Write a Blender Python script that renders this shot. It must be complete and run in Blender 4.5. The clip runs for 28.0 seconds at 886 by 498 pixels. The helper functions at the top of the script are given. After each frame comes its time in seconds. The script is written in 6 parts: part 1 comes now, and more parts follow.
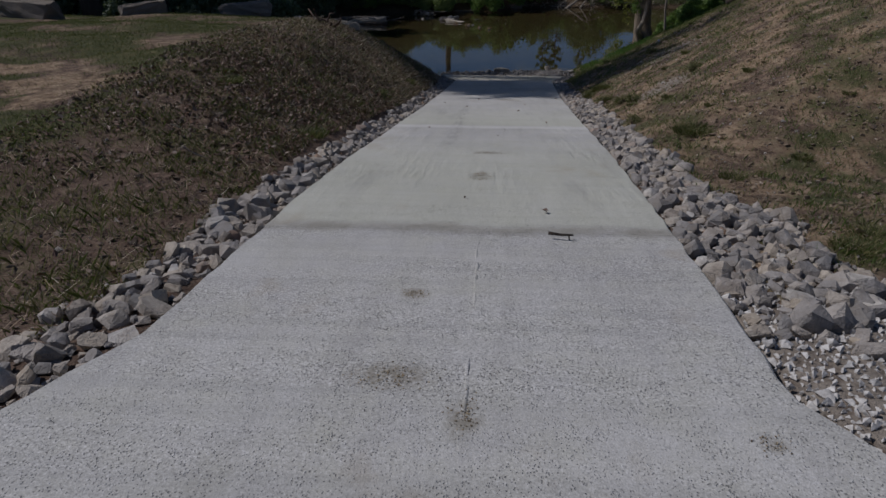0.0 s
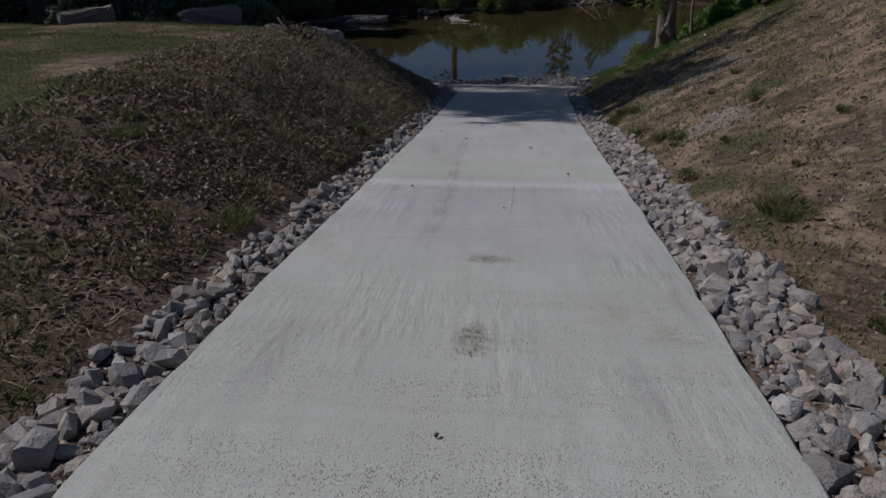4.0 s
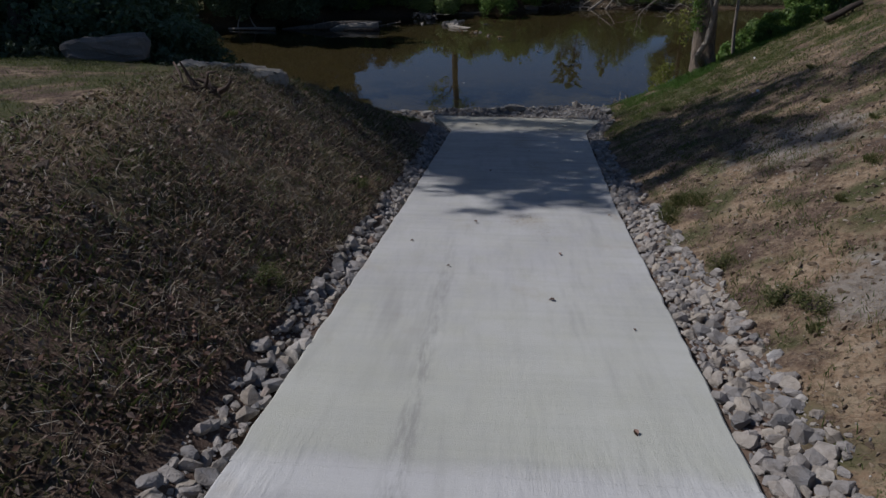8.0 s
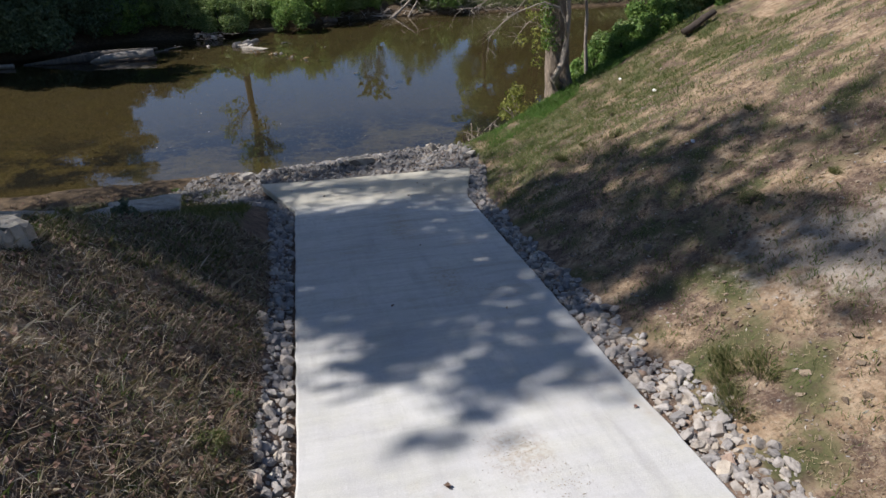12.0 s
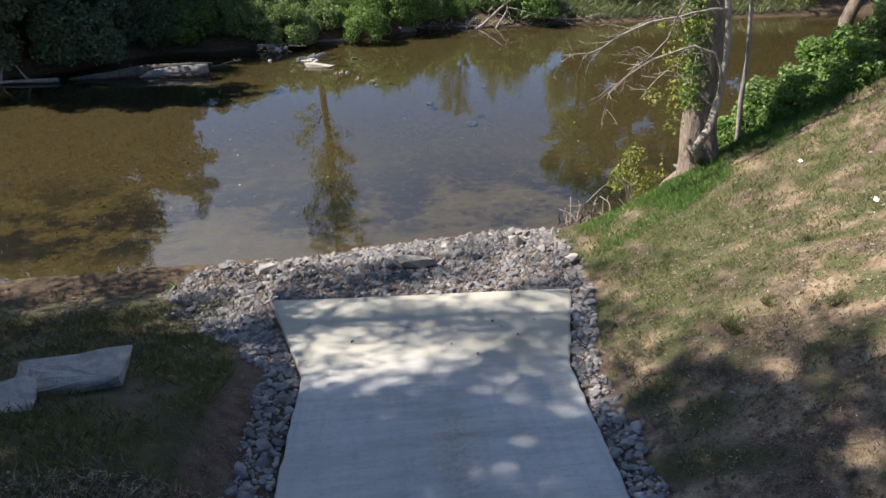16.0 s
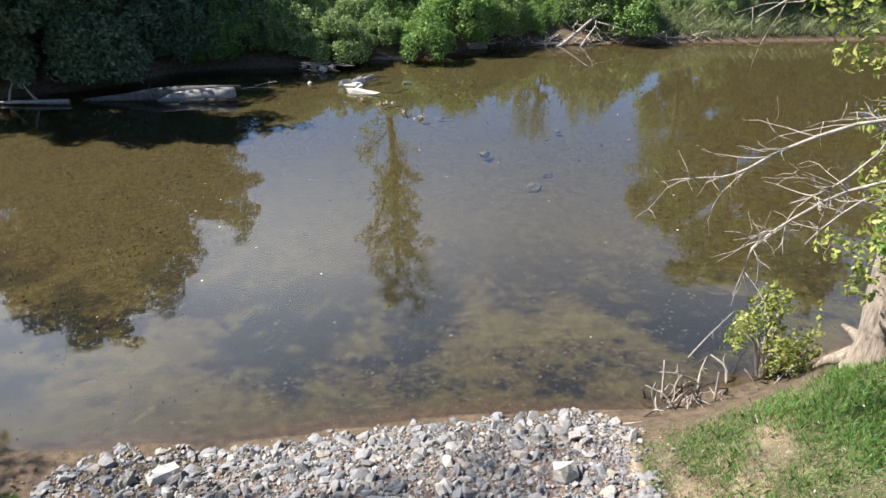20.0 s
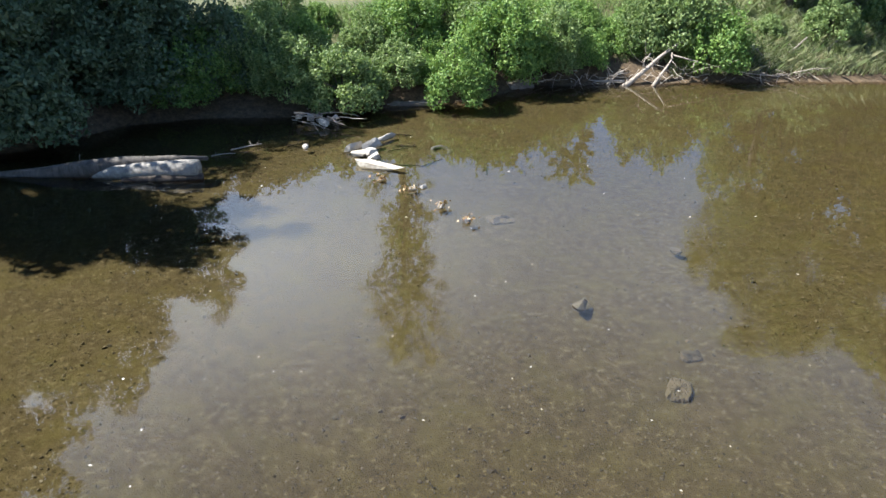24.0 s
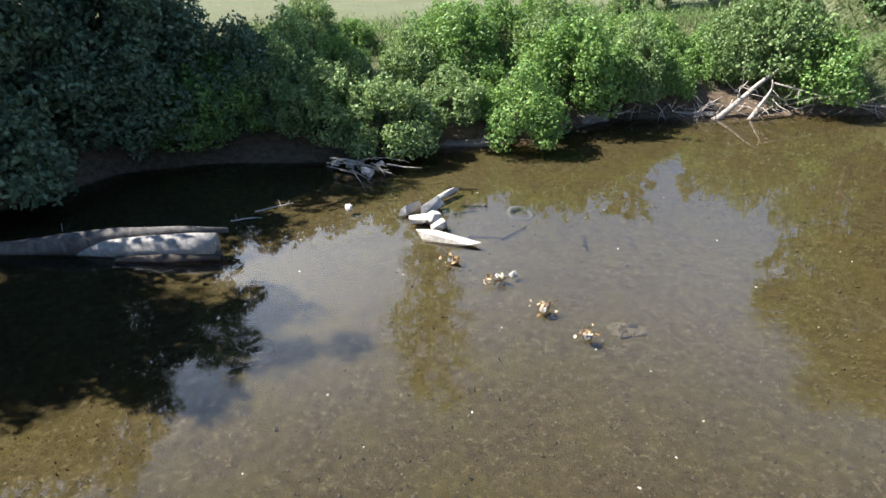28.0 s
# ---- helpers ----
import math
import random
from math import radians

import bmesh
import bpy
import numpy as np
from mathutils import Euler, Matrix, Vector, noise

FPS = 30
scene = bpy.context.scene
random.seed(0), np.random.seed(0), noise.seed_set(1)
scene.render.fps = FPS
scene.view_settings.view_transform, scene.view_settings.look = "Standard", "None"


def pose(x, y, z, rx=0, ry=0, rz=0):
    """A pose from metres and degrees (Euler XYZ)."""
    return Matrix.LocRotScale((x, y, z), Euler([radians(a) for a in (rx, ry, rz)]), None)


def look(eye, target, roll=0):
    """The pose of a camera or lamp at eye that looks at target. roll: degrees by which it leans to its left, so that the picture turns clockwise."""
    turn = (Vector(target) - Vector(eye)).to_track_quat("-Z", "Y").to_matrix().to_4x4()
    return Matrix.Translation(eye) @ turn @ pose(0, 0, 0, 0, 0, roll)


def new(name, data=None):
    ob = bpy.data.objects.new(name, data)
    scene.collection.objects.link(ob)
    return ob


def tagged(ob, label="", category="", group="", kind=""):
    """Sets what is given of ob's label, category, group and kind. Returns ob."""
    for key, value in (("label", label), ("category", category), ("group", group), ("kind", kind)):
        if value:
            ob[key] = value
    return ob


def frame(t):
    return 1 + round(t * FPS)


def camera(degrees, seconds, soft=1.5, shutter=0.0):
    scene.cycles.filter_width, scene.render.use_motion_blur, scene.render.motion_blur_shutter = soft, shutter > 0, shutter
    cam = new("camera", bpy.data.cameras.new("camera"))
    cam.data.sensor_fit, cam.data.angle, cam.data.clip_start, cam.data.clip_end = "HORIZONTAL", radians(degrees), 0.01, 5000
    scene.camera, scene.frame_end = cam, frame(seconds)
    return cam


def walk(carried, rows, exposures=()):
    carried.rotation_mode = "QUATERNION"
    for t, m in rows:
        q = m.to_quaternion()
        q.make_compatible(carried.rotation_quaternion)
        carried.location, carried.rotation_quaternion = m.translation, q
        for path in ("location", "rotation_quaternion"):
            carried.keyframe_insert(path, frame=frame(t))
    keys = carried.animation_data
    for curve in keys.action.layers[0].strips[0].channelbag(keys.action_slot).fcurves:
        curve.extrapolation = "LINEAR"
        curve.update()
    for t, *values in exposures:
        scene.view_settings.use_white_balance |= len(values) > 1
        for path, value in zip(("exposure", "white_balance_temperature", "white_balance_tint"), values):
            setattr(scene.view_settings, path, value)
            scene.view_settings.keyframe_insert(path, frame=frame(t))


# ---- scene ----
# Camera and its flight
cam = camera(68.6, 28.0)
METRES, EYE, TILT, LEAN, TURN = 45.0, 2.3, -26.61, 0.29, 3.9
ROWS = [
    (0.0, 0.0, 0.0, 0.0, 0.0, 0.0, 0.0),
    (0.5, -0.0005, 0.0001, 0.0003, 0.12, -0.02, -0.03),
    (1.0, -0.0006, 0.0027, 0.0021, 0.21, -0.04, -0.07),
    (1.5, -0.0002, 0.0084, 0.0047, 0.28, -0.06, -0.11),
    (2.0, 0.0006, 0.0177, 0.0088, 0.35, -0.1, -0.13),
    (2.5, 0.0013, 0.0287, 0.0142, 0.42, -0.18, -0.15),
    (4.5, 0.0085, 0.0866, 0.0409, 0.73, -0.52, -0.13),
    (5.0, 0.0105, 0.1038, 0.0489, 0.77, -0.58, -0.17),
    (5.5, 0.0125, 0.1212, 0.0571, 0.81, -0.68, -0.22),
    (6.0, 0.0144, 0.1382, 0.066, 0.83, -0.69, -0.22),
    (6.5, 0.0156, 0.1524, 0.074, 0.87, -0.73, -0.25),
    (7.0, 0.0155, 0.1608, 0.0788, 0.86, -0.78, -0.27),
    (7.5, 0.0154, 0.1716, 0.0846, 0.92, -0.78, -0.35),
    (8.0, 0.0151, 0.1837, 0.0911, 0.9, -0.84, -0.41),
    (8.5, 0.0145, 0.196, 0.0979, 0.86, -0.88, -0.44),
    (9.0, 0.0127, 0.2084, 0.1046, 0.78, -0.9, -0.46),
    (9.5, 0.0094, 0.2214, 0.1119, 0.73, -0.95, -0.47),
    (10.0, 0.0054, 0.2353, 0.1192, 0.61, -0.95, -0.47),
    (10.5, 0.0023, 0.2497, 0.1274, -2.25, -1.01, 1.1),
    (11.0, -0.0016, 0.2648, 0.1357, -4.3, -1.08, 2.08),
    (11.5, -0.0038, 0.2796, 0.1434, -6.37, -1.16, 3.24),
    (12.0, -0.0058, 0.2948, 0.1512, -15.54, -2.0, 8.11),
    (12.5, -0.008, 0.3097, 0.159, -18.05, -2.43, 9.3),
    (14.5, 0.0041, 0.3743, 0.194, -18.37, -2.58, 9.61),
    (15.0, 0.0115, 0.3903, 0.2021, -16.61, -2.37, 8.76),
    (15.5, 0.0224, 0.406, 0.2094, -11.23, -1.74, 6.13),
    (16.0, 0.0317, 0.4215, 0.218, -8.84, -1.59, 4.87),
    (16.5, 0.0437, 0.4372, 0.226, -4.16, -1.36, 2.49),
    (17.0, 0.0531, 0.4543, 0.2342, -2.5, -1.31, 1.68),
    (17.5, 0.0603, 0.4714, 0.2428, -2.33, -1.31, 1.64),
    (18.0, 0.0661, 0.4878, 0.2512, -2.26, -1.36, 1.66),
    (18.5, 0.0708, 0.5042, 0.2591, -2.19, -1.35, 1.65),
    (19.0, 0.0748, 0.5208, 0.2669, -2.08, -1.35, 1.65),
    (19.5, 0.0778, 0.5379, 0.2753, -1.95, -1.37, 1.6),
    (20.0, 0.0794, 0.5565, 0.2845, -1.89, -1.36, 1.57),
    (20.5, 0.0794, 0.5767, 0.295, -1.88, -1.4, 1.42),
    (21.0, 0.0786, 0.5992, 0.3066, -1.85, -1.4, 1.38),
    (21.5, 0.0764, 0.623, 0.3196, -1.83, -1.46, 1.39),
    (23.5, 0.0584, 0.7287, 0.372, -1.95, -1.55, 1.13),
    (24.0, 0.0525, 0.7507, 0.3848, -1.97, -1.63, 1.11),
    (24.5, 0.046, 0.7712, 0.395, -2.01, -1.66, 1.08),
    (25.0, 0.0403, 0.79, 0.4037, -1.94, -1.67, 1.03),
    (25.5, 0.0333, 0.8063, 0.4114, -1.95, -1.68, 1.02),
    (26.0, 0.0264, 0.8201, 0.4174, -1.92, -1.68, 0.98),
    (26.5, 0.0202, 0.8325, 0.4226, -1.8, -1.65, 0.93),
    (27.0, 0.0146, 0.844, 0.4286, -1.8, -1.66, 0.88),
    (27.5, 0.0099, 0.8549, 0.4347, -1.82, -1.65, 0.86),
    (28.0, 0.0073, 0.8631, 0.4394, -1.85, -1.65, 0.86),
]
EXPOSURES = [(0.0, -1.05, 5850, 15), (5.0, -1.0, 5750, 15), (8.0, -0.74, 5750, 14), (10.0, -0.06, 5850, 13), (12.0, 0.55, 6050, 13), (15.0, 1.25, 6150, 14), (16.0, 1.2, 6200, 13), (17.0, 1.15, 6150, 13), (19.0, 1.52, 6000, 11), (20.0, 1.75, 5950, 10), (21.0, 1.92, 5850, 9), (24.0, 1.98, 5850, 8), (28.0, 2.02, 5850, 10)]
walk(cam, [(t, pose(0, 0, EYE, TILT, LEAN, TURN) @ pose(METRES * x, METRES * y, METRES * z, 90 + pitch, roll, yaw)) for t, x, y, z, yaw, pitch, roll in ROWS], EXPOSURES)

# ---------------------------------------------------------------- light
SUN_EL, SUN_AZ, CLOUD = radians(50), radians(-84), 12.5
SUN = Vector((math.sin(SUN_AZ) * math.cos(SUN_EL), math.cos(SUN_AZ) * math.cos(SUN_EL), math.sin(SUN_EL)))
world = bpy.data.worlds.new("sky")
scene.world = world
world.use_nodes = True
wn = world.node_tree
sky = wn.nodes.new("ShaderNodeTexSky")
sky.sky_type, sky.sun_disc = "NISHITA", False
sky.sun_elevation, sky.sun_rotation = SUN_EL, SUN_AZ % (2 * math.pi)
sky.air_density, sky.dust_density, sky.ozone_density = 0.9, 0.1, 4.5
background = wn.nodes["Background"]
# pale broken cloud standing in the north, above a clear blue horizon
aim = wn.nodes.new("ShaderNodeTexCoord")
split = wn.nodes.new("ShaderNodeSeparateXYZ")
wn.links.new(aim.outputs["Generated"], split.inputs[0])
wisps = wn.nodes.new("ShaderNodeTexNoise")
wisps.inputs["Scale"].default_value, wisps.inputs["Detail"].default_value, wisps.inputs["Roughness"].default_value = 1.9, 4.0, 0.5
wn.links.new(aim.outputs["Generated"], wisps.inputs["Vector"])


def sky_range(value, lo, hi, a, b):
    n = wn.nodes.new("ShaderNodeMapRange")
    n.interpolation_type = "SMOOTHSTEP"
    for key, v in zip(("From Min", "From Max", "To Min", "To Max"), (lo, hi, a, b)):
        n.inputs[key].default_value = v
    wn.links.new(value, n.inputs["Value"])
    return n.outputs[0]


def sky_times(a, b):
    n = wn.nodes.new("ShaderNodeMath")
    n.operation = "MULTIPLY"
    wn.links.new(a, n.inputs[0])
    wn.links.new(b, n.inputs[1])
    return n.outputs[0]


veil = sky_times(sky_range(split.outputs[2], 0.27, 0.5, 0.0, 1.0), sky_range(split.outputs[2], 0.5, 0.78, 1.0, 0.0))
veil = sky_times(veil, sky_range(split.outputs[1], 0.2, 0.55, 0.0, 1.0))
veil = sky_times(veil, sky_range(split.outputs[0], -0.5, 0.2, 1.0, 0.28))
cover = sky_times(veil, sky_range(wisps.outputs["Fac"], 0.3, 0.7, 0.4, 1.0))
clouded = wn.nodes.new("ShaderNodeMix")
clouded.data_type = "RGBA"
wn.links.new(cover, clouded.inputs[0])
wn.links.new(sky.outputs[0], clouded.inputs[6])
clouded.inputs[7].default_value = (CLOUD * 0.95, CLOUD, CLOUD * 1.08, 1)
wn.links.new(clouded.outputs[2], background.inputs[0])
background.inputs[1].default_value = 0.066
sun = new("sun", bpy.data.lights.new("sun", "SUN"))
sun.data.energy, sun.data.angle, sun.data.color = 5.0, radians(0.55), (1.0, 0.935, 0.84)
sun.matrix_world = look(SUN * 60, (0, 0, 0))

# ---------------------------------------------------------------- small tools


def mesh_of(name, verts, faces, material=None, smooth=False):
    """A mesh from an (n, 3) array and an (m, k) array of faces."""
    me = bpy.data.meshes.new(name)
    verts = np.asarray(verts, dtype=np.float32)
    faces = np.asarray(faces, dtype=np.int32)
    k = faces.shape[1]
    me.vertices.add(len(verts))
    me.vertices.foreach_set("co", verts.ravel())
    me.loops.add(faces.size)
    me.loops.foreach_set("vertex_index", faces.ravel())
    me.polygons.add(len(faces))
    me.polygons.foreach_set("loop_start", np.arange(0, faces.size, k, dtype=np.int32))
    me.polygons.foreach_set("use_smooth", np.full(len(faces), smooth))
    me.update(calc_edges=True)
    if material:
        me.materials.append(material)
    return me


def part(name, mesh, parent, label=""):
    ob = new(name, mesh)
    ob.parent = parent
    return tagged(ob, label) if label else ob


def thing(name, at, label, category, group="", kind="", turn=0.0):
    ob = new(name)
    ob.empty_display_size = 0.2
    ob.matrix_basis = pose(*at, 0, 0, turn)
    return tagged(ob, label, category, group, kind)


def bm_mesh(name, bm, material, smooth=False):
    me = bpy.data.meshes.new(name)
    bm.to_mesh(me)
    bm.free()
    for p in me.polygons:
        p.use_smooth = smooth
    me.materials.append(material)
    return me


def tube(points, radii, sides=8, jitter=0.0, seed=0):
    """Vertices and quads of a round bar through points, with its own radius at each."""
    rng = np.random.default_rng(seed)
    pts = np.asarray(points, float)
    n = len(pts)
    tang = np.gradient(pts, axis=0)
    tang /= np.linalg.norm(tang, axis=1)[:, None] + 1e-9
    verts = []
    ref = np.array([0.13, 0.31, 1.0]) if abs(tang[0, 2]) < 0.9 else np.array([1.0, 0.2, 0.1])
    for i in range(n):
        a = np.cross(tang[i], ref)
        a /= np.linalg.norm(a) + 1e-9
        b = np.cross(tang[i], a)
        ang = np.linspace(0, 2 * np.pi, sides, endpoint=False)
        r = radii[i] * (1 + jitter * rng.uniform(-1, 1, sides))
        verts.append(pts[i] + np.cos(ang)[:, None] * a * r[:, None] + np.sin(ang)[:, None] * b * r[:, None])
    faces = []
    for i in range(n - 1):
        for j in range(sides):
            k = (j + 1) % sides
            faces.append((i * sides + j, i * sides + k, (i + 1) * sides + k, (i + 1) * sides + j))
    for end, order in ((0, -1), (n - 1, 1)):
        base = end * sides
        half = sides // 2
        ring = [base + j for j in range(sides)][::order]
        for j in range(half - 1):
            faces.append((ring[j], ring[j + 1], ring[sides - 2 - j], ring[sides - 1 - j]))
    return np.vstack(verts), np.array(faces)


def joined(pieces):
    verts, faces, base = [], [], 0
    for v, f in pieces:
        verts.append(v)
        faces.append(f + base)
        base += len(v)
    return np.vstack(verts), np.vstack(faces)


def bent(start, direction, length, steps, wander, droop, rng):
    """A crooked line that starts along direction."""
    p, d = np.array(start, float), np.array(direction, float)
    d /= np.linalg.norm(d)
    out = [p.copy()]
    for _ in range(steps):
        d = d + rng.normal(0, wander, 3) + np.array([0, 0, droop])
        d /= np.linalg.norm(d)
        p = p + d * length / steps
        out.append(p.copy())
    return np.array(out)


def leaf_quads(centres, size, rng, outward=None, flat=0.0):
    """Pointed leaves, one quad each, turned at random or partly along outward."""
    n = len(centres)
    normal = rng.normal(0, 1, (n, 3))
    if outward is not None:
        normal = normal * 0.75 + outward * 1.0
    normal[:, 2] += flat
    normal /= np.linalg.norm(normal, axis=1)[:, None] + 1e-9
    u = np.cross(normal, rng.normal(0, 1, (n, 3)))
    u /= np.linalg.norm(u, axis=1)[:, None] + 1e-9
    v = np.cross(normal, u)
    s = size * rng.uniform(0.6, 1.35, n)[:, None]
    bow = normal * s * rng.uniform(-0.25, 0.25, n)[:, None]
    verts = np.stack([centres - u * s * 0.5, centres + v * s * 0.33 + bow, centres + u * s * 0.6, centres - v * s * 0.33 + bow], axis=1).reshape(-1, 3)
    return verts, np.arange(4 * n).reshape(n, 4)


def rock_points(rng, flatness=0.7, count=15):
    p = rng.normal(0, 1, (count, 3))
    p /= np.linalg.norm(p, axis=1)[:, None]
    p = np.sign(p) * np.abs(p) ** 0.8 * rng.uniform(0.72, 1.1, count)[:, None]
    return p * np.array([1.05, rng.uniform(0.52, 0.92), flatness * rng.uniform(0.6, 1.05)])


def rock_arrays(rng, flatness=0.7, count=15):
    """A broken stone with flat faces: the hull of a few points."""
    bm = bmesh.new()
    for p in rock_points(rng, flatness, count):
        bm.verts.new(p)
    res = bmesh.ops.convex_hull(bm, input=bm.verts[:])
    loose = [v for v in bm.verts if not v.link_faces]
    bmesh.ops.delete(bm, geom=loose, context="VERTS")
    bm.verts.index_update()
    v = np.array([w.co[:] for w in bm.verts])
    f = np.array([[w.index for w in q.verts] for q in bm.faces])
    bm.free()
    return v, f


def boulder_mesh(name, size, material, seed, rough=0.05, cuts=3):
    """A broken block: the hull of a knocked-about box, its edges chipped and its faces uneven."""
    rng = np.random.default_rng(seed)
    bm = bmesh.new()
    for sx in (-1, 1):
        for sy in (-1, 1):
            for sz in (-1, 1):
                k = rng.uniform(0.68, 1.0, 3)
                bm.verts.new((sx * k[0] * size[0] / 2, sy * k[1] * size[1] / 2, sz * k[2] * size[2] / 2))
    for _ in range(9):
        q = rng.uniform(-1, 1, 3)
        q[rng.integers(3)] = rng.choice([-1, 1])
        q *= rng.uniform(0.82, 1.0)
        bm.verts.new((q[0] * size[0] / 2, q[1] * size[1] / 2, q[2] * size[2] / 2))
    bmesh.ops.convex_hull(bm, input=bm.verts[:])
    bmesh.ops.delete(bm, geom=[v for v in bm.verts if not v.link_faces], context="VERTS")
    bmesh.ops.bevel(bm, geom=bm.edges[:], offset=min(size) * 0.035, segments=1, affect="EDGES")
    bmesh.ops.triangulate(bm, faces=bm.faces[:])
    bmesh.ops.subdivide_edges(bm, edges=[e for e in bm.edges if e.calc_length() > min(size) * 0.3], cuts=cuts, use_grid_fill=True)
    bmesh.ops.triangulate(bm, faces=bm.faces[:])
    off = Vector((seed * 3.7, 1.3, 0))
    for v in bm.verts:
        v.co += noise.noise_vector(v.co * 2.2 + off) * rough * 0.7 + noise.noise_vector(v.co * 7.0 + off) * rough * 0.9 + noise.noise_vector(v.co * 17.0 + off) * rough * 0.6
    return bm_mesh(name, bm, material, False)


def slab_stone_mesh(name, size, material, seed):
    """A split flagstone: a ragged outline with broken, sloping sides and an uneven top."""
    rng = np.random.default_rng(seed)
    n = 72
    ang = np.sort(np.linspace(0, 2 * np.pi, n, endpoint=False) + rng.uniform(-0.08, 0.08, n))
    corner = rng.uniform(0.72, 1.0, 6)
    r = np.interp(ang, np.linspace(0, 2 * np.pi, 7), np.append(corner, corner[0])) * rng.uniform(0.93, 1.04, n)
    sq = 1 / np.maximum(np.abs(np.cos(ang)), np.abs(np.sin(ang))) ** 0.55
    rim = np.stack([np.cos(ang) * r * sq * size[0] / 2, np.sin(ang) * r * sq * size[1] / 2], axis=1)
    rings = [(1.04, -0.5), (1.03, 0.1), (0.99, 0.36), (0.92, 0.46), (0.75, 0.5), (0.58, 0.46), (0.4, 0.52), (0.2, 0.47)]
    v = [np.column_stack([rim * k * (1 + rng.uniform(-0.02, 0.02, (n, 1))), np.full(n, h * size[2]) + rng.normal(0, size[2] * 0.06, n)]) for k, h in rings]
    v.append(np.array([[0, 0, 0.5 * size[2]]]))
    f = [(i * n + j, i * n + (j + 1) % n, (i + 1) * n + (j + 1) % n) for i in range(7) for j in range(n)]
    f += [(i * n + j, (i + 1) * n + (j + 1) % n, (i + 1) * n + j) for i in range(7) for j in range(n)]
    f += [(7 * n + j, 7 * n + (j + 1) % n, 8 * n) for j in range(n)]
    v = np.vstack(v)
    off = Vector((seed * 1.9, 0.4, 0))
    v += np.array([(noise.noise_vector(Vector(p) * 3.0 + off) * 0.05 + noise.noise_vector(Vector(p) * 9.0 + off) * 0.03 + noise.noise_vector(Vector(p) * 23.0 + off) * 0.014)[:] for p in v]) * min(1.0, size[2] * 4)
    return mesh_of(name, v, f, material)


def shard_mesh(name, size, material, seed, rough=0.03):
    """A split river stone: an uneven hull with a flat base and sharp ridges."""
    rng = np.random.default_rng(seed)
    bm = bmesh.new()
    for _ in range(17):
        q = rng.normal(0, 1, 3)
        q /= np.linalg.norm(q)
        q = np.sign(q) * np.abs(q) ** 0.75 * rng.uniform(0.72, 1.0)
        q[2] = max(q[2], -0.6)
        bm.verts.new((q[0] * size[0] / 2, q[1] * size[1] / 2, q[2] * size[2] / 2))
    bmesh.ops.convex_hull(bm, input=bm.verts[:])
    bmesh.ops.delete(bm, geom=[v for v in bm.verts if not v.link_faces], context="VERTS")
    bmesh.ops.subdivide_edges(bm, edges=bm.edges[:], cuts=1, use_grid_fill=True)
    bmesh.ops.triangulate(bm, faces=bm.faces[:])
    off = Vector((seed * 2.3, 0.7, 0))
    for v in bm.verts:
        v.co += noise.noise_vector(v.co * 4.0 + off) * rough
    return bm_mesh(name, bm, material, False)


# ---------------------------------------------------------------- materials
def material(name):
    m = bpy.data.materials.new(name)
    m.use_nodes = True
    nt = m.node_tree
    return m, nt, nt.nodes["Principled BSDF"]


def node(nt, kind, **values):
    n = nt.nodes.new(kind)
    for key, value in values.items():
        n.inputs[key].default_value = value
    return n


def place(nt, scale=(1, 1, 1)):
    """World position, so that alike pieces do not repeat their grain."""
    g = nt.nodes.new("ShaderNodeNewGeometry")
    mp = nt.nodes.new("ShaderNodeMapping")
    mp.inputs["Scale"].default_value = scale
    nt.links.new(g.outputs["Position"], mp.inputs["Vector"])
    return mp.outputs[0]


def speckle(nt, vec, scale, detail=4.0, rough=0.6):
    n = node(nt, "ShaderNodeTexNoise", Scale=scale, Detail=detail, Roughness=rough)
    nt.links.new(vec, n.inputs["Vector"])
    return n.outputs["Fac"]


def ramp(nt, fac, stops):
    r = nt.nodes.new("ShaderNodeValToRGB")
    els = r.color_ramp.elements
    while len(els) < len(stops):
        els.new(0.5)
    for e, (p, c) in zip(els, stops):
        e.position, e.color = p, (*c, 1) if len(c) == 3 else c
    nt.links.new(fac, r.inputs[0])
    return r.outputs[0]


def grey(nt, fac, lo, hi, a=0.0, b=1.0):
    n = nt.nodes.new("ShaderNodeMapRange")
    for key, value in ((1, lo), (2, hi), (3, a), (4, b)):
        n.inputs[key].default_value = value
    nt.links.new(fac, n.inputs[0])
    return n.outputs[0]


def mix(nt, fac, a, b, blend="MIX"):
    n = nt.nodes.new("ShaderNodeMix")
    n.data_type, n.blend_type = "RGBA", blend
    for sock, value in ((0, fac), (6, a), (7, b)):
        if isinstance(value, (int, float)):
            n.inputs[sock].default_value = value
        elif isinstance(value, tuple):
            n.inputs[sock].default_value = (*value, 1)
        else:
            nt.links.new(value, n.inputs[sock])
    return n.outputs[2]


def calc(nt, op, a, b=0.0):
    n = nt.nodes.new("ShaderNodeMath")
    n.operation = op
    for sock, value in ((0, a), (1, b)):
        if isinstance(value, (int, float)):
            n.inputs[sock].default_value = value
        else:
            nt.links.new(value, n.inputs[sock])
    return n.outputs[0]


def relief(nt, height, bsdf, strength=0.5, distance=0.02):
    b = node(nt, "ShaderNodeBump", Strength=strength, Distance=distance)
    nt.links.new(height, b.inputs["Height"])
    nt.links.new(b.outputs[0], bsdf.inputs["Normal"])
    return b


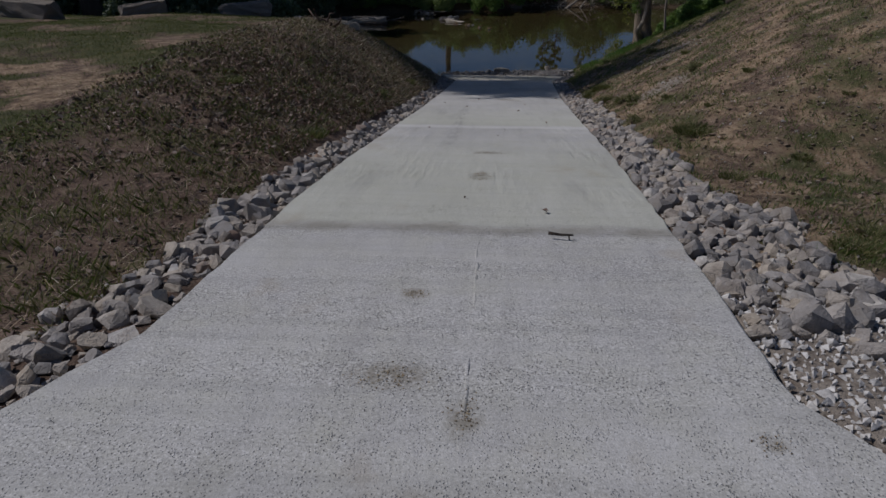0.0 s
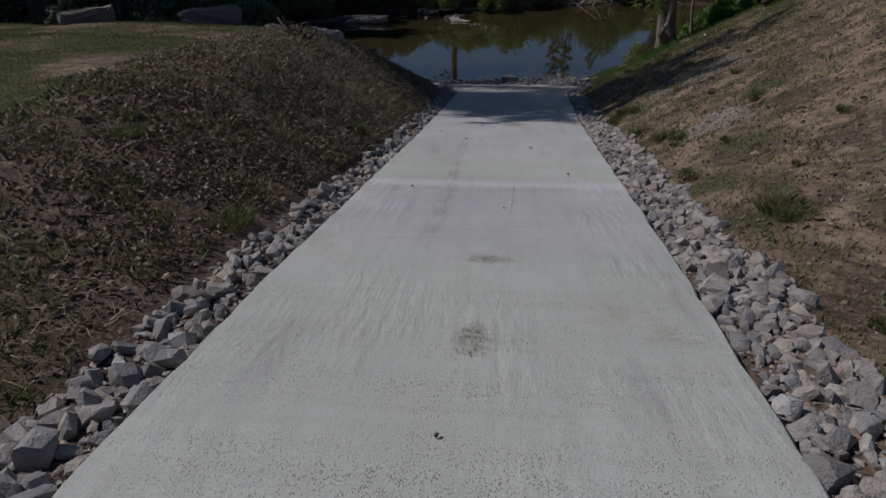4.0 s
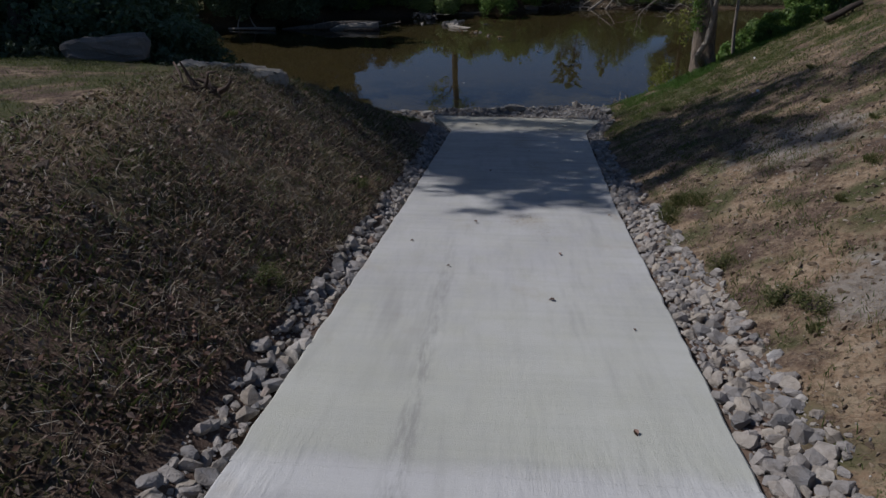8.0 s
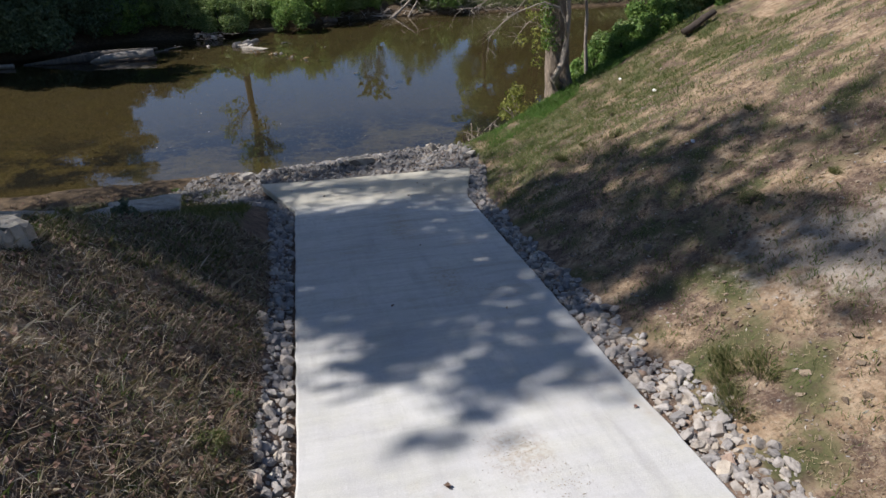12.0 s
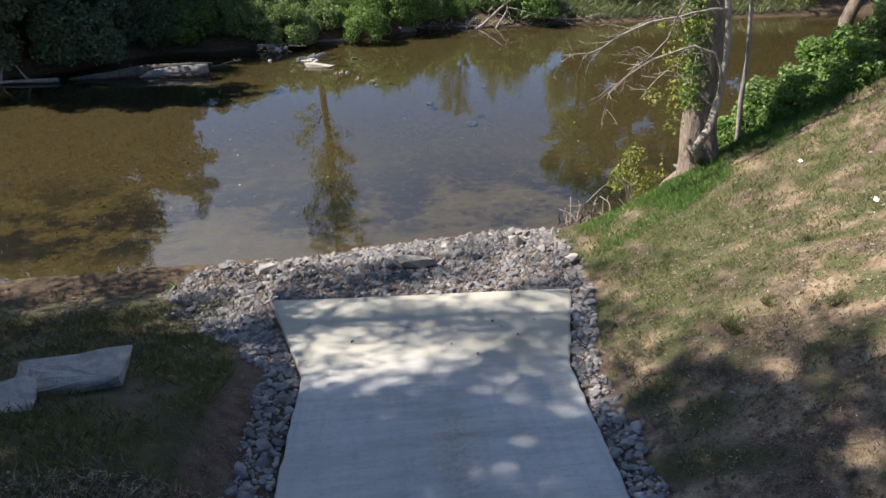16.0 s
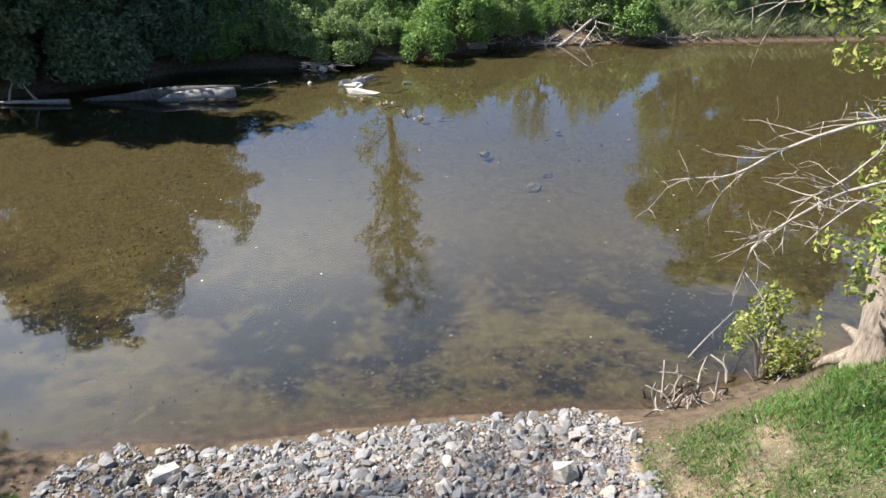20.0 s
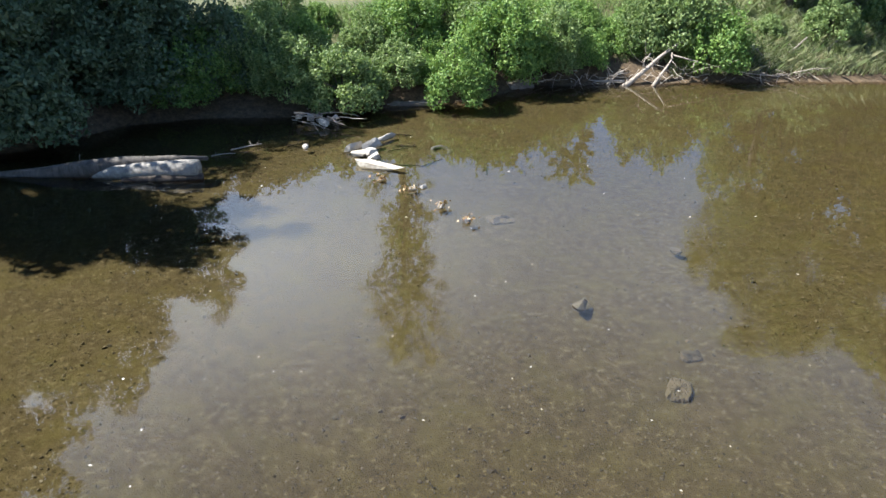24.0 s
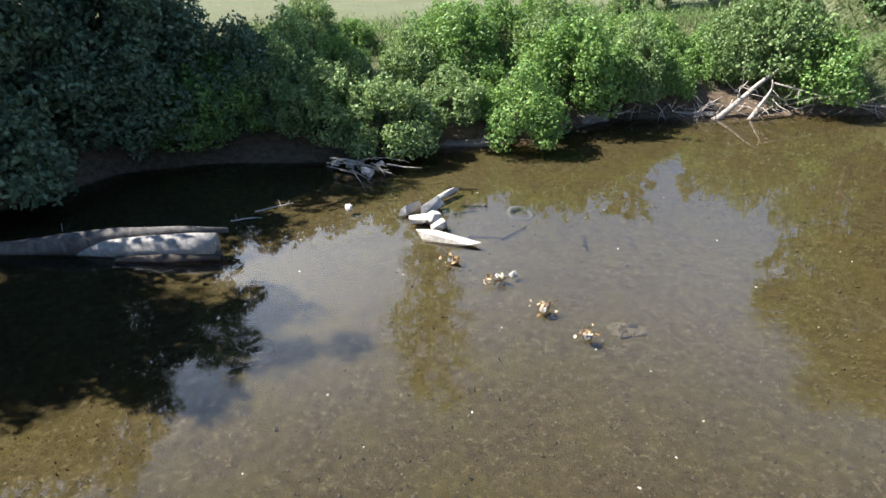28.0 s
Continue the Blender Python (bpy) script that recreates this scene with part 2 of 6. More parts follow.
def chance(nt):
    """A number of its own for each object and each loose piece."""
    o = nt.nodes.new("ShaderNodeObjectInfo")
    g = nt.nodes.new("ShaderNodeNewGeometry")
    return calc(nt, "FRACT", calc(nt, "ADD", o.outputs["Random"], g.outputs["Random Per Island"]))


def mat_concrete():
    m, nt, b = material("broomed_concrete")
    p = place(nt)
    big = speckle(nt, p, 0.45, 5, 0.55)
    mid = speckle(nt, p, 2.6, 6, 0.65)
    streak = speckle(nt, place(nt, (6.5, 0.7, 1)), 1.0, 6, 0.72)
    across = speckle(nt, place(nt, (0.3, 8.0, 1)), 1.0, 5, 0.65)
    cells = node(nt, "ShaderNodeTexVoronoi", Scale=58.0, Randomness=1.0)
    nt.links.new(p, cells.inputs["Vector"])
    cells2 = node(nt, "ShaderNodeTexVoronoi", Scale=27.0, Randomness=1.0)
    nt.links.new(p, cells2.inputs["Vector"])
    few = speckle(nt, p, 14.0, 4, 0.7)
    pits = calc(nt, "MAXIMUM", grey(nt, calc(nt, "ADD", cells.outputs["Distance"], few), 0.8, 0.62), grey(nt, calc(nt, "ADD", cells2.outputs["Distance"], few), 0.6, 0.48))
    fine = speckle(nt, p, 120.0, 2, 0.6)
    col = ramp(nt, big, [(0.3, (0.37, 0.36, 0.347)), (0.52, (0.45, 0.44, 0.42)), (0.75, (0.53, 0.52, 0.5))])
    col = mix(nt, grey(nt, mid, 0.4, 0.75, 0.0, 0.6), col, (0.43, 0.42, 0.34))
    col = mix(nt, grey(nt, streak, 0.48, 0.72, 0.0, 0.5), col, (0.31, 0.30, 0.285))
    col = mix(nt, grey(nt, across, 0.48, 0.68, 0.0, 0.12), col, (0.58, 0.57, 0.555))
    col = mix(nt, grey(nt, across, 0.5, 0.3, 0.0, 0.12), col, (0.29, 0.29, 0.285))
    # pitting, strongest on the older upper slabs
    sep = nt.nodes.new("ShaderNodeSeparateXYZ")
    nt.links.new(p, sep.inputs[0])
    worn_rows = grey(nt, speckle(nt, place(nt, (0.35, 1.9, 1)), 1.0, 4, 0.6), 0.36, 0.62, 0.3, 1.0)
    upper = calc(nt, "MULTIPLY", worn_rows, grey(nt, sep.outputs[1], 4.8, 11.0, 1.15, 0.25))
    pit = calc(nt, "MULTIPLY", pits, calc(nt, "MULTIPLY", upper, grey(nt, mid, 0.3, 0.62, 0.25, 1.0)))
    col = mix(nt, calc(nt, "MULTIPLY", pit, 0.7), col, (0.15, 0.147, 0.14))
    grain = speckle(nt, p, 62.0, 4, 0.85)
    col = mix(nt, calc(nt, "MULTIPLY", upper, grey(nt, grain, 0.5, 0.36, 0.0, 0.8)), col, (0.19, 0.187, 0.182))
    col = mix(nt, calc(nt, "MULTIPLY", upper, grey(nt, grain, 0.53, 0.66, 0.0, 0.8)), col, (0.72, 0.71, 0.7))
    col = mix(nt, calc(nt, "MULTIPLY", upper, grey(nt, across, 0.52, 0.36, 0.0, 0.3)), col, (0.3, 0.295, 0.285))
    col = mix(nt, grey(nt, fine, 0.58, 0.7, 0.0, 0.4), col, (0.62, 0.61, 0.59))
    # the second bay is creamier, and dirt has gathered along the first joint
    y = calc(nt, "ADD", sep.outputs[1], calc(nt, "MULTIPLY", calc(nt, "SUBTRACT", speckle(nt, p, 1.5, 5, 0.7), 0.5), 0.35))
    cream = calc(nt, "MAXIMUM", calc(nt, "MULTIPLY", grey(nt, y, 4.95, 5.25), grey(nt, y, 11.0, 8.0)), calc(nt, "MULTIPLY", grey(nt, y, 12.55, 12.85), grey(nt, y, 17.0, 13.5)))
    col = mix(nt, calc(nt, "MULTIPLY", cream, 0.42), col, (0.46, 0.465, 0.36))
    band = calc(nt, "MULTIPLY", grey(nt, calc(nt, "ABSOLUTE", calc(nt, "SUBTRACT", y, 5.02)), 0.04, 0.2, 1.0, 0.0), grey(nt, mid, 0.3, 0.6, 0.25, 0.8))
    col = mix(nt, band, col, (0.24, 0.225, 0.19))
    # wind-rowed silt smudges across the lower bays
    smudge = speckle(nt, place(nt, (0.7, 3.6, 1)), 1.0, 6, 0.75)
    lower = grey(nt, sep.outputs[1], 19.0, 24.0, 0.08, 1.0)
    col = mix(nt, calc(nt, "MULTIPLY", lower, grey(nt, smudge, 0.46, 0.68, 0.0, 0.55)), col, (0.25, 0.232, 0.2))
    col = mix(nt, calc(nt, "MULTIPLY", lower, grey(nt, few, 0.56, 0.7, 0.0, 0.45)), col, (0.22, 0.21, 0.185))
    # pale trowelled strip at the second joint
    strip = grey(nt, calc(nt, "ABSOLUTE", calc(nt, "SUBTRACT", y, 12.45)), 0.1, 0.32, 0.55, 0.0)
    col = mix(nt, strip, col, (0.58, 0.57, 0.55))
    # a long scuff where hulls are dragged
    lane_x = calc(nt, "ABSOLUTE", calc(nt, "ADD", sep.outputs[0], 0.58))
    scuff = calc(nt, "MULTIPLY", grey(nt, lane_x, 0.04, 0.16, 1.0, 0.0), calc(nt, "MULTIPLY", grey(nt, sep.outputs[1], 8.5, 10.5), grey(nt, sep.outputs[1], 19.0, 15.0)))
    col = mix(nt, calc(nt, "MULTIPLY", scuff, grey(nt, speckle(nt, place(nt, (14, 2.2, 1)), 1.0, 5, 0.7), 0.42, 0.62, 0.0, 0.6)), col, (0.24, 0.232, 0.215))
    # yellowed and dark stains
    stain = speckle(nt, place(nt, (0.9, 0.7, 1)), 1.0, 6, 0.6)
    col = mix(nt, grey(nt, stain, 0.6, 0.76, 0.0, 0.6), col, (0.32, 0.26, 0.17))
    drag = speckle(nt, place(nt, (2.2, 0.22, 1)), 1.0, 4, 0.6)
    col = mix(nt, grey(nt, drag, 0.58, 0.72, 0.0, 0.4), col, (0.25, 0.24, 0.225))
    # the last bay, often under water, is yellow with silt
    silt = calc(nt, "MULTIPLY", grey(nt, y, 29.3, 30.3), grey(nt, mid, 0.25, 0.65, 0.9, 0.5))
    col = mix(nt, silt, col, (0.36, 0.325, 0.235))
    # rust-brown drag marks left by muddy tyres
    for cx, cy, rx, ry in ((0.55, 19.4, 0.4, 0.45), (1.0, 24.2, 0.3, 0.9), (0.75, 27.5, 0.35, 1.1)):
        dx = calc(nt, "MULTIPLY", calc(nt, "SUBTRACT", sep.outputs[0], cx), 1 / rx)
        dy = calc(nt, "MULTIPLY", calc(nt, "SUBTRACT", sep.outputs[1], cy), 1 / ry)
        d = calc(nt, "ADD", calc(nt, "MULTIPLY", dx, dx), calc(nt, "MULTIPLY", dy, dy))
        spot = calc(nt, "MULTIPLY", grey(nt, d, 0.0, 1.3, 1.0, 0.0), grey(nt, few, 0.4, 0.6, 0.0, 0.42))
        col = mix(nt, spot, col, (0.27, 0.19, 0.11))
    for cx, cy, rx, ry in ((-0.05, 7.2, 0.15, 0.24), (-0.45, 2.6, 0.24, 0.13), (-0.07, 2.25, 0.09, 0.16), (-0.44, 3.62, 0.1, 0.09), (0.02, 8.85, 0.2, 0.12), (1.24, 2.17, 0.07, 0.06), (-0.2, 1.6, 0.35, 0.2)):
        dx = calc(nt, "MULTIPLY", calc(nt, "SUBTRACT", sep.outputs[0], cx), 1 / rx)
        dy = calc(nt, "MULTIPLY", calc(nt, "SUBTRACT", sep.outputs[1], cy), 1 / ry)
        d = calc(nt, "ADD", calc(nt, "MULTIPLY", dx, dx), calc(nt, "MULTIPLY", dy, dy))
        spot = calc(nt, "MULTIPLY", grey(nt, d, 0.0, 1.3, 1.0, 0.0), grey(nt, few, 0.38, 0.56, 0.1, 0.8))
        col = mix(nt, spot, col, (0.2, 0.18, 0.14))
    nt.links.new(col, b.inputs["Base Color"])
    b.inputs["Roughness"].default_value = 0.88
    broom = speckle(nt, place(nt, (1.2, 26.0, 1)), 1.0, 5, 0.7)
    # short lengthwise ribs left by the screed, in two lanes
    ribs = speckle(nt, place(nt, (13.0, 2.2, 1)), 1.0, 3, 0.5)
    lane = grey(nt, speckle(nt, place(nt, (0.9, 0.5, 1)), 1.0, 2, 0.5), 0.44, 0.58)
    h = calc(nt, "ADD", calc(nt, "MULTIPLY", broom, 0.35), calc(nt, "MULTIPLY", calc(nt, "MULTIPLY", ribs, calc(nt, "MULTIPLY", lane, grey(nt, sep.outputs[1], 5.0, 6.5))), grey(nt, sep.outputs[1], 12.3, 13.2, 2.2, 0.5)))
    h = calc(nt, "ADD", h, calc(nt, "SUBTRACT", calc(nt, "MULTIPLY", fine, 0.35), calc(nt, "MULTIPLY", pit, 1.2)))
    relief(nt, h, b, 0.75, 0.012)
    return m


def mat_stone(name, stops, scale=9.0):
    m, nt, b = material(name)
    c = ramp(nt, chance(nt), stops)
    p = place(nt)
    grain = speckle(nt, p, scale, 6, 0.7)
    fine = speckle(nt, p, scale * 7, 3, 0.6)
    c = mix(nt, grey(nt, grain, 0.35, 0.65, 0.0, 0.75), c, mix(nt, 0.6, c, (0.13, 0.112, 0.09)))
    dirt = speckle(nt, p, scale * 0.45, 5, 0.7)
    c = mix(nt, grey(nt, dirt, 0.48, 0.66, 0.0, 0.6), c, (0.17, 0.135, 0.098))
    c = mix(nt, grey(nt, fine, 0.55, 0.75, 0.0, 0.5), c, mix(nt, 0.35, c, (0.55, 0.52, 0.47)))
    nt.links.new(c, b.inputs["Base Color"])
    b.inputs["Roughness"].default_value = 0.9
    relief(nt, calc(nt, "ADD", grain, calc(nt, "MULTIPLY", fine, 0.5)), b, 1.0, 0.03)
    return m


def mat_bark(name, dark, light, scale=6.0, stretch=0.25):
    m, nt, b = material(name)
    v = place(nt, (1, 1, stretch))
    n1 = speckle(nt, v, scale, 6, 0.7)
    n2 = speckle(nt, v, scale * 5, 4, 0.7)
    c = ramp(nt, n1, [(0.3, dark), (0.7, light)])
    c = mix(nt, grey(nt, n2, 0.5, 0.75, 0.0, 0.5), c, tuple(x * 0.45 for x in dark))
    nt.links.new(c, b.inputs["Base Color"])
    b.inputs["Roughness"].default_value = 0.9
    relief(nt, calc(nt, "ADD", n1, calc(nt, "MULTIPLY", n2, 0.6)), b, 0.9, 0.03)
    return m


def mat_leaf(name, stops, glow=0.35):
    m, nt, b = material(name)
    c = ramp(nt, chance(nt), stops)
    big = speckle(nt, place(nt), 0.7, 3, 0.6)
    c = mix(nt, grey(nt, big, 0.35, 0.7, 0.0, 0.45), c, mix(nt, 0.5, c, (0.035, 0.05, 0.015)))
    nt.links.new(c, b.inputs["Base Color"])
    b.inputs["Roughness"].default_value = 0.55
    b.inputs["Specular IOR Level"].default_value = 0.35
    t = nt.nodes.new("ShaderNodeBsdfTranslucent")
    nt.links.new(mix(nt, 0.5, c, (0.14, 0.2, 0.03)), t.inputs[0])
    s = nt.nodes.new("ShaderNodeMixShader")
    s.inputs[0].default_value = glow
    nt.links.new(b.outputs[0], s.inputs[1])
    nt.links.new(t.outputs[0], s.inputs[2])
    nt.links.new(s.outputs[0], nt.nodes["Material Output"].inputs[0])
    return m


def mat_plain(name, stops, rough=0.8, scale=20.0, bump=0.3):
    m, nt, b = material(name)
    n = speckle(nt, place(nt), scale, 5, 0.65)
    nt.links.new(ramp(nt, n, stops), b.inputs["Base Color"])
    b.inputs["Roughness"].default_value = rough
    relief(nt, n, b, bump, 0.01)
    return m


def mat_ground():
    m, nt, b = material("earth_and_turf")
    p = place(nt)
    zones = {}
    for z in ("turf", "straw", "mud", "bed", "bare", "field"):
        a = nt.nodes.new("ShaderNodeAttribute")
        a.attribute_name = z
        zones[z] = a.outputs["Fac"]
    n1, n2, n3 = speckle(nt, p, 0.9, 6, 0.6), speckle(nt, p, 4.5, 6, 0.7), speckle(nt, p, 32.0, 4, 0.7)
    soil = ramp(nt, n2, [(0.28, (0.042, 0.028, 0.021)), (0.5, (0.105, 0.069, 0.05)), (0.72, (0.21, 0.147, 0.108))])
    soil = mix(nt, grey(nt, n3, 0.5, 0.72, 0.0, 0.6), soil, (0.30, 0.25, 0.19))
    tan = ramp(nt, n2, [(0.25, (0.1, 0.068, 0.042)), (0.45, (0.24, 0.163, 0.1)), (0.7, (0.4, 0.31, 0.21))])
    tan = mix(nt, grey(nt, speckle(nt, p, 13.0, 6, 0.75), 0.5, 0.62, 0.0, 0.6), tan, (0.075, 0.056, 0.034))
    tan = mix(nt, grey(nt, n3, 0.52, 0.7, 0.0, 0.5), tan, (0.36, 0.30, 0.22))
    green = ramp(nt, n2, [(0.25, (0.034, 0.038, 0.016)), (0.5, (0.07, 0.072, 0.03)), (0.75, (0.14, 0.12, 0.06))])
    pale = ramp(nt, n2, [(0.3, (0.16, 0.135, 0.11)), (0.7, (0.32, 0.28, 0.235))])
    mud = ramp(nt, n2, [(0.3, (0.048, 0.034, 0.021)), (0.7, (0.15, 0.105, 0.062))])
    mud = mix(nt, grey(nt, speckle(nt, p, 11.0, 6, 0.8), 0.48, 0.62, 0.0, 0.65), mud, (0.035, 0.026, 0.018))
    bed = ramp(nt, n2, [(0.25, (0.038, 0.03, 0.014)), (0.5, (0.074, 0.06, 0.029)), (0.75, (0.12, 0.1, 0.055))])
    bed = mix(nt, grey(nt, speckle(nt, p, 9.0, 7, 0.85), 0.53, 0.59, 0.0, 0.85), bed, (0.02, 0.016, 0.009))
    bed = mix(nt, grey(nt, speckle(nt, place(nt, (1, 1, 2)), 7.0, 7, 0.85), 0.54, 0.62, 0.0, 0.7), bed, (0.19, 0.165, 0.1))
    bed = mix(nt, grey(nt, n1, 0.45, 0.7, 0.0, 0.5), bed, (0.09, 0.08, 0.022))
    # dark mats of weed and yellow silt in the shallows of the near shore
    sep = nt.nodes.new("ShaderNodeSeparateXYZ")
    nt.links.new(p, sep.inputs[0])
    shallow = calc(nt, "MULTIPLY", grey(nt, sep.outputs[1], 36.6, 37.6), grey(nt, sep.outputs[1], 45.0, 40.0))
    mats = speckle(nt, place(nt, (0.42, 0.42, 1)), 1.0, 6, 0.7)
    bed = mix(nt, calc(nt, "MULTIPLY", shallow, grey(nt, calc(nt, "ADD", mats, calc(nt, "MULTIPLY", calc(nt, "SUBTRACT", speckle(nt, p, 3.2, 6, 0.75), 0.5), 0.5)), 0.46, 0.55, 0.0, 0.95)), bed, (0.013, 0.014, 0.016))
    bed = mix(nt, calc(nt, "MULTIPLY", shallow, grey(nt, calc(nt, "ADD", mats, calc(nt, "MULTIPLY", calc(nt, "SUBTRACT", speckle(nt, p, 5.0, 6, 0.75), 0.5), 0.5)), 0.45, 0.3, 0.0, 0.6)), bed, (0.14, 0.128, 0.05))
    rag = calc(nt, "MULTIPLY", calc(nt, "SUBTRACT", calc(nt, "ADD", n2, calc(nt, "MULTIPLY", n1, 0.8)), 0.9), 1.6)
    col = soil
    field = ramp(nt, n2, [(0.3, (0.075, 0.082, 0.038)), (0.7, (0.115, 0.112, 0.058))])
    for z, c in (("straw", tan), ("turf", green), ("field", field), ("bare", pale), ("mud", mud), ("bed", bed)):
        f = grey(nt, calc(nt, "ADD", zones[z], calc(nt, "MULTIPLY", rag, 0.9 if z in ("turf", "straw", "bare") else 0.3)), 0.3, 0.7)
        col = mix(nt, f, col, c)
    nt.links.new(col, b.inputs["Base Color"])
    b.inputs["Roughness"].default_value = 0.95
    b.inputs["Specular IOR Level"].default_value = 0.2
    relief(nt, calc(nt, "ADD", n2, calc(nt, "MULTIPLY", n3, 0.5)), b, 0.9, 0.06)
    return m


def mat_water():
    m, nt, b = material("river_water")
    nt.nodes.remove(b)
    p = place(nt, (1.0, 1.7, 1))
    rip = calc(nt, "ADD", speckle(nt, p, 1.1, 2, 0.4), calc(nt, "MULTIPLY", speckle(nt, p, 5.0, 1, 0.4), 0.05))
    # a quick riffle in midstream
    sep = nt.nodes.new("ShaderNodeSeparateXYZ")
    nt.links.new(place(nt), sep.inputs[0])
    dx = calc(nt, "MULTIPLY", calc(nt, "SUBTRACT", sep.outputs[0], 4.5), 1 / 6.0)
    dy = calc(nt, "MULTIPLY", calc(nt, "SUBTRACT", sep.outputs[1], 52.5), 1 / 4.5)
    riffle = grey(nt, calc(nt, "ADD", calc(nt, "MULTIPLY", dx, dx), calc(nt, "MULTIPLY", dy, dy)), 0.1, 1.1, 1.0, 0.0)
    rip = calc(nt, "ADD", rip, calc(nt, "MULTIPLY", calc(nt, "MULTIPLY", riffle, speckle(nt, place(nt, (1.1, 3.4, 1)), 1.8, 3, 0.6)), 2.2))
    calm = grey(nt, speckle(nt, place(nt), 0.11, 3, 0.5), 0.42, 0.62, 0.25, 1.0)
    bump = node(nt, "ShaderNodeBump", Distance=0.004)
    nt.links.new(calm, bump.inputs["Strength"])
    nt.links.new(rip, bump.inputs["Height"])
    clear = node(nt, "ShaderNodeBsdfTransparent", Color=(0.77, 0.735, 0.64, 1))
    gloss = node(nt, "ShaderNodeBsdfGlossy", Color=(1, 1, 1, 1), Roughness=0.015)
    nt.links.new(bump.outputs[0], gloss.inputs["Normal"])
    fres = node(nt, "ShaderNodeFresnel", IOR=1.46)
    nt.links.new(bump.outputs[0], fres.inputs["Normal"])
    s = nt.nodes.new("ShaderNodeMixShader")
    nt.links.new(fres.outputs[0], s.inputs[0])
    nt.links.new(clear.outputs[0], s.inputs[1])
    nt.links.new(gloss.outputs[0], s.inputs[2])
    nt.links.new(s.outputs[0], nt.nodes["Material Output"].inputs[0])
    return m


CONCRETE = mat_concrete()
RIPRAP = mat_stone("broken_limestone", [(0.0, (0.21, 0.203, 0.2)), (0.3, (0.35, 0.325, 0.305)), (0.6, (0.44, 0.395, 0.35)), (0.88, (0.49, 0.42, 0.335)), (0.96, (0.58, 0.55, 0.51)), (1.0, (0.34, 0.22, 0.15))])
BED_STONE = mat_stone("riverbed_stone", [(0, (0.028, 0.024, 0.013)), (0.6, (0.066, 0.056, 0.029)), (1, (0.12, 0.103, 0.058))])
SLATE = mat_stone("blue_grey_stone", [(0.0, (0.1, 0.1, 0.103)), (0.35, (0.18, 0.178, 0.18)), (0.7, (0.25, 0.238, 0.225)), (0.88, (0.25, 0.21, 0.16)), (1.0, (0.4, 0.375, 0.335))])
PALE_STONE = mat_stone("pale_limestone_block", [(0.0, (0.36, 0.325, 0.275)), (1.0, (0.47, 0.43, 0.37))], 5.0)
WARM_STONE = mat_stone("weathered_sandstone_block", [(0.0, (0.15, 0.127, 0.105)), (1.0, (0.2, 0.168, 0.138))], 5.0)
WHITE_STONE = mat_stone("bleached_limestone", [(0.0, (0.42, 0.375, 0.3)), (1.0, (0.5, 0.45, 0.365))], 5.0)
GROUND = mat_ground()
WATER = mat_water()
BARK = mat_bark("furrowed_grey_bark", (0.07, 0.054, 0.04), (0.34, 0.265, 0.19), 15.0, 0.22)
DARK_BARK = mat_bark("dark_bark", (0.04, 0.03, 0.024), (0.11, 0.085, 0.06))
DEAD_WOOD = mat_bark("bleached_dead_wood", (0.17, 0.138, 0.108), (0.42, 0.36, 0.29), 9.0)
CRUSHED = mat_plain("pale_crushed_gravel", [(0.25, (0.3, 0.285, 0.27)), (0.5, (0.52, 0.5, 0.475)), (0.75, (0.74, 0.72, 0.69))], 0.9, 34.0, 0.6)
GREY_WOOD = mat_bark("grey_barkless_log", (0.13, 0.116, 0.098), (0.31, 0.282, 0.245), 7.0, 1.0)
WET_WOOD = mat_bark("wet_dark_wood", (0.018, 0.013, 0.01), (0.07, 0.05, 0.035))
LEAF_FAR = mat_leaf("willow_green_leaf", [(0.0, (0.085, 0.14, 0.045)), (0.5, (0.17, 0.245, 0.08)), (1.0, (0.35, 0.42, 0.16))], 0.42)
LEAF_VIVID = mat_leaf("vivid_green_leaf", [(0.0, (0.075, 0.155, 0.033)), (0.5, (0.155, 0.265, 0.057)), (1.0, (0.3, 0.41, 0.105))], 0.42)
LEAF_YELLOW = mat_leaf("yellow_green_leaf", [(0.0, (0.13, 0.155, 0.025)), (0.5, (0.24, 0.26, 0.05)), (1.0, (0.36, 0.34, 0.09))])
LEAF_DARK = mat_leaf("dark_green_leaf", [(0.0, (0.055, 0.085, 0.045)), (0.6, (0.1, 0.145, 0.075)), (1.0, (0.18, 0.225, 0.13))], 0.28)
LEAF_GREY = mat_leaf("grey_green_leaf", [(0.0, (0.06, 0.085, 0.05)), (0.6, (0.11, 0.14, 0.085)), (1.0, (0.19, 0.21, 0.14))], 0.25)
BLADE = mat_leaf("grass_blade", [(0.0, (0.052, 0.07, 0.02)), (0.45, (0.1, 0.115, 0.036)), (0.72, (0.18, 0.165, 0.07)), (1.0, (0.33, 0.265, 0.14))])
VERGE_BLADE = mat_leaf("verge_grass_blade", [(0.0, (0.055, 0.095, 0.02)), (0.5, (0.105, 0.155, 0.038)), (0.8, (0.2, 0.205, 0.075)), (1.0, (0.34, 0.285, 0.14))])
FRESH_BLADE = mat_leaf("fresh_grass_blade", [(0.0, (0.055, 0.14, 0.02)), (0.6, (0.1, 0.22, 0.035)), (1.0, (0.2, 0.29, 0.07))])
PALE_BLADE = mat_leaf("pale_drooping_grass", [(0.0, (0.1, 0.13, 0.05)), (0.5, (0.2, 0.22, 0.1)), (1.0, (0.36, 0.34, 0.2))])
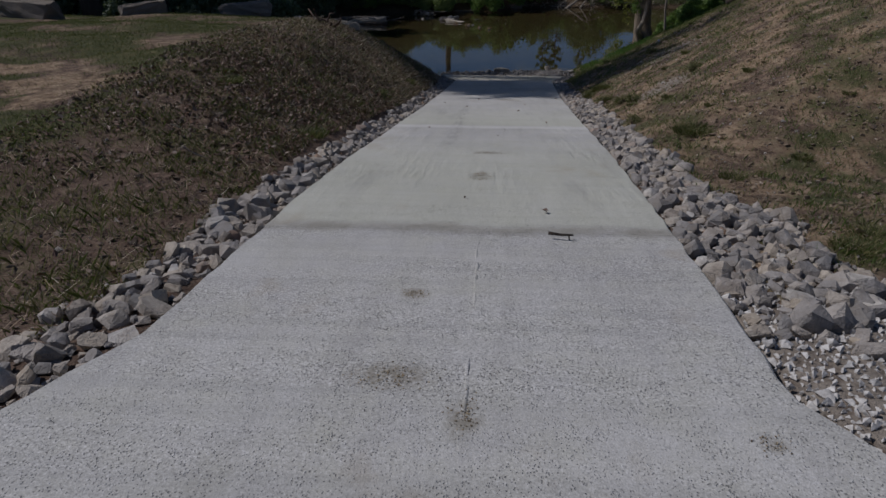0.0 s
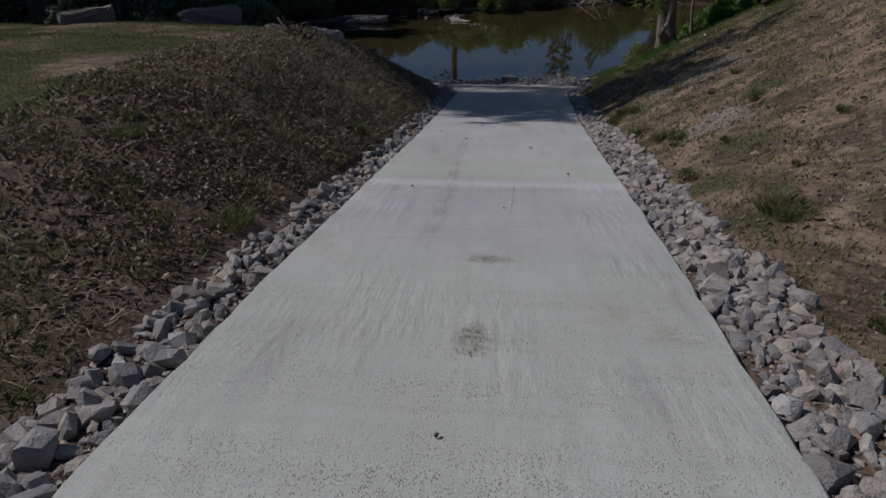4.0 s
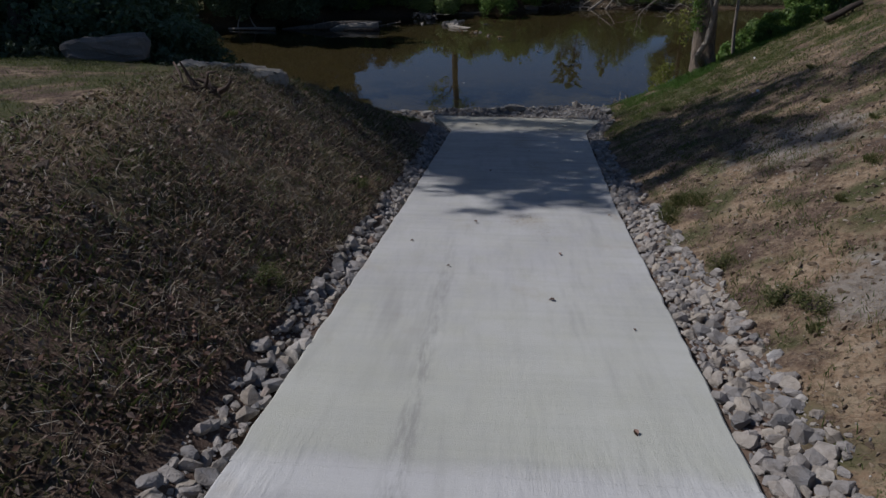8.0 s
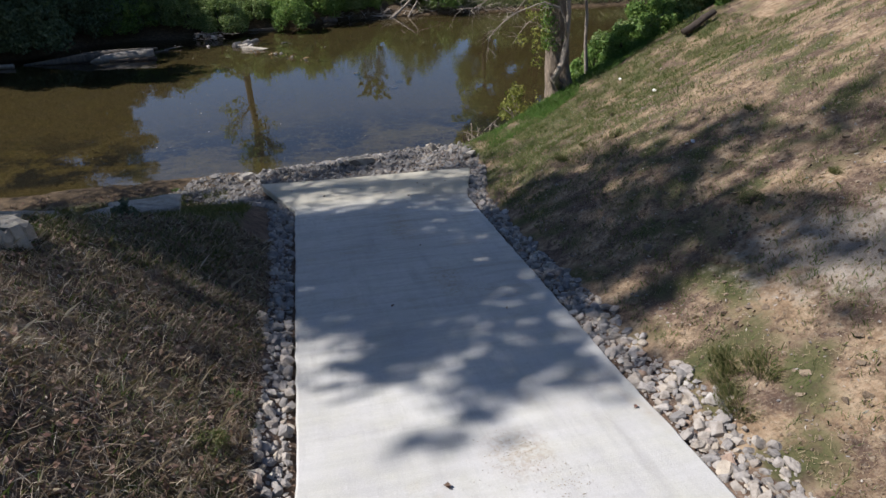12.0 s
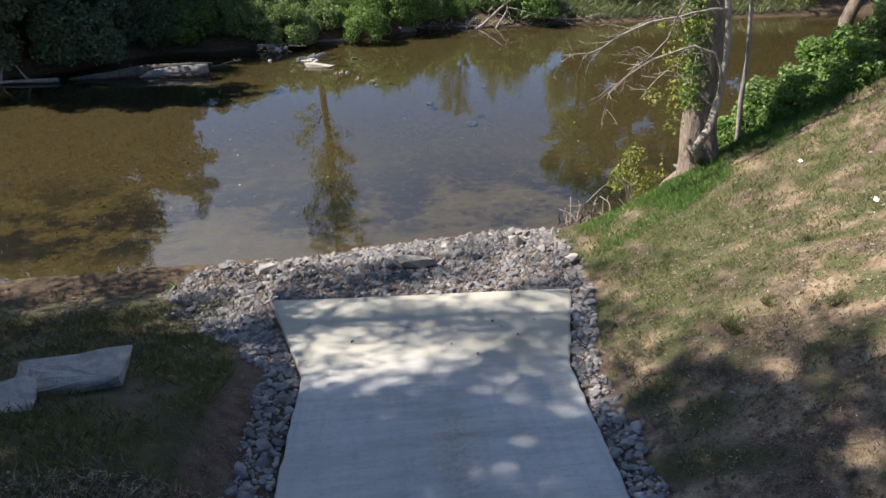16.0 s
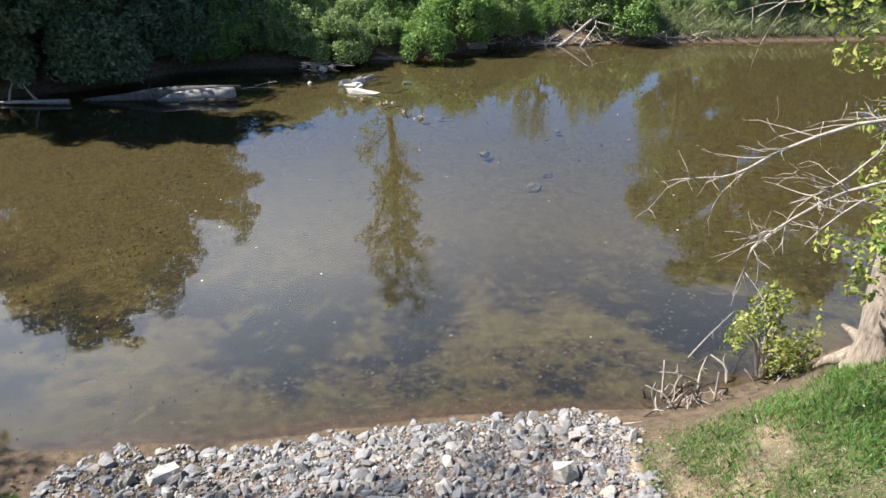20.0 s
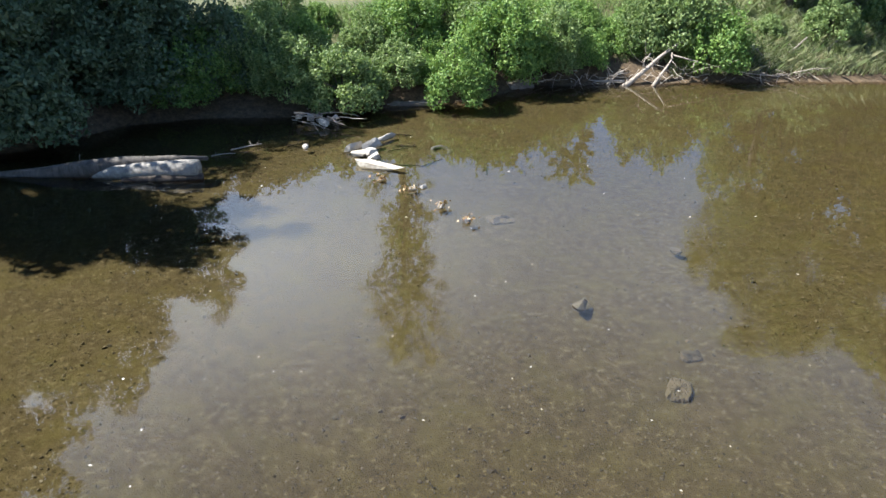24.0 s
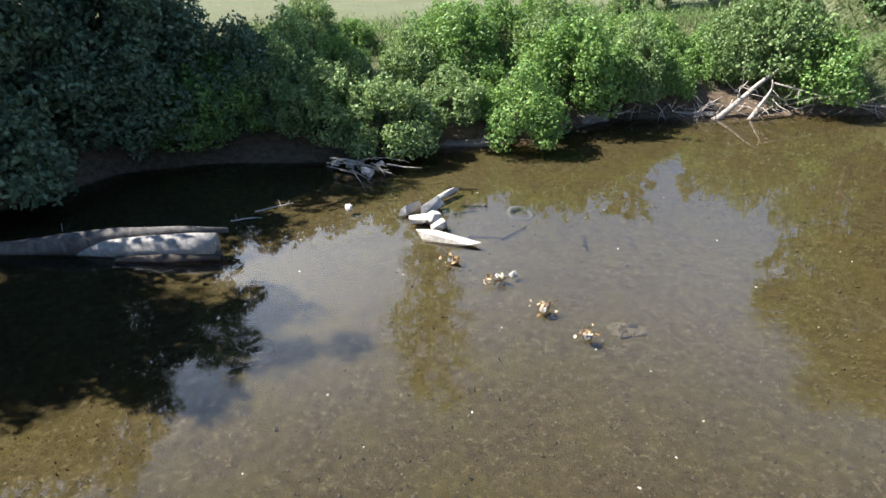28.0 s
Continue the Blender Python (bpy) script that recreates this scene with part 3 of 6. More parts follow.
STRAW = mat_leaf("dry_straw", [(0.0, (0.1, 0.068, 0.04)), (0.5, (0.22, 0.155, 0.09)), (0.85, (0.33, 0.25, 0.155)), (1.0, (0.42, 0.345, 0.23))], 0.15)
THATCH = mat_leaf("grey_dead_thatch", [(0.0, (0.12, 0.077, 0.052)), (0.45, (0.34, 0.24, 0.16)), (0.8, (0.54, 0.43, 0.305)), (1.0, (0.68, 0.6, 0.48))], 0.28)
CLOD = mat_stone("dry_soil_clod", [(0.0, (0.07, 0.045, 0.032)), (0.6, (0.13, 0.09, 0.065)), (1.0, (0.2, 0.14, 0.1))])
TAN_CLOD = mat_stone("tan_soil_clod", [(0.0, (0.13, 0.085, 0.05)), (0.6, (0.23, 0.165, 0.105)), (1.0, (0.33, 0.25, 0.165))])
DEAD_LEAF = mat_leaf("fallen_leaf", [(0.0, (0.045, 0.028, 0.022)), (0.5, (0.14, 0.073, 0.053)), (0.85, (0.22, 0.13, 0.098)), (1.0, (0.28, 0.215, 0.17))], 0.1)
RUBBER = mat_plain("algae_covered_rubber", [(0.3, (0.03, 0.03, 0.022)), (0.7, (0.075, 0.07, 0.045))], 0.7)
PAPER = mat_plain("white_litter", [(0.3, (0.7, 0.68, 0.64)), (0.7, (0.8, 0.79, 0.76))], 0.6)
JOINT_SHADE = mat_plain("joint_shadow_filler", [(0.3, (0.09, 0.085, 0.075)), (0.7, (0.16, 0.15, 0.13))], 0.95)

# ---------------------------------------------------------------- the lie of the land
WATER_Z = -5.31


def table(*pairs):
    xs, ys = zip(*pairs)
    return lambda v: np.interp(v, xs, ys)


ramp_z = table((-60, 1.2), (-8, 1.0), (-3, 0.82), (0, 0.57), (3, 0.23), (6, -0.15), (9, -0.63), (12, -1.18), (16, -1.86), (20, -2.5), (25, -3.3), (30, -4.08), (32.7, -4.42))
edge_l = table((-60, -14), (-8, -7.5), (0, -3.3), (1, -2.75), (2.2, -2.2), (2.95, -1.94), (13, -1.82), (20, -1.65), (29.8, -1.47), (32.85, -2.36), (34, -2.36))
edge_r = table((-60, 14), (-8, 7.5), (0, 3.4), (1, 2.35), (2.1, 1.72), (2.55, 1.5), (6.7, 1.65), (12.5, 1.95), (20.7, 2.28), (29.5, 2.83), (32.38, 3.7), (34, 3.7))
shore_y = table((-60, 34), (-30, 35), (-9, 35.6), (-3.5, 36.0), (-1.5, 36.3), (1.4, 36.8), (3.5, 37.05), (5, 37.0), (6.5, 37.4), (8, 38.0), (12, 39.6), (30, 43), (60, 45))
far_y = table((-200, 50), (-40, 54), (-22, 57.5), (-16, 60.3), (-14, 63.2), (-11, 64.3), (-7, 64.4), (-3.7, 65.8), (-1.4, 66.4), (0.3, 67.1), (3.4, 69.7), (6, 69.8), (12, 70.4), (25, 70.6), (60, 72), (200, 80))
left_top = table((-60, 1.0), (-3, 0.55), (2, 0.12), (4, -0.1), (7, 0.0), (10, 0.12), (14, 0.1), (17, 0.02), (20, -0.18), (22, -0.4), (23.5, -0.95), (26, -2.3), (29, -3.5), (31.4, -4.4), (33, -4.9), (34.5, -5.12))
left_s = table((3, 0.0), (7, 0.2), (11, 0.47), (14, 0.72), (16, 0.8), (24, 0.8))
right_s = table((6.5, -0.03), (8.5, -0.06), (11, 0.36), (14, 0.5), (17, 0.56), (25, 0.56), (29, 0.5), (32, 0.42), (34.4, 0.36), (36, 0.33))
shore_z = table((32.7, -4.5), (34.2, -4.62), (35.2, -4.88), (36.4, -5.31), (37.3, -5.44), (39, -5.55), (43, -5.64), (50, -5.64), (60, -5.6))


def softmin(a, b, k):
    h = np.clip(0.5 + 0.5 * (b - a) / k, 0, 1)
    return b * (1 - h) + a * h - k * h * (1 - h)


def wobble(x, y, scale, seed):
    """Smooth random relief from a few crossing waves."""
    rng = np.random.default_rng(seed)
    out = np.zeros_like(x, dtype=float)
    for i in range(14):
        a, f = rng.uniform(0, 2 * np.pi), rng.uniform(0.5, 2.2) / scale
        out += np.sin((x * np.cos(a) + y * np.sin(a)) * f * 2 * np.pi + rng.uniform(0, 6.28)) / (0.6 + f * scale)
    return out / 6.0


def land(x, y):
    """Height of the ground, riverbed and far bank."""
    x, y = np.asarray(x, float), np.asarray(y, float)
    yw = y - (shore_y(x) - 36.4) * np.clip((y - 31.0) / 4.0, 0, 1)
    base = np.where(yw < 32.7, ramp_z(y), shore_z(yw))
    base = np.where(yw < 32.7, base - 0.07, base)
    ys = np.minimum(y, 33.9)
    dl, dr = edge_l(ys) - x, x - edge_r(ys)
    crest = left_top(yw) + 0.12 * wobble(x, y, 6.0, 3)
    up_l = softmin(left_s(y) * np.maximum(dl - 0.2, 0), np.maximum(crest - base, -0.3), 0.55)
    up_l = np.where(left_s(y) < 0.05, (crest - base) * np.clip(dl / 1.5, 0, 1), up_l)
    blend = np.clip((y - 3) / 4.0, 0, 1)
    up_l = blend * up_l + (1 - blend) * (crest - base) * np.clip((dl - 0.2) / 1.6, 0, 1)
    up_r = right_s(yw) * np.maximum(dr - 0.5, 0)
    up_r = softmin(up_r, 0.75 + 0.02 * np.maximum(y, 0) - base, 0.8) * np.interp(yw, [34.6, 35.6, 36.4], [1.0, 0.5, 0.06])
    rough = 0.05 * wobble(x, y, 1.6, 5) + 0.025 * wobble(x, y, 0.6, 6)
    h = base + np.where(dl > 0, up_l, 0) + np.where(dr > 0, up_r, 0) + rough * np.clip(np.maximum(dl, dr) - 0.2, 0, 1)
    h = np.where((dl <= 0) & (dr <= 0) & (y < 32.75 - 0.42 * np.clip((x + 2.36) / 6.06, 0, 1)), ramp_z(y) - 0.2, h)
    # riverbed
    bed_y = yw
    bed = shore_z(bed_y) + 0.06 * wobble(x, y, 5.0, 8)
    bar = np.exp(-((x + 2.5) / 4.5) ** 2 - ((y - 60.0) / 4.5) ** 2) * 0.2 + np.exp(-((x - 0.5) / 7.0) ** 2 - ((y - 53.0) / 4.0) ** 2) * 0.07
    wet = yw > 36.4
    h = np.where(wet, bed + bar, h)
    h = np.where(wet & (dr > 0) & (bed > -5.6), np.minimum(h + 0.02 * np.maximum(dr - 1, 0) * np.clip((38 - yw) / 1.6, 0, 1), -5.2), h)
    # far bank
    f = y - far_y(x)
    rise = np.interp(f, [-6, -2.5, 0, 0.35, 1.2, 3.5, 6.5, 11, 40, 400, 2000], [-9, -0.42, 0.0, 0.22, 0.7, 1.7, 2.8, 3.25, 3.5, 8, 30]) + 0.12 * wobble(x, y, 4.0, 9) * np.clip(f / 2, 0, 1)
    h = np.where(f > -6, np.maximum(h, WATER_Z + rise), h)
    return h


def grow(limit, first, ratio):
    out, step, v = [], first, 0.0
    while v < limit:
        v += step
        step *= ratio
        out.append(v)
    return np.array(out)


gx = np.concatenate([-13 - grow(1500, 0.4, 1.16)[::-1], np.arange(-13, 13.01, 0.19), 13 + grow(1500, 0.4, 1.16)])
gy = np.concatenate([-2 - grow(1500, 0.5, 1.25)[::-1], np.arange(-2, 39, 0.19), np.arange(39.2, 78, 0.42), 78 + grow(1800, 0.7, 1.2)])
GX, GY = np.meshgrid(gx, gy)
GZ = land(GX, GY)
nx, ny = len(gx), len(gy)
idx = np.arange(nx * ny).reshape(ny, nx)
quads = np.stack([idx[:-1, :-1], idx[:-1, 1:], idx[1:, 1:], idx[1:, :-1]], axis=-1).reshape(-1, 4)
ground_mesh = mesh_of("ground", np.stack([GX, GY, GZ], axis=-1).reshape(-1, 3), quads, GROUND, True)
ground = tagged(new("ground", ground_mesh), "earth banks with dry straw, patchy grass and muddy riverbed", "ground", kind="structure")


def worn(x, y):
    """Bare tan patches worn into the lawn."""
    w = 0.45 * wobble(x, y, 1.1, 81) + 0.3 * wobble(x, y, 0.5, 82)
    out = np.zeros_like(x, dtype=float)
    for cx, cy, rx, ry in ((-6.5, 9.6, 1.5, 1.0), (-5.2, 11.2, 0.55, 0.5), (-8.6, 11.2, 1.3, 0.7), (-7.4, 6.6, 0.9, 0.6), (-5.0, 13.6, 0.6, 0.7), (-5.1, 16.2, 0.7, 0.6), (-6.0, 18.0, 0.8, 0.5)):
        out = np.maximum(out, np.exp(-((x - cx) / rx) ** 2 - ((y - cy) / ry) ** 2))
    return np.clip((out + w - 0.35) / 0.3, 0, 1)


def zones(x, y, z):
    """How much turf, straw, mud, riverbed and bare earth lies at a place, each 0 to 1."""
    ys = np.minimum(y, 33.9)
    dl, dr = edge_l(ys) - x, x - edge_r(ys)
    yw = y - (shore_y(x) - 36.4)
    f = y - far_y(x)
    w = wobble(x, y, 3.0, 21) + 0.7 * wobble(x, y, 0.9, 24)
    lawn = np.clip((dl - 2.6) / 1.2, 0, 1) * (yw < 25)
    turf = lawn * np.clip(0.7 + 0.95 * w, 0, 1) * (1 - worn(x, y))
    turf = np.maximum(turf, (dr > 0.4) * np.clip((yw - 26) / 5, 0, 1) * np.clip(0.66 + 0.6 * w - 0.07 * np.maximum(x - 7.0, 0), 0, 1))
    turf = np.maximum(turf, (dr > 0.4) * np.clip(0.28 + 1.3 * wobble(x, y, 1.4, 23), 0, 0.85))
    turf = np.maximum(turf, (dl > 0.9) * (yw > 24) * 0.55)
    turf = np.maximum(turf, (dl > 0.5) * (dl < 2.6) * np.clip(0.15 + 0.8 * w, 0, 0.55))
    turf = np.maximum(turf, np.clip(f - 1.0, 0, 1) * 0.85)
    straw = np.maximum((dr > 0.3) * np.clip(0.55 + 0.9 * wobble(x, y, 1.3, 22), 0, 1), lawn * np.maximum(np.clip(0.2 - 0.9 * w, 0, 0.4), 0.62 * worn(x, y)))
    straw = np.maximum(straw, (dl > 0.5) * (dl < 4.5) * (yw < 26) * np.clip(0.45 + 0.9 * wobble(x, y, 1.1, 25), 0, 1) * np.interp(y, [10.5, 14], [0, 0.85]))
    field = np.clip((f - 8) / 3, 0, 1)
    bare = (dr > 0.8) * np.exp(-((x - 5.2) / 0.95) ** 2 - ((y - 20.5) / 1.5) ** 2) * 0.85
    bare = np.maximum(bare, (dr > 0.8) * np.exp(-((x - 3.95) / 0.75) ** 2 - ((y - 15.1) / 0.9) ** 2) * 0.9)
    bare = np.maximum(bare, (dr > 0) * np.clip((4.6 + 0.7 * w - y) / 0.8, 0, 1) * np.clip((3.2 + w - dr) / 0.8, 0, 1) * 0.7)
    mud = np.clip((yw - 34.8) / 0.7, 0, 1) * (z > WATER_Z - 0.1) * (f < 0)
    mud = np.maximum(mud, (f > -1.5) * np.clip(1 - (f - 1.2) / 0.8, 0, 1))
    bed = np.clip((WATER_Z - 0.02 - z) / 0.08, 0, 1)
    return dict(turf=turf, straw=straw, mud=mud, bed=bed, bare=bare, field=field)


for key, value in zones(GX, GY, GZ).items():
    layer = ground_mesh.attributes.new(key, "FLOAT", "POINT")
    layer.data.foreach_set("value", value.astype(np.float32).ravel())

# water: one level sheet over the bed
wx, wy = np.linspace(-420, 420, 29), np.linspace(33.2, 80, 9)
WX, WY = np.meshgrid(wx, wy)
widx = np.arange(WX.size).reshape(WX.shape)
wq = np.stack([widx[:-1, :-1], widx[:-1, 1:], widx[1:, 1:], widx[1:, :-1]], axis=-1).reshape(-1, 4)
water = tagged(new("water", mesh_of("water", np.stack([WX, WY, np.full_like(WX, WATER_Z)], axis=-1).reshape(-1, 3), wq, WATER, True)), "shallow brown river with calm rippled surface reflecting the sky", "river", kind="structure")

# ---------------------------------------------------------------- concrete ramp
SLAB_T = 0.16
boat_ramp = thing("boat_ramp", (0, 0, 0), "pale broom-finished concrete boat ramp sloping into a river", "boat ramp", kind="structure")


def slab_mesh(y0, y1, seed):
    """One poured bay: an even grid over the ramp's profile, with rounded arrises and full depth."""
    rng = np.random.default_rng(seed)
    rows = max(3, int((y1 - y0) / 0.22) + 1)
    gap = 0.002 if y1 < 6 else 0.0006
    ys = np.linspace(y0 + gap, y1 - gap, rows)
    cols = 15
    s = np.linspace(0, 1, cols)
    top = []
    for i, y in enumerate(ys):
        ye = y - (0.42 * s * (y - y0) / (y1 - y0) if y1 > 32 else 0.0 * s)
        xl, xr = edge_l(ye[0]) + rng.uniform(-0.014, 0.014), edge_r(ye[-1]) + rng.uniform(-0.014, 0.014)
        z = ramp_z(ye) + 0.004 * np.sin(s * 9 + y)
        z = z + np.where((s == 0) | (s == 1), -0.018, 0)
        if i in (0, rows - 1):
            z = z - 0.0025
        xs = xl + (xr - xl) * np.concatenate([[0, 0.006], np.linspace(0.07, 0.93, cols - 4), [0.994, 1]])
        top.append(np.stack([xs, ye, z], axis=-1))
    top = np.array(top)
    low = top.copy()
    low[:, :, 2] -= SLAB_T
    v = np.vstack([top.reshape(-1, 3), low.reshape(-1, 3)])
    n = rows * cols
    g = np.arange(n).reshape(rows, cols)
    q = [np.stack([g[:-1, :-1], g[:-1, 1:], g[1:, 1:], g[1:, :-1]], axis=-1).reshape(-1, 4)]
    for line in (g[:, 0][::-1], g[:, -1], g[0, :], g[-1, :][::-1]):
        q.append(np.stack([line[:-1], line[:-1] + n, line[1:] + n, line[1:]], axis=-1))
    return mesh_of("slab", v, np.vstack(q), CONCRETE)


JOINTS = [-7.5, -1.5, 4.98, 12.6, 20.2, 27.8, 32.8]
for k in range(len(JOINTS) - 1):
    part("slab", slab_mesh(JOINTS[k], JOINTS[k + 1], k), boat_ramp)
# dark strips whose colour paints the shadow and dirt in each joint
for k, y in enumerate(JOINTS[1:-1]):
    n, half = 9, 0.012 if y < 6 else 0.003
    xs = np.linspace(edge_l(y) + 0.02, edge_r(y) - 0.02, n)
    z = ramp_z(y) - 0.008
    v = np.array([(x, y + dy, z) for dy in (-half, half) for x in xs])
    part("joint_filler", mesh_of("joint_filler", v, [(i, i + 1, n + i + 1, n + i) for i in range(n - 1)], JOINT_SHADE), boat_ramp, "dark strip painted for dirt and shadow in the joint")
# a raised crack line that wanders down the second bay
pts = [(0.19 + 0.054 * (y - 9.5) + 0.006 * math.sin(y * 1.9) + 0.003 * math.sin(y * 13), y, float(ramp_z(y)) - 0.006) for y in np.arange(7.6, 12.3, 0.09)]
sv, sf = tube(pts, [0.0065 + 0.003 * abs(math.sin(i * 0.9)) for i in range(len(pts))], 6, 0.3, 9)
part("seam", mesh_of("seam", sv, sf, CONCRETE, True), boat_ramp, "rough raised crack line down the slab")
# raised mortar seam down the middle of the upper bays
pts = [(-0.10 + 0.012 * y + 0.006 * math.sin(y * 2.3) + 0.005 * math.sin(y * 11.0), y, float(ramp_z(y)) - 0.0105) for y in np.arange(0.4, 4.8, 0.11)]
sv, sf = tube(pts, [0.011 + 0.005 * abs(math.sin(i * 1.7)) for i in range(len(pts))], 6, 0.5, 4)
part("seam", mesh_of("seam", sv, sf, CONCRETE, True), boat_ramp, "rough seam line down the slab")

# ---------------------------------------------------------------- trees and shrubs
def foliage(lumps, count, size, rng, flat=0.25):
    """Leaves on and inside a set of lumps (centre, radius)."""
    c = np.array([l[0] for l in lumps], float)
    r = np.array([l[1] for l in lumps], float)
    pick = rng.choice(len(lumps), count, p=r ** 2 / np.sum(r ** 2))
    d = rng.normal(0, 1, (count, 3))
    d /= np.linalg.norm(d, axis=1)[:, None]
    depth = rng.uniform(0.45, 1.12, count) ** 0.6
    pos = c[pick] + d * (r[pick] * depth)[:, None] * np.array([1, 1, 0.85])
    return leaf_quads(pos, size, rng, d, flat)


def bush_meshes(seed, radius, height, count, size, leaf, bark=DARK_BARK, lumps=26, droop=0.0, sprigs=0):
    """Stems and leaves of a shrub whose foot is at the origin."""
    rng = np.random.default_rng(seed)
    spots, stems = [], []
    for i in range(lumps):
        a, k = rng.uniform(0, 2 * np.pi), math.sqrt(rng.uniform(0, 1))
        x, y = radius * 0.85 * k * math.cos(a), radius * 0.85 * k * math.sin(a)
        top = height * (1 - 0.55 * k ** 2) * rng.uniform(0.55, 1.0)
        spots.append(((x, y, max(0.15, top - droop * k)), radius * rng.uniform(0.13, 0.32)))
        if k > 0.55:
            spots.append(((x * 1.08, y * 1.08, top * 0.45 - droop * k), radius * rng.uniform(0.18, 0.3)))
        if i % 3 == 0:
            mid = (x * 0.4, y * 0.4, top * 0.55)
            stems.append(tube([(x * 0.1, y * 0.1, -0.25), mid, (x, y, top)], [0.035, 0.024, 0.008], 5))
    for i in range(sprigs):
        a, k = rng.uniform(0, 2 * np.pi), math.sqrt(rng.uniform(0, 0.8))
        x, y = radius * k * math.cos(a), radius * k * math.sin(a)
        base = height * (0.75 - 0.45 * k ** 2)
        tip = base + height * rng.uniform(0.2, 0.5)
        bend = rng.normal(0, 0.12 * radius, 2)
        for u in np.linspace(0, 1, 5):
            spots.append(((x + bend[0] * u * u, y + bend[1] * u * u, base + (tip - base) * u), radius * (0.11 - 0.06 * u)))
    lv, lf = foliage(spots, count, size, rng)
    sv, sf = joined(stems)
    return mesh_of("woody_base", sv, sf, bark, True), mesh_of("foliage", lv, lf, leaf)


def shrub(name, meshes, at, label, group="", turn=0.0, scale=(1, 1, 1), category="shrub"):
    ob = thing(name, at, label, category, group, turn=turn)
    ob.scale = scale
    part("woody_base", meshes[0], ob)
    part("foliage", meshes[1], ob)
    return ob


def tree_parts(seed, height, trunk_r, crown_from, crown_r, leaves, size, leaf, bark, limbs=11, sparse=1.0, lean=(0.0, 0.0), rise=0.0):
    """A tapered trunk with limbs, and a crown of leaf clumps at their ends."""
    rng = np.random.default_rng(seed)
    n = 9
    path = np.array([(lean[0] * (i / n) ** 1.3 * height + rng.normal(0, 0.10), lean[1] * (i / n) * height + rng.normal(0, 0.10), -0.5 + (height + 0.5) * i / n) for i in range(n + 1)])
    pieces = [tube(path, [trunk_r * (1.35 if i == 0 else 1 - 0.82 * i / n) for i in range(n + 1)], 12, 0.06, seed)]
    clumps = []
    for i in range(limbs):
        f = crown_from + (0.97 - crown_from) * (i + rng.uniform(0, 1)) / limbs
        p0 = np.array([np.interp(f * n, np.arange(n + 1), path[:, k]) for k in range(3)])
        a = i * 2.4 + rng.uniform(-0.5, 0.5)
        reach = crown_r * (1.05 - 0.6 * abs(f - 0.55)) * rng.uniform(0.7, 1.0)
        line = bent(p0, (math.cos(a), math.sin(a), rng.uniform(0.15, 0.8) + rise), reach, 6, 0.16, 0.03, rng)
        pieces.append(tube(line, np.linspace(trunk_r * 0.36 * (1.1 - f), 0.02, 7), 6, 0.05, i))
        for j in range(3, 7):
            clumps.append((line[j], crown_r * rng.uniform(0.13, 0.24) * sparse))
            side = bent(line[j], rng.normal(0, 1, 3) + np.array([0, 0, 0.3]), crown_r * rng.uniform(0.2, 0.45), 3, 0.2, 0.0, rng)
            pieces.append(tube(side, np.linspace(0.035, 0.008, 4), 4))
            clumps.append((side[-1], crown_r * rng.uniform(0.12, 0.22) * sparse))
    clumps.append((path[-1], crown_r * 0.25))
    tv, tf = joined(pieces)
    lv, lf = foliage(clumps, leaves, size, rng)
    return mesh_of("trunk", tv, tf, bark, True), mesh_of("crown", lv, lf, leaf)


def tree(meshes, at, label, group="", turn=0.0, scale=1.0):
    ob = thing("tree", at, label, "tree", group, turn=turn)
    ob.scale = (scale,) * 3
    part("trunk", meshes[0], ob)
    part("crown", meshes[1], ob)
    return ob


def ground_at(x, y, dz=0.0):
    return (x, y, float(land(x, y)) + dz)


# tall trees of the near bank, whose crowns shade the lower ramp
tall_a = tree_parts(11, 25.0, 0.42, 0.30, 5.4, 15500, 0.32, LEAF_FAR, DARK_BARK, 17)
tall_b = tree_parts(12, 22.0, 0.36, 0.34, 5.0, 14000, 0.15, LEAF_FAR, DARK_BARK, 15, 0.8)
tall_d = tree_parts(17, 28.0, 0.36, 0.5, 4.2, 3200, 0.28, LEAF_FAR, DARK_BARK, 15, 0.7)
for k, (x, y, which, turn, size) in enumerate([(-13.2, 27.0, tall_a, 20, 0.8), (-12.6, 33.0, tall_b, 80, 0.9), (-19.5, 29.2, tall_a, 140, 0.9), (-20, 25.0, tall_b, 200, 0.9), (-19.8, 33.6, tall_b, 260, 0.92), (-27, 29.0, tall_a, 310, 0.9), (-33, 27, tall_b, 75, 1.0), (-15.2, 25.4, tall_d, 0, 1.0), (-16.6, 29.3, tall_d, 130, 1.02)]):
    tree(which, ground_at(x, y), "tall riverside tree with a broad green crown", "trees on the near bank", turn, size)

# added out of view: its lean throws sparse branch shadows across the ramp
tall_e = tree_parts(23, 27.0, 0.32, 0.6, 3.6, 2000, 0.27, LEAF_FAR, DARK_BARK, 11, 0.6, (0.0, -0.11))
tree(tall_e, ground_at(-16.2, 26.9), "tall thin leaning tree, unseen, added to cast branch shadows", "trees on the near bank", 0, 1.0)

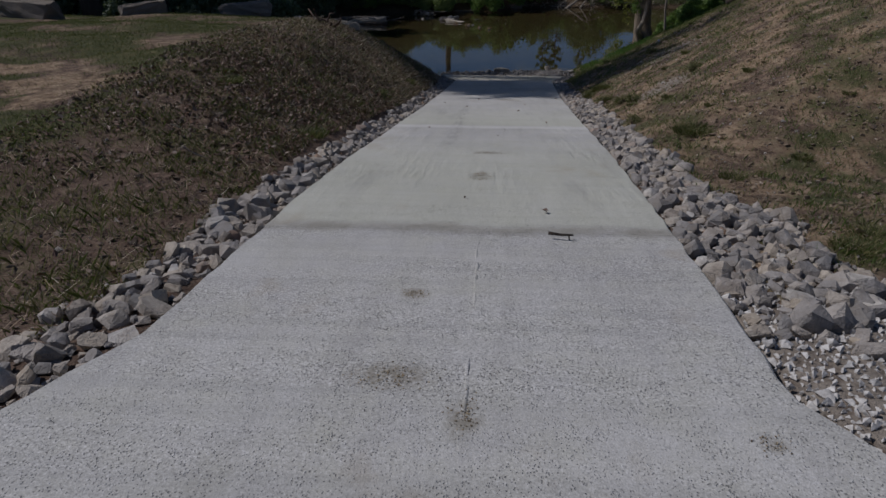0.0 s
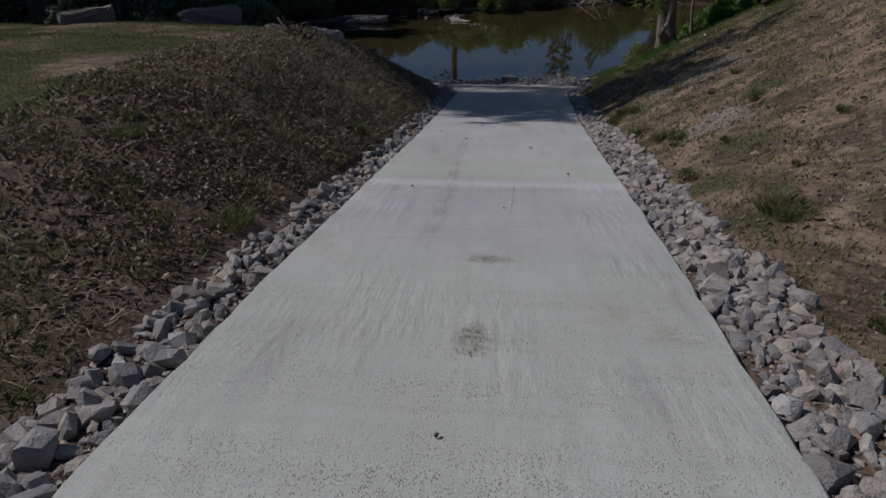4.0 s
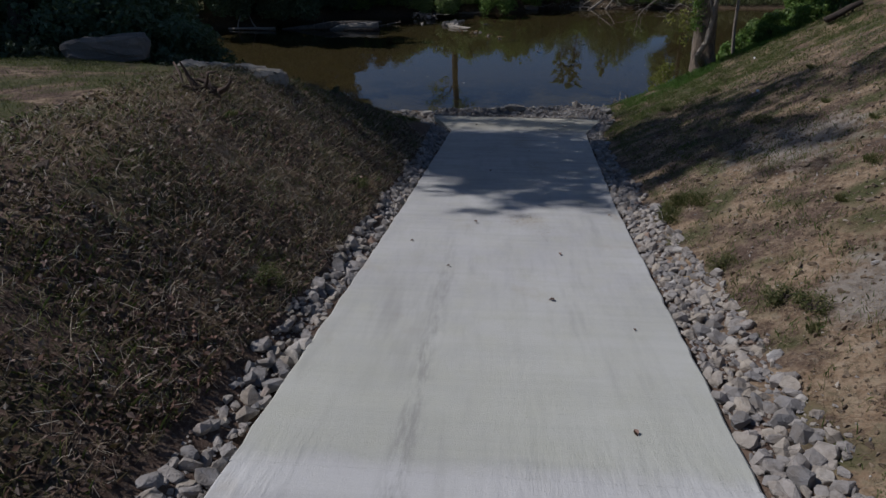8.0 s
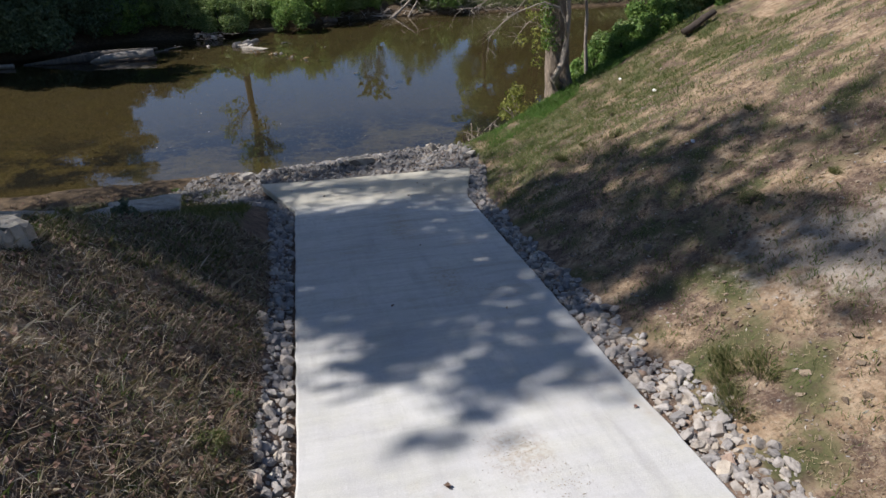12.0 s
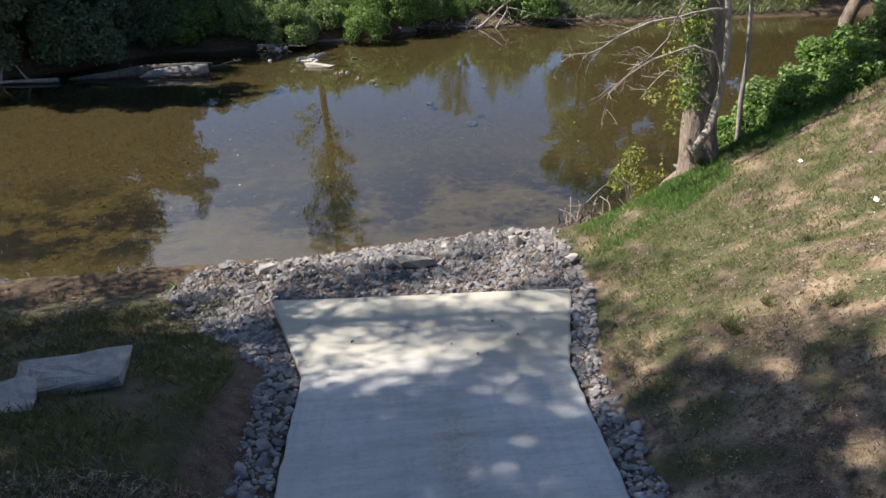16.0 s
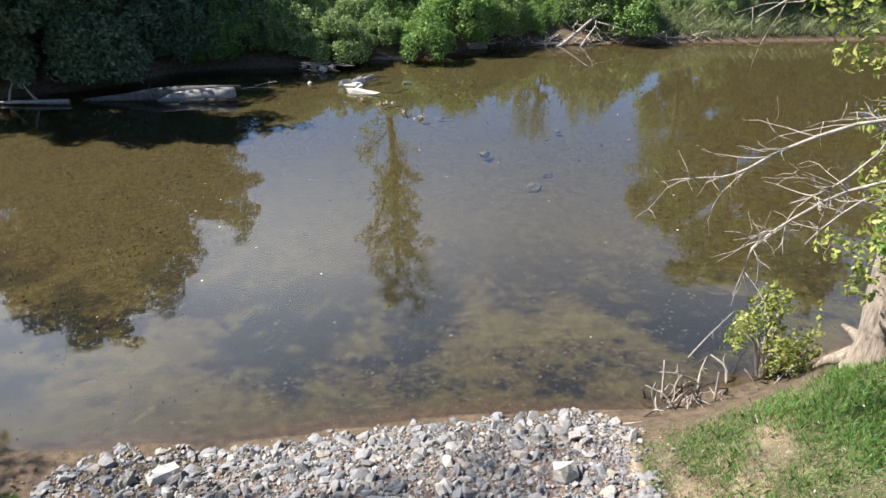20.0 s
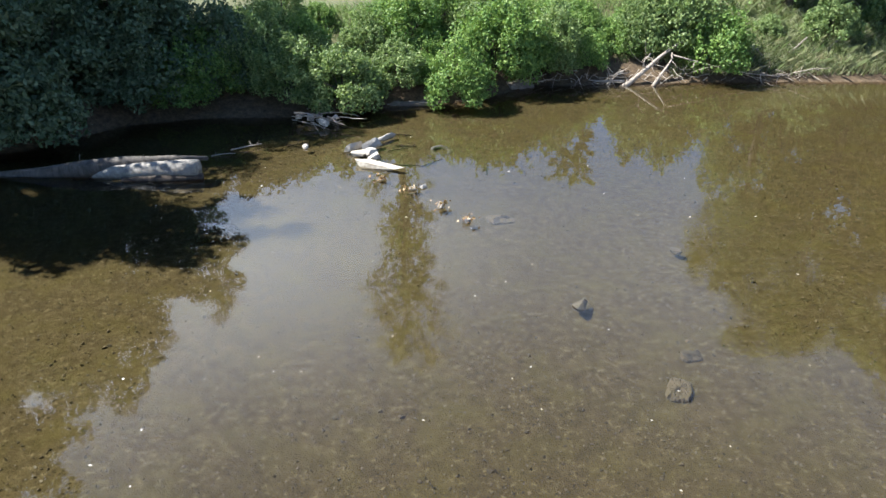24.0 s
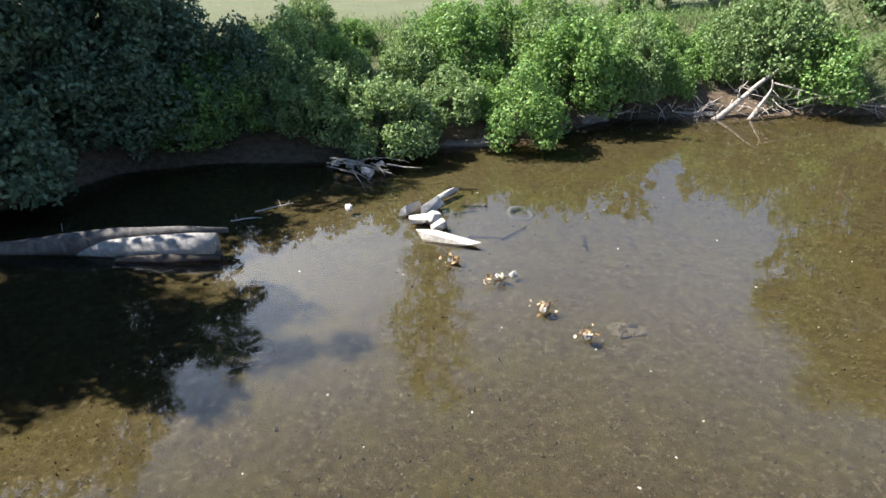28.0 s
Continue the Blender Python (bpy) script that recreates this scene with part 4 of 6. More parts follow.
# tall trees of the far bank, mirrored in the water
tall_c = tree_parts(13, 19.0, 0.42, 0.14, 6.6, 24000, 0.3, LEAF_FAR, DARK_BARK, 18)
leaning = tree_parts(16, 13.0, 0.34, 0.10, 5.4, 32000, 0.24, LEAF_DARK, DARK_BARK, 20)
slim = tree_parts(14, 21.0, 0.36, 0.26, 5.2, 9000, 0.2, LEAF_FAR, DARK_BARK, 24, 0.6, rise=1.3)
sapling = tree_parts(19, 5.4, 0.09, 0.1, 0.95, 3600, 0.13, LEAF_FAR, DARK_BARK, 22, 1.0)
for x, y, turn, size in [(-20.0, 62.2, 0, 0.8), (-22.6, 61.5, 120, 0.7), (-19.5, 65.2, 240, 0.78), (-23.4, 66.5, 60, 0.72), (-20.5, 67.5, 170, 0.8), (-14.8, 67.4, 300, 0.6)]:
    tree(leaning, ground_at(x, y), "dense dark tree leaning over the far river bank", "trees on the far bank", turn, size)
high = tree_parts(27, 21.5, 0.36, 0.64, 3.5, 11000, 0.26, LEAF_FAR, DARK_BARK, 16)
tree(high, ground_at(-29.5, 56.7), "tall tree with a high crown above the far thicket", "trees on the far bank", 30, 1.0)
overhang = tree_parts(18, 9.3, 0.32, 0.25, 3.7, 17000, 0.24, LEAF_DARK, DARK_BARK, 20, 1.0, (0.45, -0.6))
tree(overhang, ground_at(-21.3, 59.8), "dense dark tree leaning far out over the river", "trees on the far bank")
for x, y, which, turn, size in [(17.5, 76, tall_c, 140, 0.6), (23, 77, tall_c, 30, 0.85), (27.2, 80, tall_c, 200, 0.9), (31, 78, tall_c, 250, 0.95), (41, 77, tall_c, 20, 0.95), (54, 80, tall_c, 100, 1.05)]:
    tree(which, ground_at(x, y), "tall leafy tree above the far river bank", "trees on the far bank", turn, size)
tree(slim, ground_at(-5.4, 90.0), "slender sparse tree above the far river bank", "trees on the far bank", 40, 1.25)
for x, y, turn, size in [(6.2, 78.6, 0, 0.98), (7.7, 79.2, 130, 1.08), (10.6, 79.6, 220, 0.85)]:
    tree(sapling, ground_at(x, y), "slender leafy young tree above the far river bank", "young trees on the far bank", turn, size)

# added to block the sun from the lower left bank
tree(leaning, ground_at(-13.0, 30.4), "low dense tree added to shade the near bank", "trees on the near bank", 75, 0.62)

# shrubs of the far bank
far_kinds = [bush_meshes(30 + k, r, h, int(n * 1.7), s * 0.8, leaf, lumps=l, sprigs=30) for k, (r, h, n, s, leaf, l) in enumerate([
    (1.7, 2.7, 6000, 0.145, LEAF_FAR, 42), (1.5, 2.0, 5000, 0.13, LEAF_VIVID, 36), (1.9, 2.3, 6000, 0.15, LEAF_VIVID, 44), (1.3, 1.9, 4300, 0.13, LEAF_FAR, 32), (1.5, 1.5, 4200, 0.12, LEAF_GREY, 30)])]
rng = np.random.default_rng(51)
spots, big_spots = [], []
for x in np.arange(-12.5, 4.0, 1.55):
    spots.append((x + rng.uniform(-0.4, 0.4), rng.uniform(0.7, 1.7), rng.integers(0, 3)))
    spots.append((x + rng.uniform(-0.5, 0.5), rng.uniform(2.6, 4.6), rng.integers(0, 4)))
for x in np.arange(-9.0, 4.5, 1.9):
    spots.append((x + rng.uniform(-0.5, 0.5), rng.uniform(5.2, 6.6), rng.integers(0, 5)))
for x in np.arange(4.5, 13.0, 1.5):
    spots.append((x + rng.uniform(-0.4, 0.4), rng.uniform(0.9, 1.5) + (1.3 if 6.8 < x < 11.3 else 0.0), rng.integers(0, 3)))
    spots.append((x + rng.uniform(-0.5, 0.5), rng.uniform(3.0, 4.2), rng.integers(0, 4)))
for x in np.arange(13.0, 44.0, 3.1):
    spots.append((x + rng.uniform(-0.6, 0.6), rng.uniform(2.0, 4.4), 3))
for x in np.arange(19.5, 50.0, 2.6):
    big_spots.append((x + rng.uniform(-0.7, 0.7), rng.uniform(6.5, 9.5), rng.integers(0, 4)))
for x, f, k in big_spots:
    s = rng.uniform(2.0, 2.6)
    shrub("shrub", far_kinds[k], ground_at(x, float(far_y(x)) + f, -0.2), "tall dense shrub behind the far river bank", "shrubs on the far bank", rng.uniform(0, 360), (s, s, s * rng.uniform(0.9, 1.2)))
for x, f, k in spots:
    y = float(far_y(x)) + f
    s = rng.uniform(0.6, 1.12) * (1.1 if f < 2.5 else 0.68 if f > 5 and x < 5 else 1.0)
    shrub("shrub", far_kinds[k], ground_at(x, y, -0.15), "dense leafy shrub on the far river bank", "shrubs on the far bank", rng.uniform(0, 360), (s * rng.uniform(0.85, 1.15), s, s * rng.uniform(0.8, 1.25)))
# two that hang over the water
hang = bush_meshes(44, 1.7, 2.0, 8200, 0.12, LEAF_VIVID, lumps=30, droop=0.75)
shrub("shrub", hang, (-0.6, 66.9, -4.45), "vivid green shrub hanging low over the water", "shrubs on the far bank", 20, (1.0, 1.0, 1.0))
hang2 = bush_meshes(45, 1.6, 2.1, 7800, 0.12, LEAF_FAR, lumps=30, droop=0.5)
shrub("shrub", hang2, (-5.3, 65.2, -4.6), "leafy shrub hanging low over the water", "shrubs on the far bank", 200, (1.1, 1.0, 1.1))
# the dark thicket upstream on the far bank
thicket = [bush_meshes(60 + k, 2.9, 4.6, 17000, 0.18, LEAF_DARK, lumps=46, droop=0.6) for k in range(2)]
for k, (x, f, s) in enumerate([(-10.6, 2.3, 0.8), (-13.2, 2.2, 0.95), (-16.0, 2.0, 1.05), (-15.2, 5.0, 1.05), (-18.6, 2.2, 1.05), (-20.0, 5.5, 1.1), (-22.6, 2.4, 1.1), (-27, 3, 0.8), (-32, 3, 0.8), (-38, 3, 0.85)]):
    shrub("shrub", thicket[k % 2], (x, float(far_y(x)) + f, float(land(x, far_y(x) + f)) - 0.2), "tall dark green riverside thicket in deep shade", "shrubs on the far bank", 47 * k, (s, s, s))
# undergrowth behind the boulders of the near bank
for k, (x, y, s) in enumerate([(-8.9, 25.9, 0.72), (-10.6, 26.8, 0.95), (-13.2, 27.6, 1.1), (-16.5, 26.2, 1.05), (-20, 25.8, 1.1), (-24.5, 25.5, 1.1), (-28, 27.5, 1.2), (-11.5, 30.0, 0.6), (-15.5, 31.5, 0.75), (-20.5, 30, 0.85), (-29, 24, 0.9), (-34, 24.5, 0.95), (-12.5, 34.2, 0.45)]):
    shrub("shrub", thicket[(k + 1) % 2], ground_at(x, y, -0.3), "dark undergrowth on the near river bank", "undergrowth on the near bank", 71 * k, (s, s, s * 0.85))
weed = bush_meshes(70, 0.55, 0.85, 1500, 0.085, LEAF_GREY, lumps=14)
for x, y, s in [(-10.0, 23.9, 1.0), (-10.5, 23.3, 0.9), (-7.3, 23.6, 0.75), (-6.6, 23.9, 0.7), (-12.6, 22.6, 1.2), (-4.1, 25.4, 0.5)]:
    shrub("weed", weed, ground_at(x, y, -0.05), "leafy grey-green weed beside the boulders", "weeds on the near bank", x * 40, (s, s, s), "weed")

# the old tree at the water's edge
river_tree = thing("tree", (8.15, 36.4, -4.0), "old ivy-clad tree with furrowed bark and bare side branches", "tree")
ox, oy, oz = 8.15, 36.4, -4.0


def local(points):
    return [(x - ox, y - oy, z - oz) for x, y, z in points]


trunk_path = local([(8.22, 36.4, -4.35), (8.16, 36.4, -3.7), (8.0, 36.42, -2.6), (7.9, 36.45, -1.2), (7.78, 36.5, 0.2), (7.65, 36.6, 1.4), (7.7, 36.8, 3.2), (7.9, 37.1, 5.5), (7.8, 37.4, 8.0), (8.1, 37.6, 11.0)])
fine_u = np.linspace(0, 9, 60)
trunk_fine = np.array([[np.interp(u, np.arange(10), np.array(trunk_path)[:, k]) for k in range(3)] for u in fine_u])
tv, tf = tube(trunk_fine, np.interp(fine_u, np.arange(10), [0.72, 0.54, 0.44, 0.4, 0.385, 0.37, 0.33, 0.25, 0.17, 0.05]), 44)
# long ridges and furrows of the bark
ridge = np.zeros((60, 44))
for i in range(60):
    for j in range(44):
        ridge[i, j] = noise.noise(Vector((math.cos(j / 44 * 6.283) * 5.5, math.sin(j / 44 * 6.283) * 5.5, i * 0.22))) * 0.09 + noise.noise(Vector((math.cos(j / 44 * 6.283) * 1.2, math.sin(j / 44 * 6.283) * 1.2, i * 0.1))) * 0.14
centre = np.repeat(trunk_fine, 44, axis=0)
tv = centre + (tv - centre) * (1 + ridge.reshape(-1, 1))
part("trunk", mesh_of("trunk", tv, tf, BARK, True), river_tree)
roots = []
for a in (200, 250, 300, 340, 150, 95):
    d = np.array([math.cos(radians(a)), math.sin(radians(a)), -0.45])
    roots.append(tube(bent((0.3 * d[0], 0.3 * d[1], 0.28), d, 0.85, 4, 0.12, -0.05, np.random.default_rng(a)), [0.17, 0.14, 0.1, 0.07, 0.03], 8, 0.1, a))
rv, rf = joined(roots)
part("root_flare", mesh_of("root_flare", rv, rf, BARK, True), river_tree, "spreading roots at the foot")
stem_path = local([(7.95, 36.0, -3.1), (7.62, 35.75, -2.75), (7.86, 35.7, -2.2), (7.96, 35.7, -1.5), (7.97, 35.7, -0.6), (7.84, 35.7, 0.3), (7.62, 35.7, 1.15), (7.5, 35.7, 2.6), (7.3, 35.8, 4.6)])
sv, sf = tube(stem_path, [0.13, 0.12, 0.1, 0.085, 0.075, 0.068, 0.06, 0.045, 0.02], 10, 0.06, 5)
part("side_stem", mesh_of("side_stem", sv, sf, DEAD_WOOD, True), river_tree, "smooth pale second stem")
stem3 = local([(8.75, 36.7, -3.95), (9.1, 36.8, -3.65), (9.3, 36.8, -2.9), (9.17, 36.8, -1.85), (9.13, 36.8, -0.87), (9.0, 36.9, 0.4), (9.2, 37.0, 2.0)])
sv, sf = tube(stem3, [0.11, 0.10, 0.075, 0.06, 0.055, 0.045, 0.02], 8, 0.06, 6)
part("side_stem", mesh_of("side_stem", sv, sf, DEAD_WOOD, True), river_tree, "thin pale third stem")
rngb = np.random.default_rng(91)


def bare_branch(points, r0, twigs, seed):
    rng = np.random.default_rng(seed)
    pts = np.array(local(points))
    dense = np.array([[np.interp(u, np.arange(len(pts)), pts[:, k]) for k in range(3)] for u in np.linspace(0, len(pts) - 1, len(pts) * 2)])
    dense[1:] += rng.normal(0, 0.018, dense[1:].shape)
    stem, out = tube(dense, np.linspace(r0, 0.008, len(dense)), 7, 0.05, seed), []
    for i in range(twigs):
        u = rng.integers(len(dense) // 4, len(dense) - 1)
        d = dense[u] - dense[u - 1]
        d = d / np.linalg.norm(d) + rng.normal(0, 0.75, 3) * np.array([0.8, 0.8, 1.0])
        line = bent(dense[u], d, rng.uniform(0.35, 1.1), 5, 0.22, -0.02, rng)
        out.append(tube(line, np.linspace(0.008, 0.002, 6), 4))
        for _ in range(2):
            w = rng.integers(1, 5)
            out.append(tube(bent(line[w], rng.normal(0, 1, 3), rng.uniform(0.15, 0.4), 3, 0.25, -0.02, rng), np.linspace(0.0045, 0.002, 4), 4))
    return mesh_of("branch", *stem, DEAD_WOOD, True), mesh_of("twigs", *joined(out), DEAD_WOOD, True)


for k, (pts, r0, tw) in enumerate([
    ([(7.84, 35.7, 0.3), (7.5, 35.4, 0.5), (7.14, 35.3, 0.54), (6.69, 35.3, 0.46), (6.06, 35.3, 0.35), (5.35, 35.3, 0.12), (4.92, 35.3, -0.15), (4.65, 35.3, -0.3), (4.02, 35.3, -0.34)], 0.034, 22),
    ([(7.96, 35.7, -1.4), (7.64, 35.3, -0.72), (7.38, 35.3, -0.34), (6.87, 35.3, -0.21), (6.23, 35.3, -0.41), (5.61, 35.3, -0.71), (5.14, 35.3, -1.16), (5.02, 35.3, -1.87)], 0.036, 20),
    ([(7.62, 35.7, 1.15), (7.27, 35.5, 1.26), (6.91, 35.5, 1.06), (6.55, 35.5, 0.47), (6.43, 35.5, -0.01), (6.04, 35.5, -0.52), (5.6, 35.6, -0.75)], 0.024, 12),
    ([(7.75, 36.4, 0.9), (7.2, 36.2, 1.5), (6.5, 36.3, 1.75), (5.9, 36.5, 1.6), (5.2, 36.6, 1.3)], 0.03, 12),
    ([(7.7, 36.3, -0.1), (7.1, 36.0, -0.6), (6.6, 36.0, -1.0), (6.2, 36.1, -1.6)], 0.016, 9)]):
    limb, fine_twigs = bare_branch(pts, r0, tw, 100 + k)
    limb = part("branch", limb, river_tree, "bare bleached branch")
    tagged(part("twig_spray", fine_twigs, limb), "fine bare twigs", kind="stuff")
# ivy up the trunk, and leafy sprays higher up
ivy = []
for i in range(2600):
    z = rngb.uniform(-1.9, 3.2)
    u = (z + 4.35)
    cx, cy = np.interp(z, [-4, -2.6, -1.2, 0.2, 1.4, 3.2], [8.2, 8.0, 7.9, 7.78, 7.65, 7.7]), 36.45
    a = rngb.normal(3.45, 0.42)
    r = rngb.uniform(0.36, 0.56)
    ivy.append((cx + r * math.cos(a) - ox, cy + r * math.sin(a) - oy, z - oz))
iv, ifc = leaf_quads(np.array(ivy), 0.085, rngb)
part("ivy", mesh_of("ivy", iv, ifc, LEAF_VIVID), river_tree, "green ivy climbing the bark")
sprays = [((p[0] - ox, p[1] - oy, p[2] - oz), r) for p, r in [((7.0, 35.9, -1.7), 0.3), ((7.05, 35.8, -1.2), 0.32), ((7.1, 36.0, -2.2), 0.25), ((6.9, 35.8, -0.5), 0.4), ((6.6, 35.7, 0.2), 0.35), ((7.2, 35.8, 0.2), 0.35), ((6.2, 35.9, 1.0), 0.35), ((5.8, 36.0, 1.6), 0.4), ((6.4, 35.8, -1.4), 0.25), ((7.2, 35.7, 0.9), 0.35), ((6.6, 36.2, 1.5), 0.4), ((7.3, 36.2, 1.8), 0.5), ((8.3, 35.9, 1.3), 0.45), ((6.9, 36.9, 2.2), 0.55), ((8.9, 36.6, 1.0), 0.5), ((9.6, 37.0, 1.6), 0.6), ((8.2, 36.0, 2.4), 0.6), ((6.0, 37.6, 3.4), 0.8), ((9.8, 38.0, 4.0), 1.0), ((7.6, 38.2, 6.0), 1.5), ((9.2, 36.8, 7.0), 1.5), ((6.4, 36.6, 7.5), 1.4), ((8.0, 37.5, 9.5), 1.7), ((9.8, 38.2, 9.0), 1.5), ((6.6, 38.6, 9.0), 1.4)]]
cv, cf = foliage(sprays, 13000, 0.1, rngb, 0.3)
part("crown", mesh_of("crown", cv, cf, LEAF_YELLOW), river_tree, "thin yellow-green leaves")
low = bush_meshes(80, 0.62, 0.85, 1100, 0.06, LEAF_YELLOW, DEAD_WOOD, 22, sprigs=8)
shrub("shrub", low, (7.2, 38.0, -4.95), "small yellow-green shrub at the foot of a tree", "", 0, (1.4, 1.1, 1.7))
shrub("shrub", low, (7.6, 38.1, -5.3), "small yellow-green shrub at the water's edge", "", 90, (0.7, 0.7, 0.9))
# thicket beside the old tree
near_green = [bush_meshes(82 + k, 1.0, 1.5, 5200, 0.1, leaf, lumps=26) for k, leaf in enumerate([LEAF_VIVID, LEAF_VIVID, LEAF_FAR])]
for k, (x, y, s) in enumerate([(9.9, 37.4, 0.95), (10.7, 36.9, 0.8), (11.2, 37.9, 1.25), (12.4, 38.1, 1.3), (12.0, 36.8, 0.9), (13.4, 37.4, 1.15), (14.8, 38.0, 1.3), (10.4, 38.4, 1.1), (16.2, 37.6, 1.3), (14.0, 36.3, 0.9), (17.8, 37.0, 1.4), (15.6, 35.6, 1.0), (19.5, 36.5, 1.5), (18.5, 34.8, 1.3), (21.5, 35.5, 1.6)]):
    shrub("shrub", near_green[k % 3], ground_at(x, y, -0.15), "bright green riverside shrub tangled with vines", "thicket by the old tree", 67 * k, (s, s, s))
twin = tree_parts(15, 11.0, 0.30, 0.45, 3.4, 5200, 0.2, LEAF_YELLOW, BARK, 10)
for x, y, t in [(14.1, 40.0, 10), (15.1, 40.2, 120), (19.5, 40.5, 200)]:
    tree(twin, ground_at(x, y), "rough-barked riverside tree with yellowing leaves", "trees behind the thicket", t)
dark_pile = thing("brush_log", (11.9, 34.4, float(land(11.9, 34.4))), "dark fallen log with broken roots lying on grass", "log")
dark_pile.scale = (0.6, 0.6, 0.5)
pile = [tube([(-0.8, -0.1, 0.05), (-0.2, 0, 0.35), (0.5, 0.15, 0.85), (1.1, 0.2, 1.2)], [0.24, 0.22, 0.2, 0.16], 10, 0.15, 2)]
for i in range(16):
    pile.append(tube(bent((rngb.uniform(-0.7, 1.0), rngb.uniform(-0.2, 0.3), rngb.uniform(0.1, 0.8)), rngb.normal(0, 1, 3), rngb.uniform(0.3, 0.8), 4, 0.25, -0.05, rngb), np.linspace(0.045, 0.01, 5), 5))
pv, pf = pile[0]
part("log", mesh_of("log", pv, pf, WET_WOOD, True), dark_pile)
pv, pf = joined(pile[1:])
tagged(part("broken_roots", mesh_of("broken_roots", pv, pf, WET_WOOD, True), dark_pile), kind="stuff")

# ---------------------------------------------------------------- boulders and slabs of the near bank
def boulder(name, at, size, mat, seed, label, turn=0.0, tilt=(0, 0), group="", category="boulder", rough=0.05):
    ob = new(name, shard_mesh(name, size, mat, seed, rough * 0.6) if category == "stone" and name != "flat_stone" else slab_stone_mesh(name, size, mat, seed) if category == "slab" or name == "flat_stone" else boulder_mesh(name, size, mat, seed, rough))
    ob.matrix_basis = pose(*at, tilt[0], tilt[1], turn)
    return tagged(ob, label, category, group)


def split_block(at, size, mat, seed, label, turn, tilt, group):
    """An angular block split from limestone, with flat broken faces."""
    v, f = rock_arrays(np.random.default_rng(seed), 0.9, 13)
    ob = new("river_stone", mesh_of("river_stone", v * np.array(size) / 1.7, f, mat))
    ob.matrix_basis = pose(*at, tilt[0], tilt[1], turn)
    return tagged(ob, label, "rock", group)


boulder("boulder", (-8.2, 22.75, -0.3), (1.8, 0.75, 0.54), WARM_STONE, 1, "long quarried sandstone block at the edge of a lawn", 8, (0, -3), "boulders along the lawn", rough=0.045)
boulder("boulder", (-10.85, 20.9, -0.14), (1.6, 0.85, 0.6), WARM_STONE, 2, "pinkish sandstone boulder at the edge of a lawn", 28, (0, -4), "boulders along the lawn", rough=0.06)
boulder("boulder", (-14.2, 20.4, -0.05), (1.9, 0.9, 0.7), WARM_STONE, 6, "weathered sandstone boulder at the edge of a lawn", -8, (0, 3), "boulders along the lawn", rough=0.06)
boulder("stone_slab", (-5.6, 22.4, -0.68), (2.6, 1.2, 0.28), WHITE_STONE, 3, "rough pale limestone slab bedded in the bank's crest", -6, (-4, 4), "stone slabs", "slab", 0.15)
boulder("stone_slab", (-4.75, 29.6, -3.5), (1.7, 0.85, 0.2), PALE_STONE, 4, "flat pale grey stone slab on the shaded river bank", 14, (2, 2), "stone slabs", "boulder", 0.03)
boulder("stone_slab", (-5.6, 28.75, -3.36), (1.5, 0.8, 0.2), PALE_STONE, 5, "flat pale grey stone slab on the shaded river bank", 20, (4, -3), "stone slabs", "boulder", 0.03)
boulder("stone_slab", (-7.0, 29.0, -3.3), (1.5, 0.8, 0.3), PALE_STONE, 8, "flat pale grey stone slab on the shaded river bank", -10, (0, 3), "stone slabs", "boulder", 0.03)

# dried stump and roots on the crest
stump = thing("stump", (-4.8, 19.5, float(land(-4.8, 19.5)) - 0.03), "dried brown root stump on a straw-covered bank", "stump")
stump.scale = (1.3, 1.3, 1.5)
rs = np.random.default_rng(17)
bits = []
for i in range(17):
    d = (rs.normal(0, 1), rs.normal(-0.2, 0.7), rs.uniform(0.0, 1.0))
    bits.append(tube(bent((rs.uniform(-0.15, 0.25), rs.uniform(-0.1, 0.1), 0.0), d, rs.uniform(0.16, 0.46), 4, 0.45, 0, rs), np.linspace(rs.uniform(0.022, 0.055), 0.009, 5), 7, 0.45, i))
ROOT = mat_bark("dry_brown_root", (0.035, 0.022, 0.016), (0.13, 0.085, 0.06))
for bv, bf in bits:
    part("root", mesh_of("root", bv, bf, ROOT, True), stump)
lv, lf = tube([(-0.35, 0.1, 0.30), (-0.22, -0.05, 0.2), (-0.1, -0.25, 0.03), (0.05, -0.5, -0.14)], [0.014, 0.017, 0.016, 0.01], 6, 0.15, 2)
part("stick", mesh_of("stick", lv, lf, ROOT, True), stump, "thin dry stick leaning on the roots")


def stick(name, points, radius, mat, label, seed=0, category="stick", group=""):
    """A loose branch: its main stem, and a few short stubs."""
    rng = np.random.default_rng(seed)
    pts = np.array(points, float)
    o = pts[0].copy()
    ob = thing(name, tuple(o), label, category, group)
    fine = np.array([[np.interp(u, np.arange(len(pts)), pts[:, k]) for k in range(3)] for u in np.linspace(0, len(pts) - 1, len(pts) * 2)]) - o
    out = [tube(fine, np.linspace(radius, radius * 0.45, len(fine)), 7, 0.1, seed)]
    for _ in range(2):
        u = rng.integers(1, len(fine) - 1)
        out.append(tube(bent(fine[u], rng.normal(0, 1, 3) + np.array([0, 0, 0.5]), radius * 7, 2, 0.2, 0, rng), [radius * 0.5, radius * 0.35, radius * 0.15], 5))
    v, f = joined(out)
    part("branch", mesh_of("branch", v, f, mat, True), ob)
    return ob


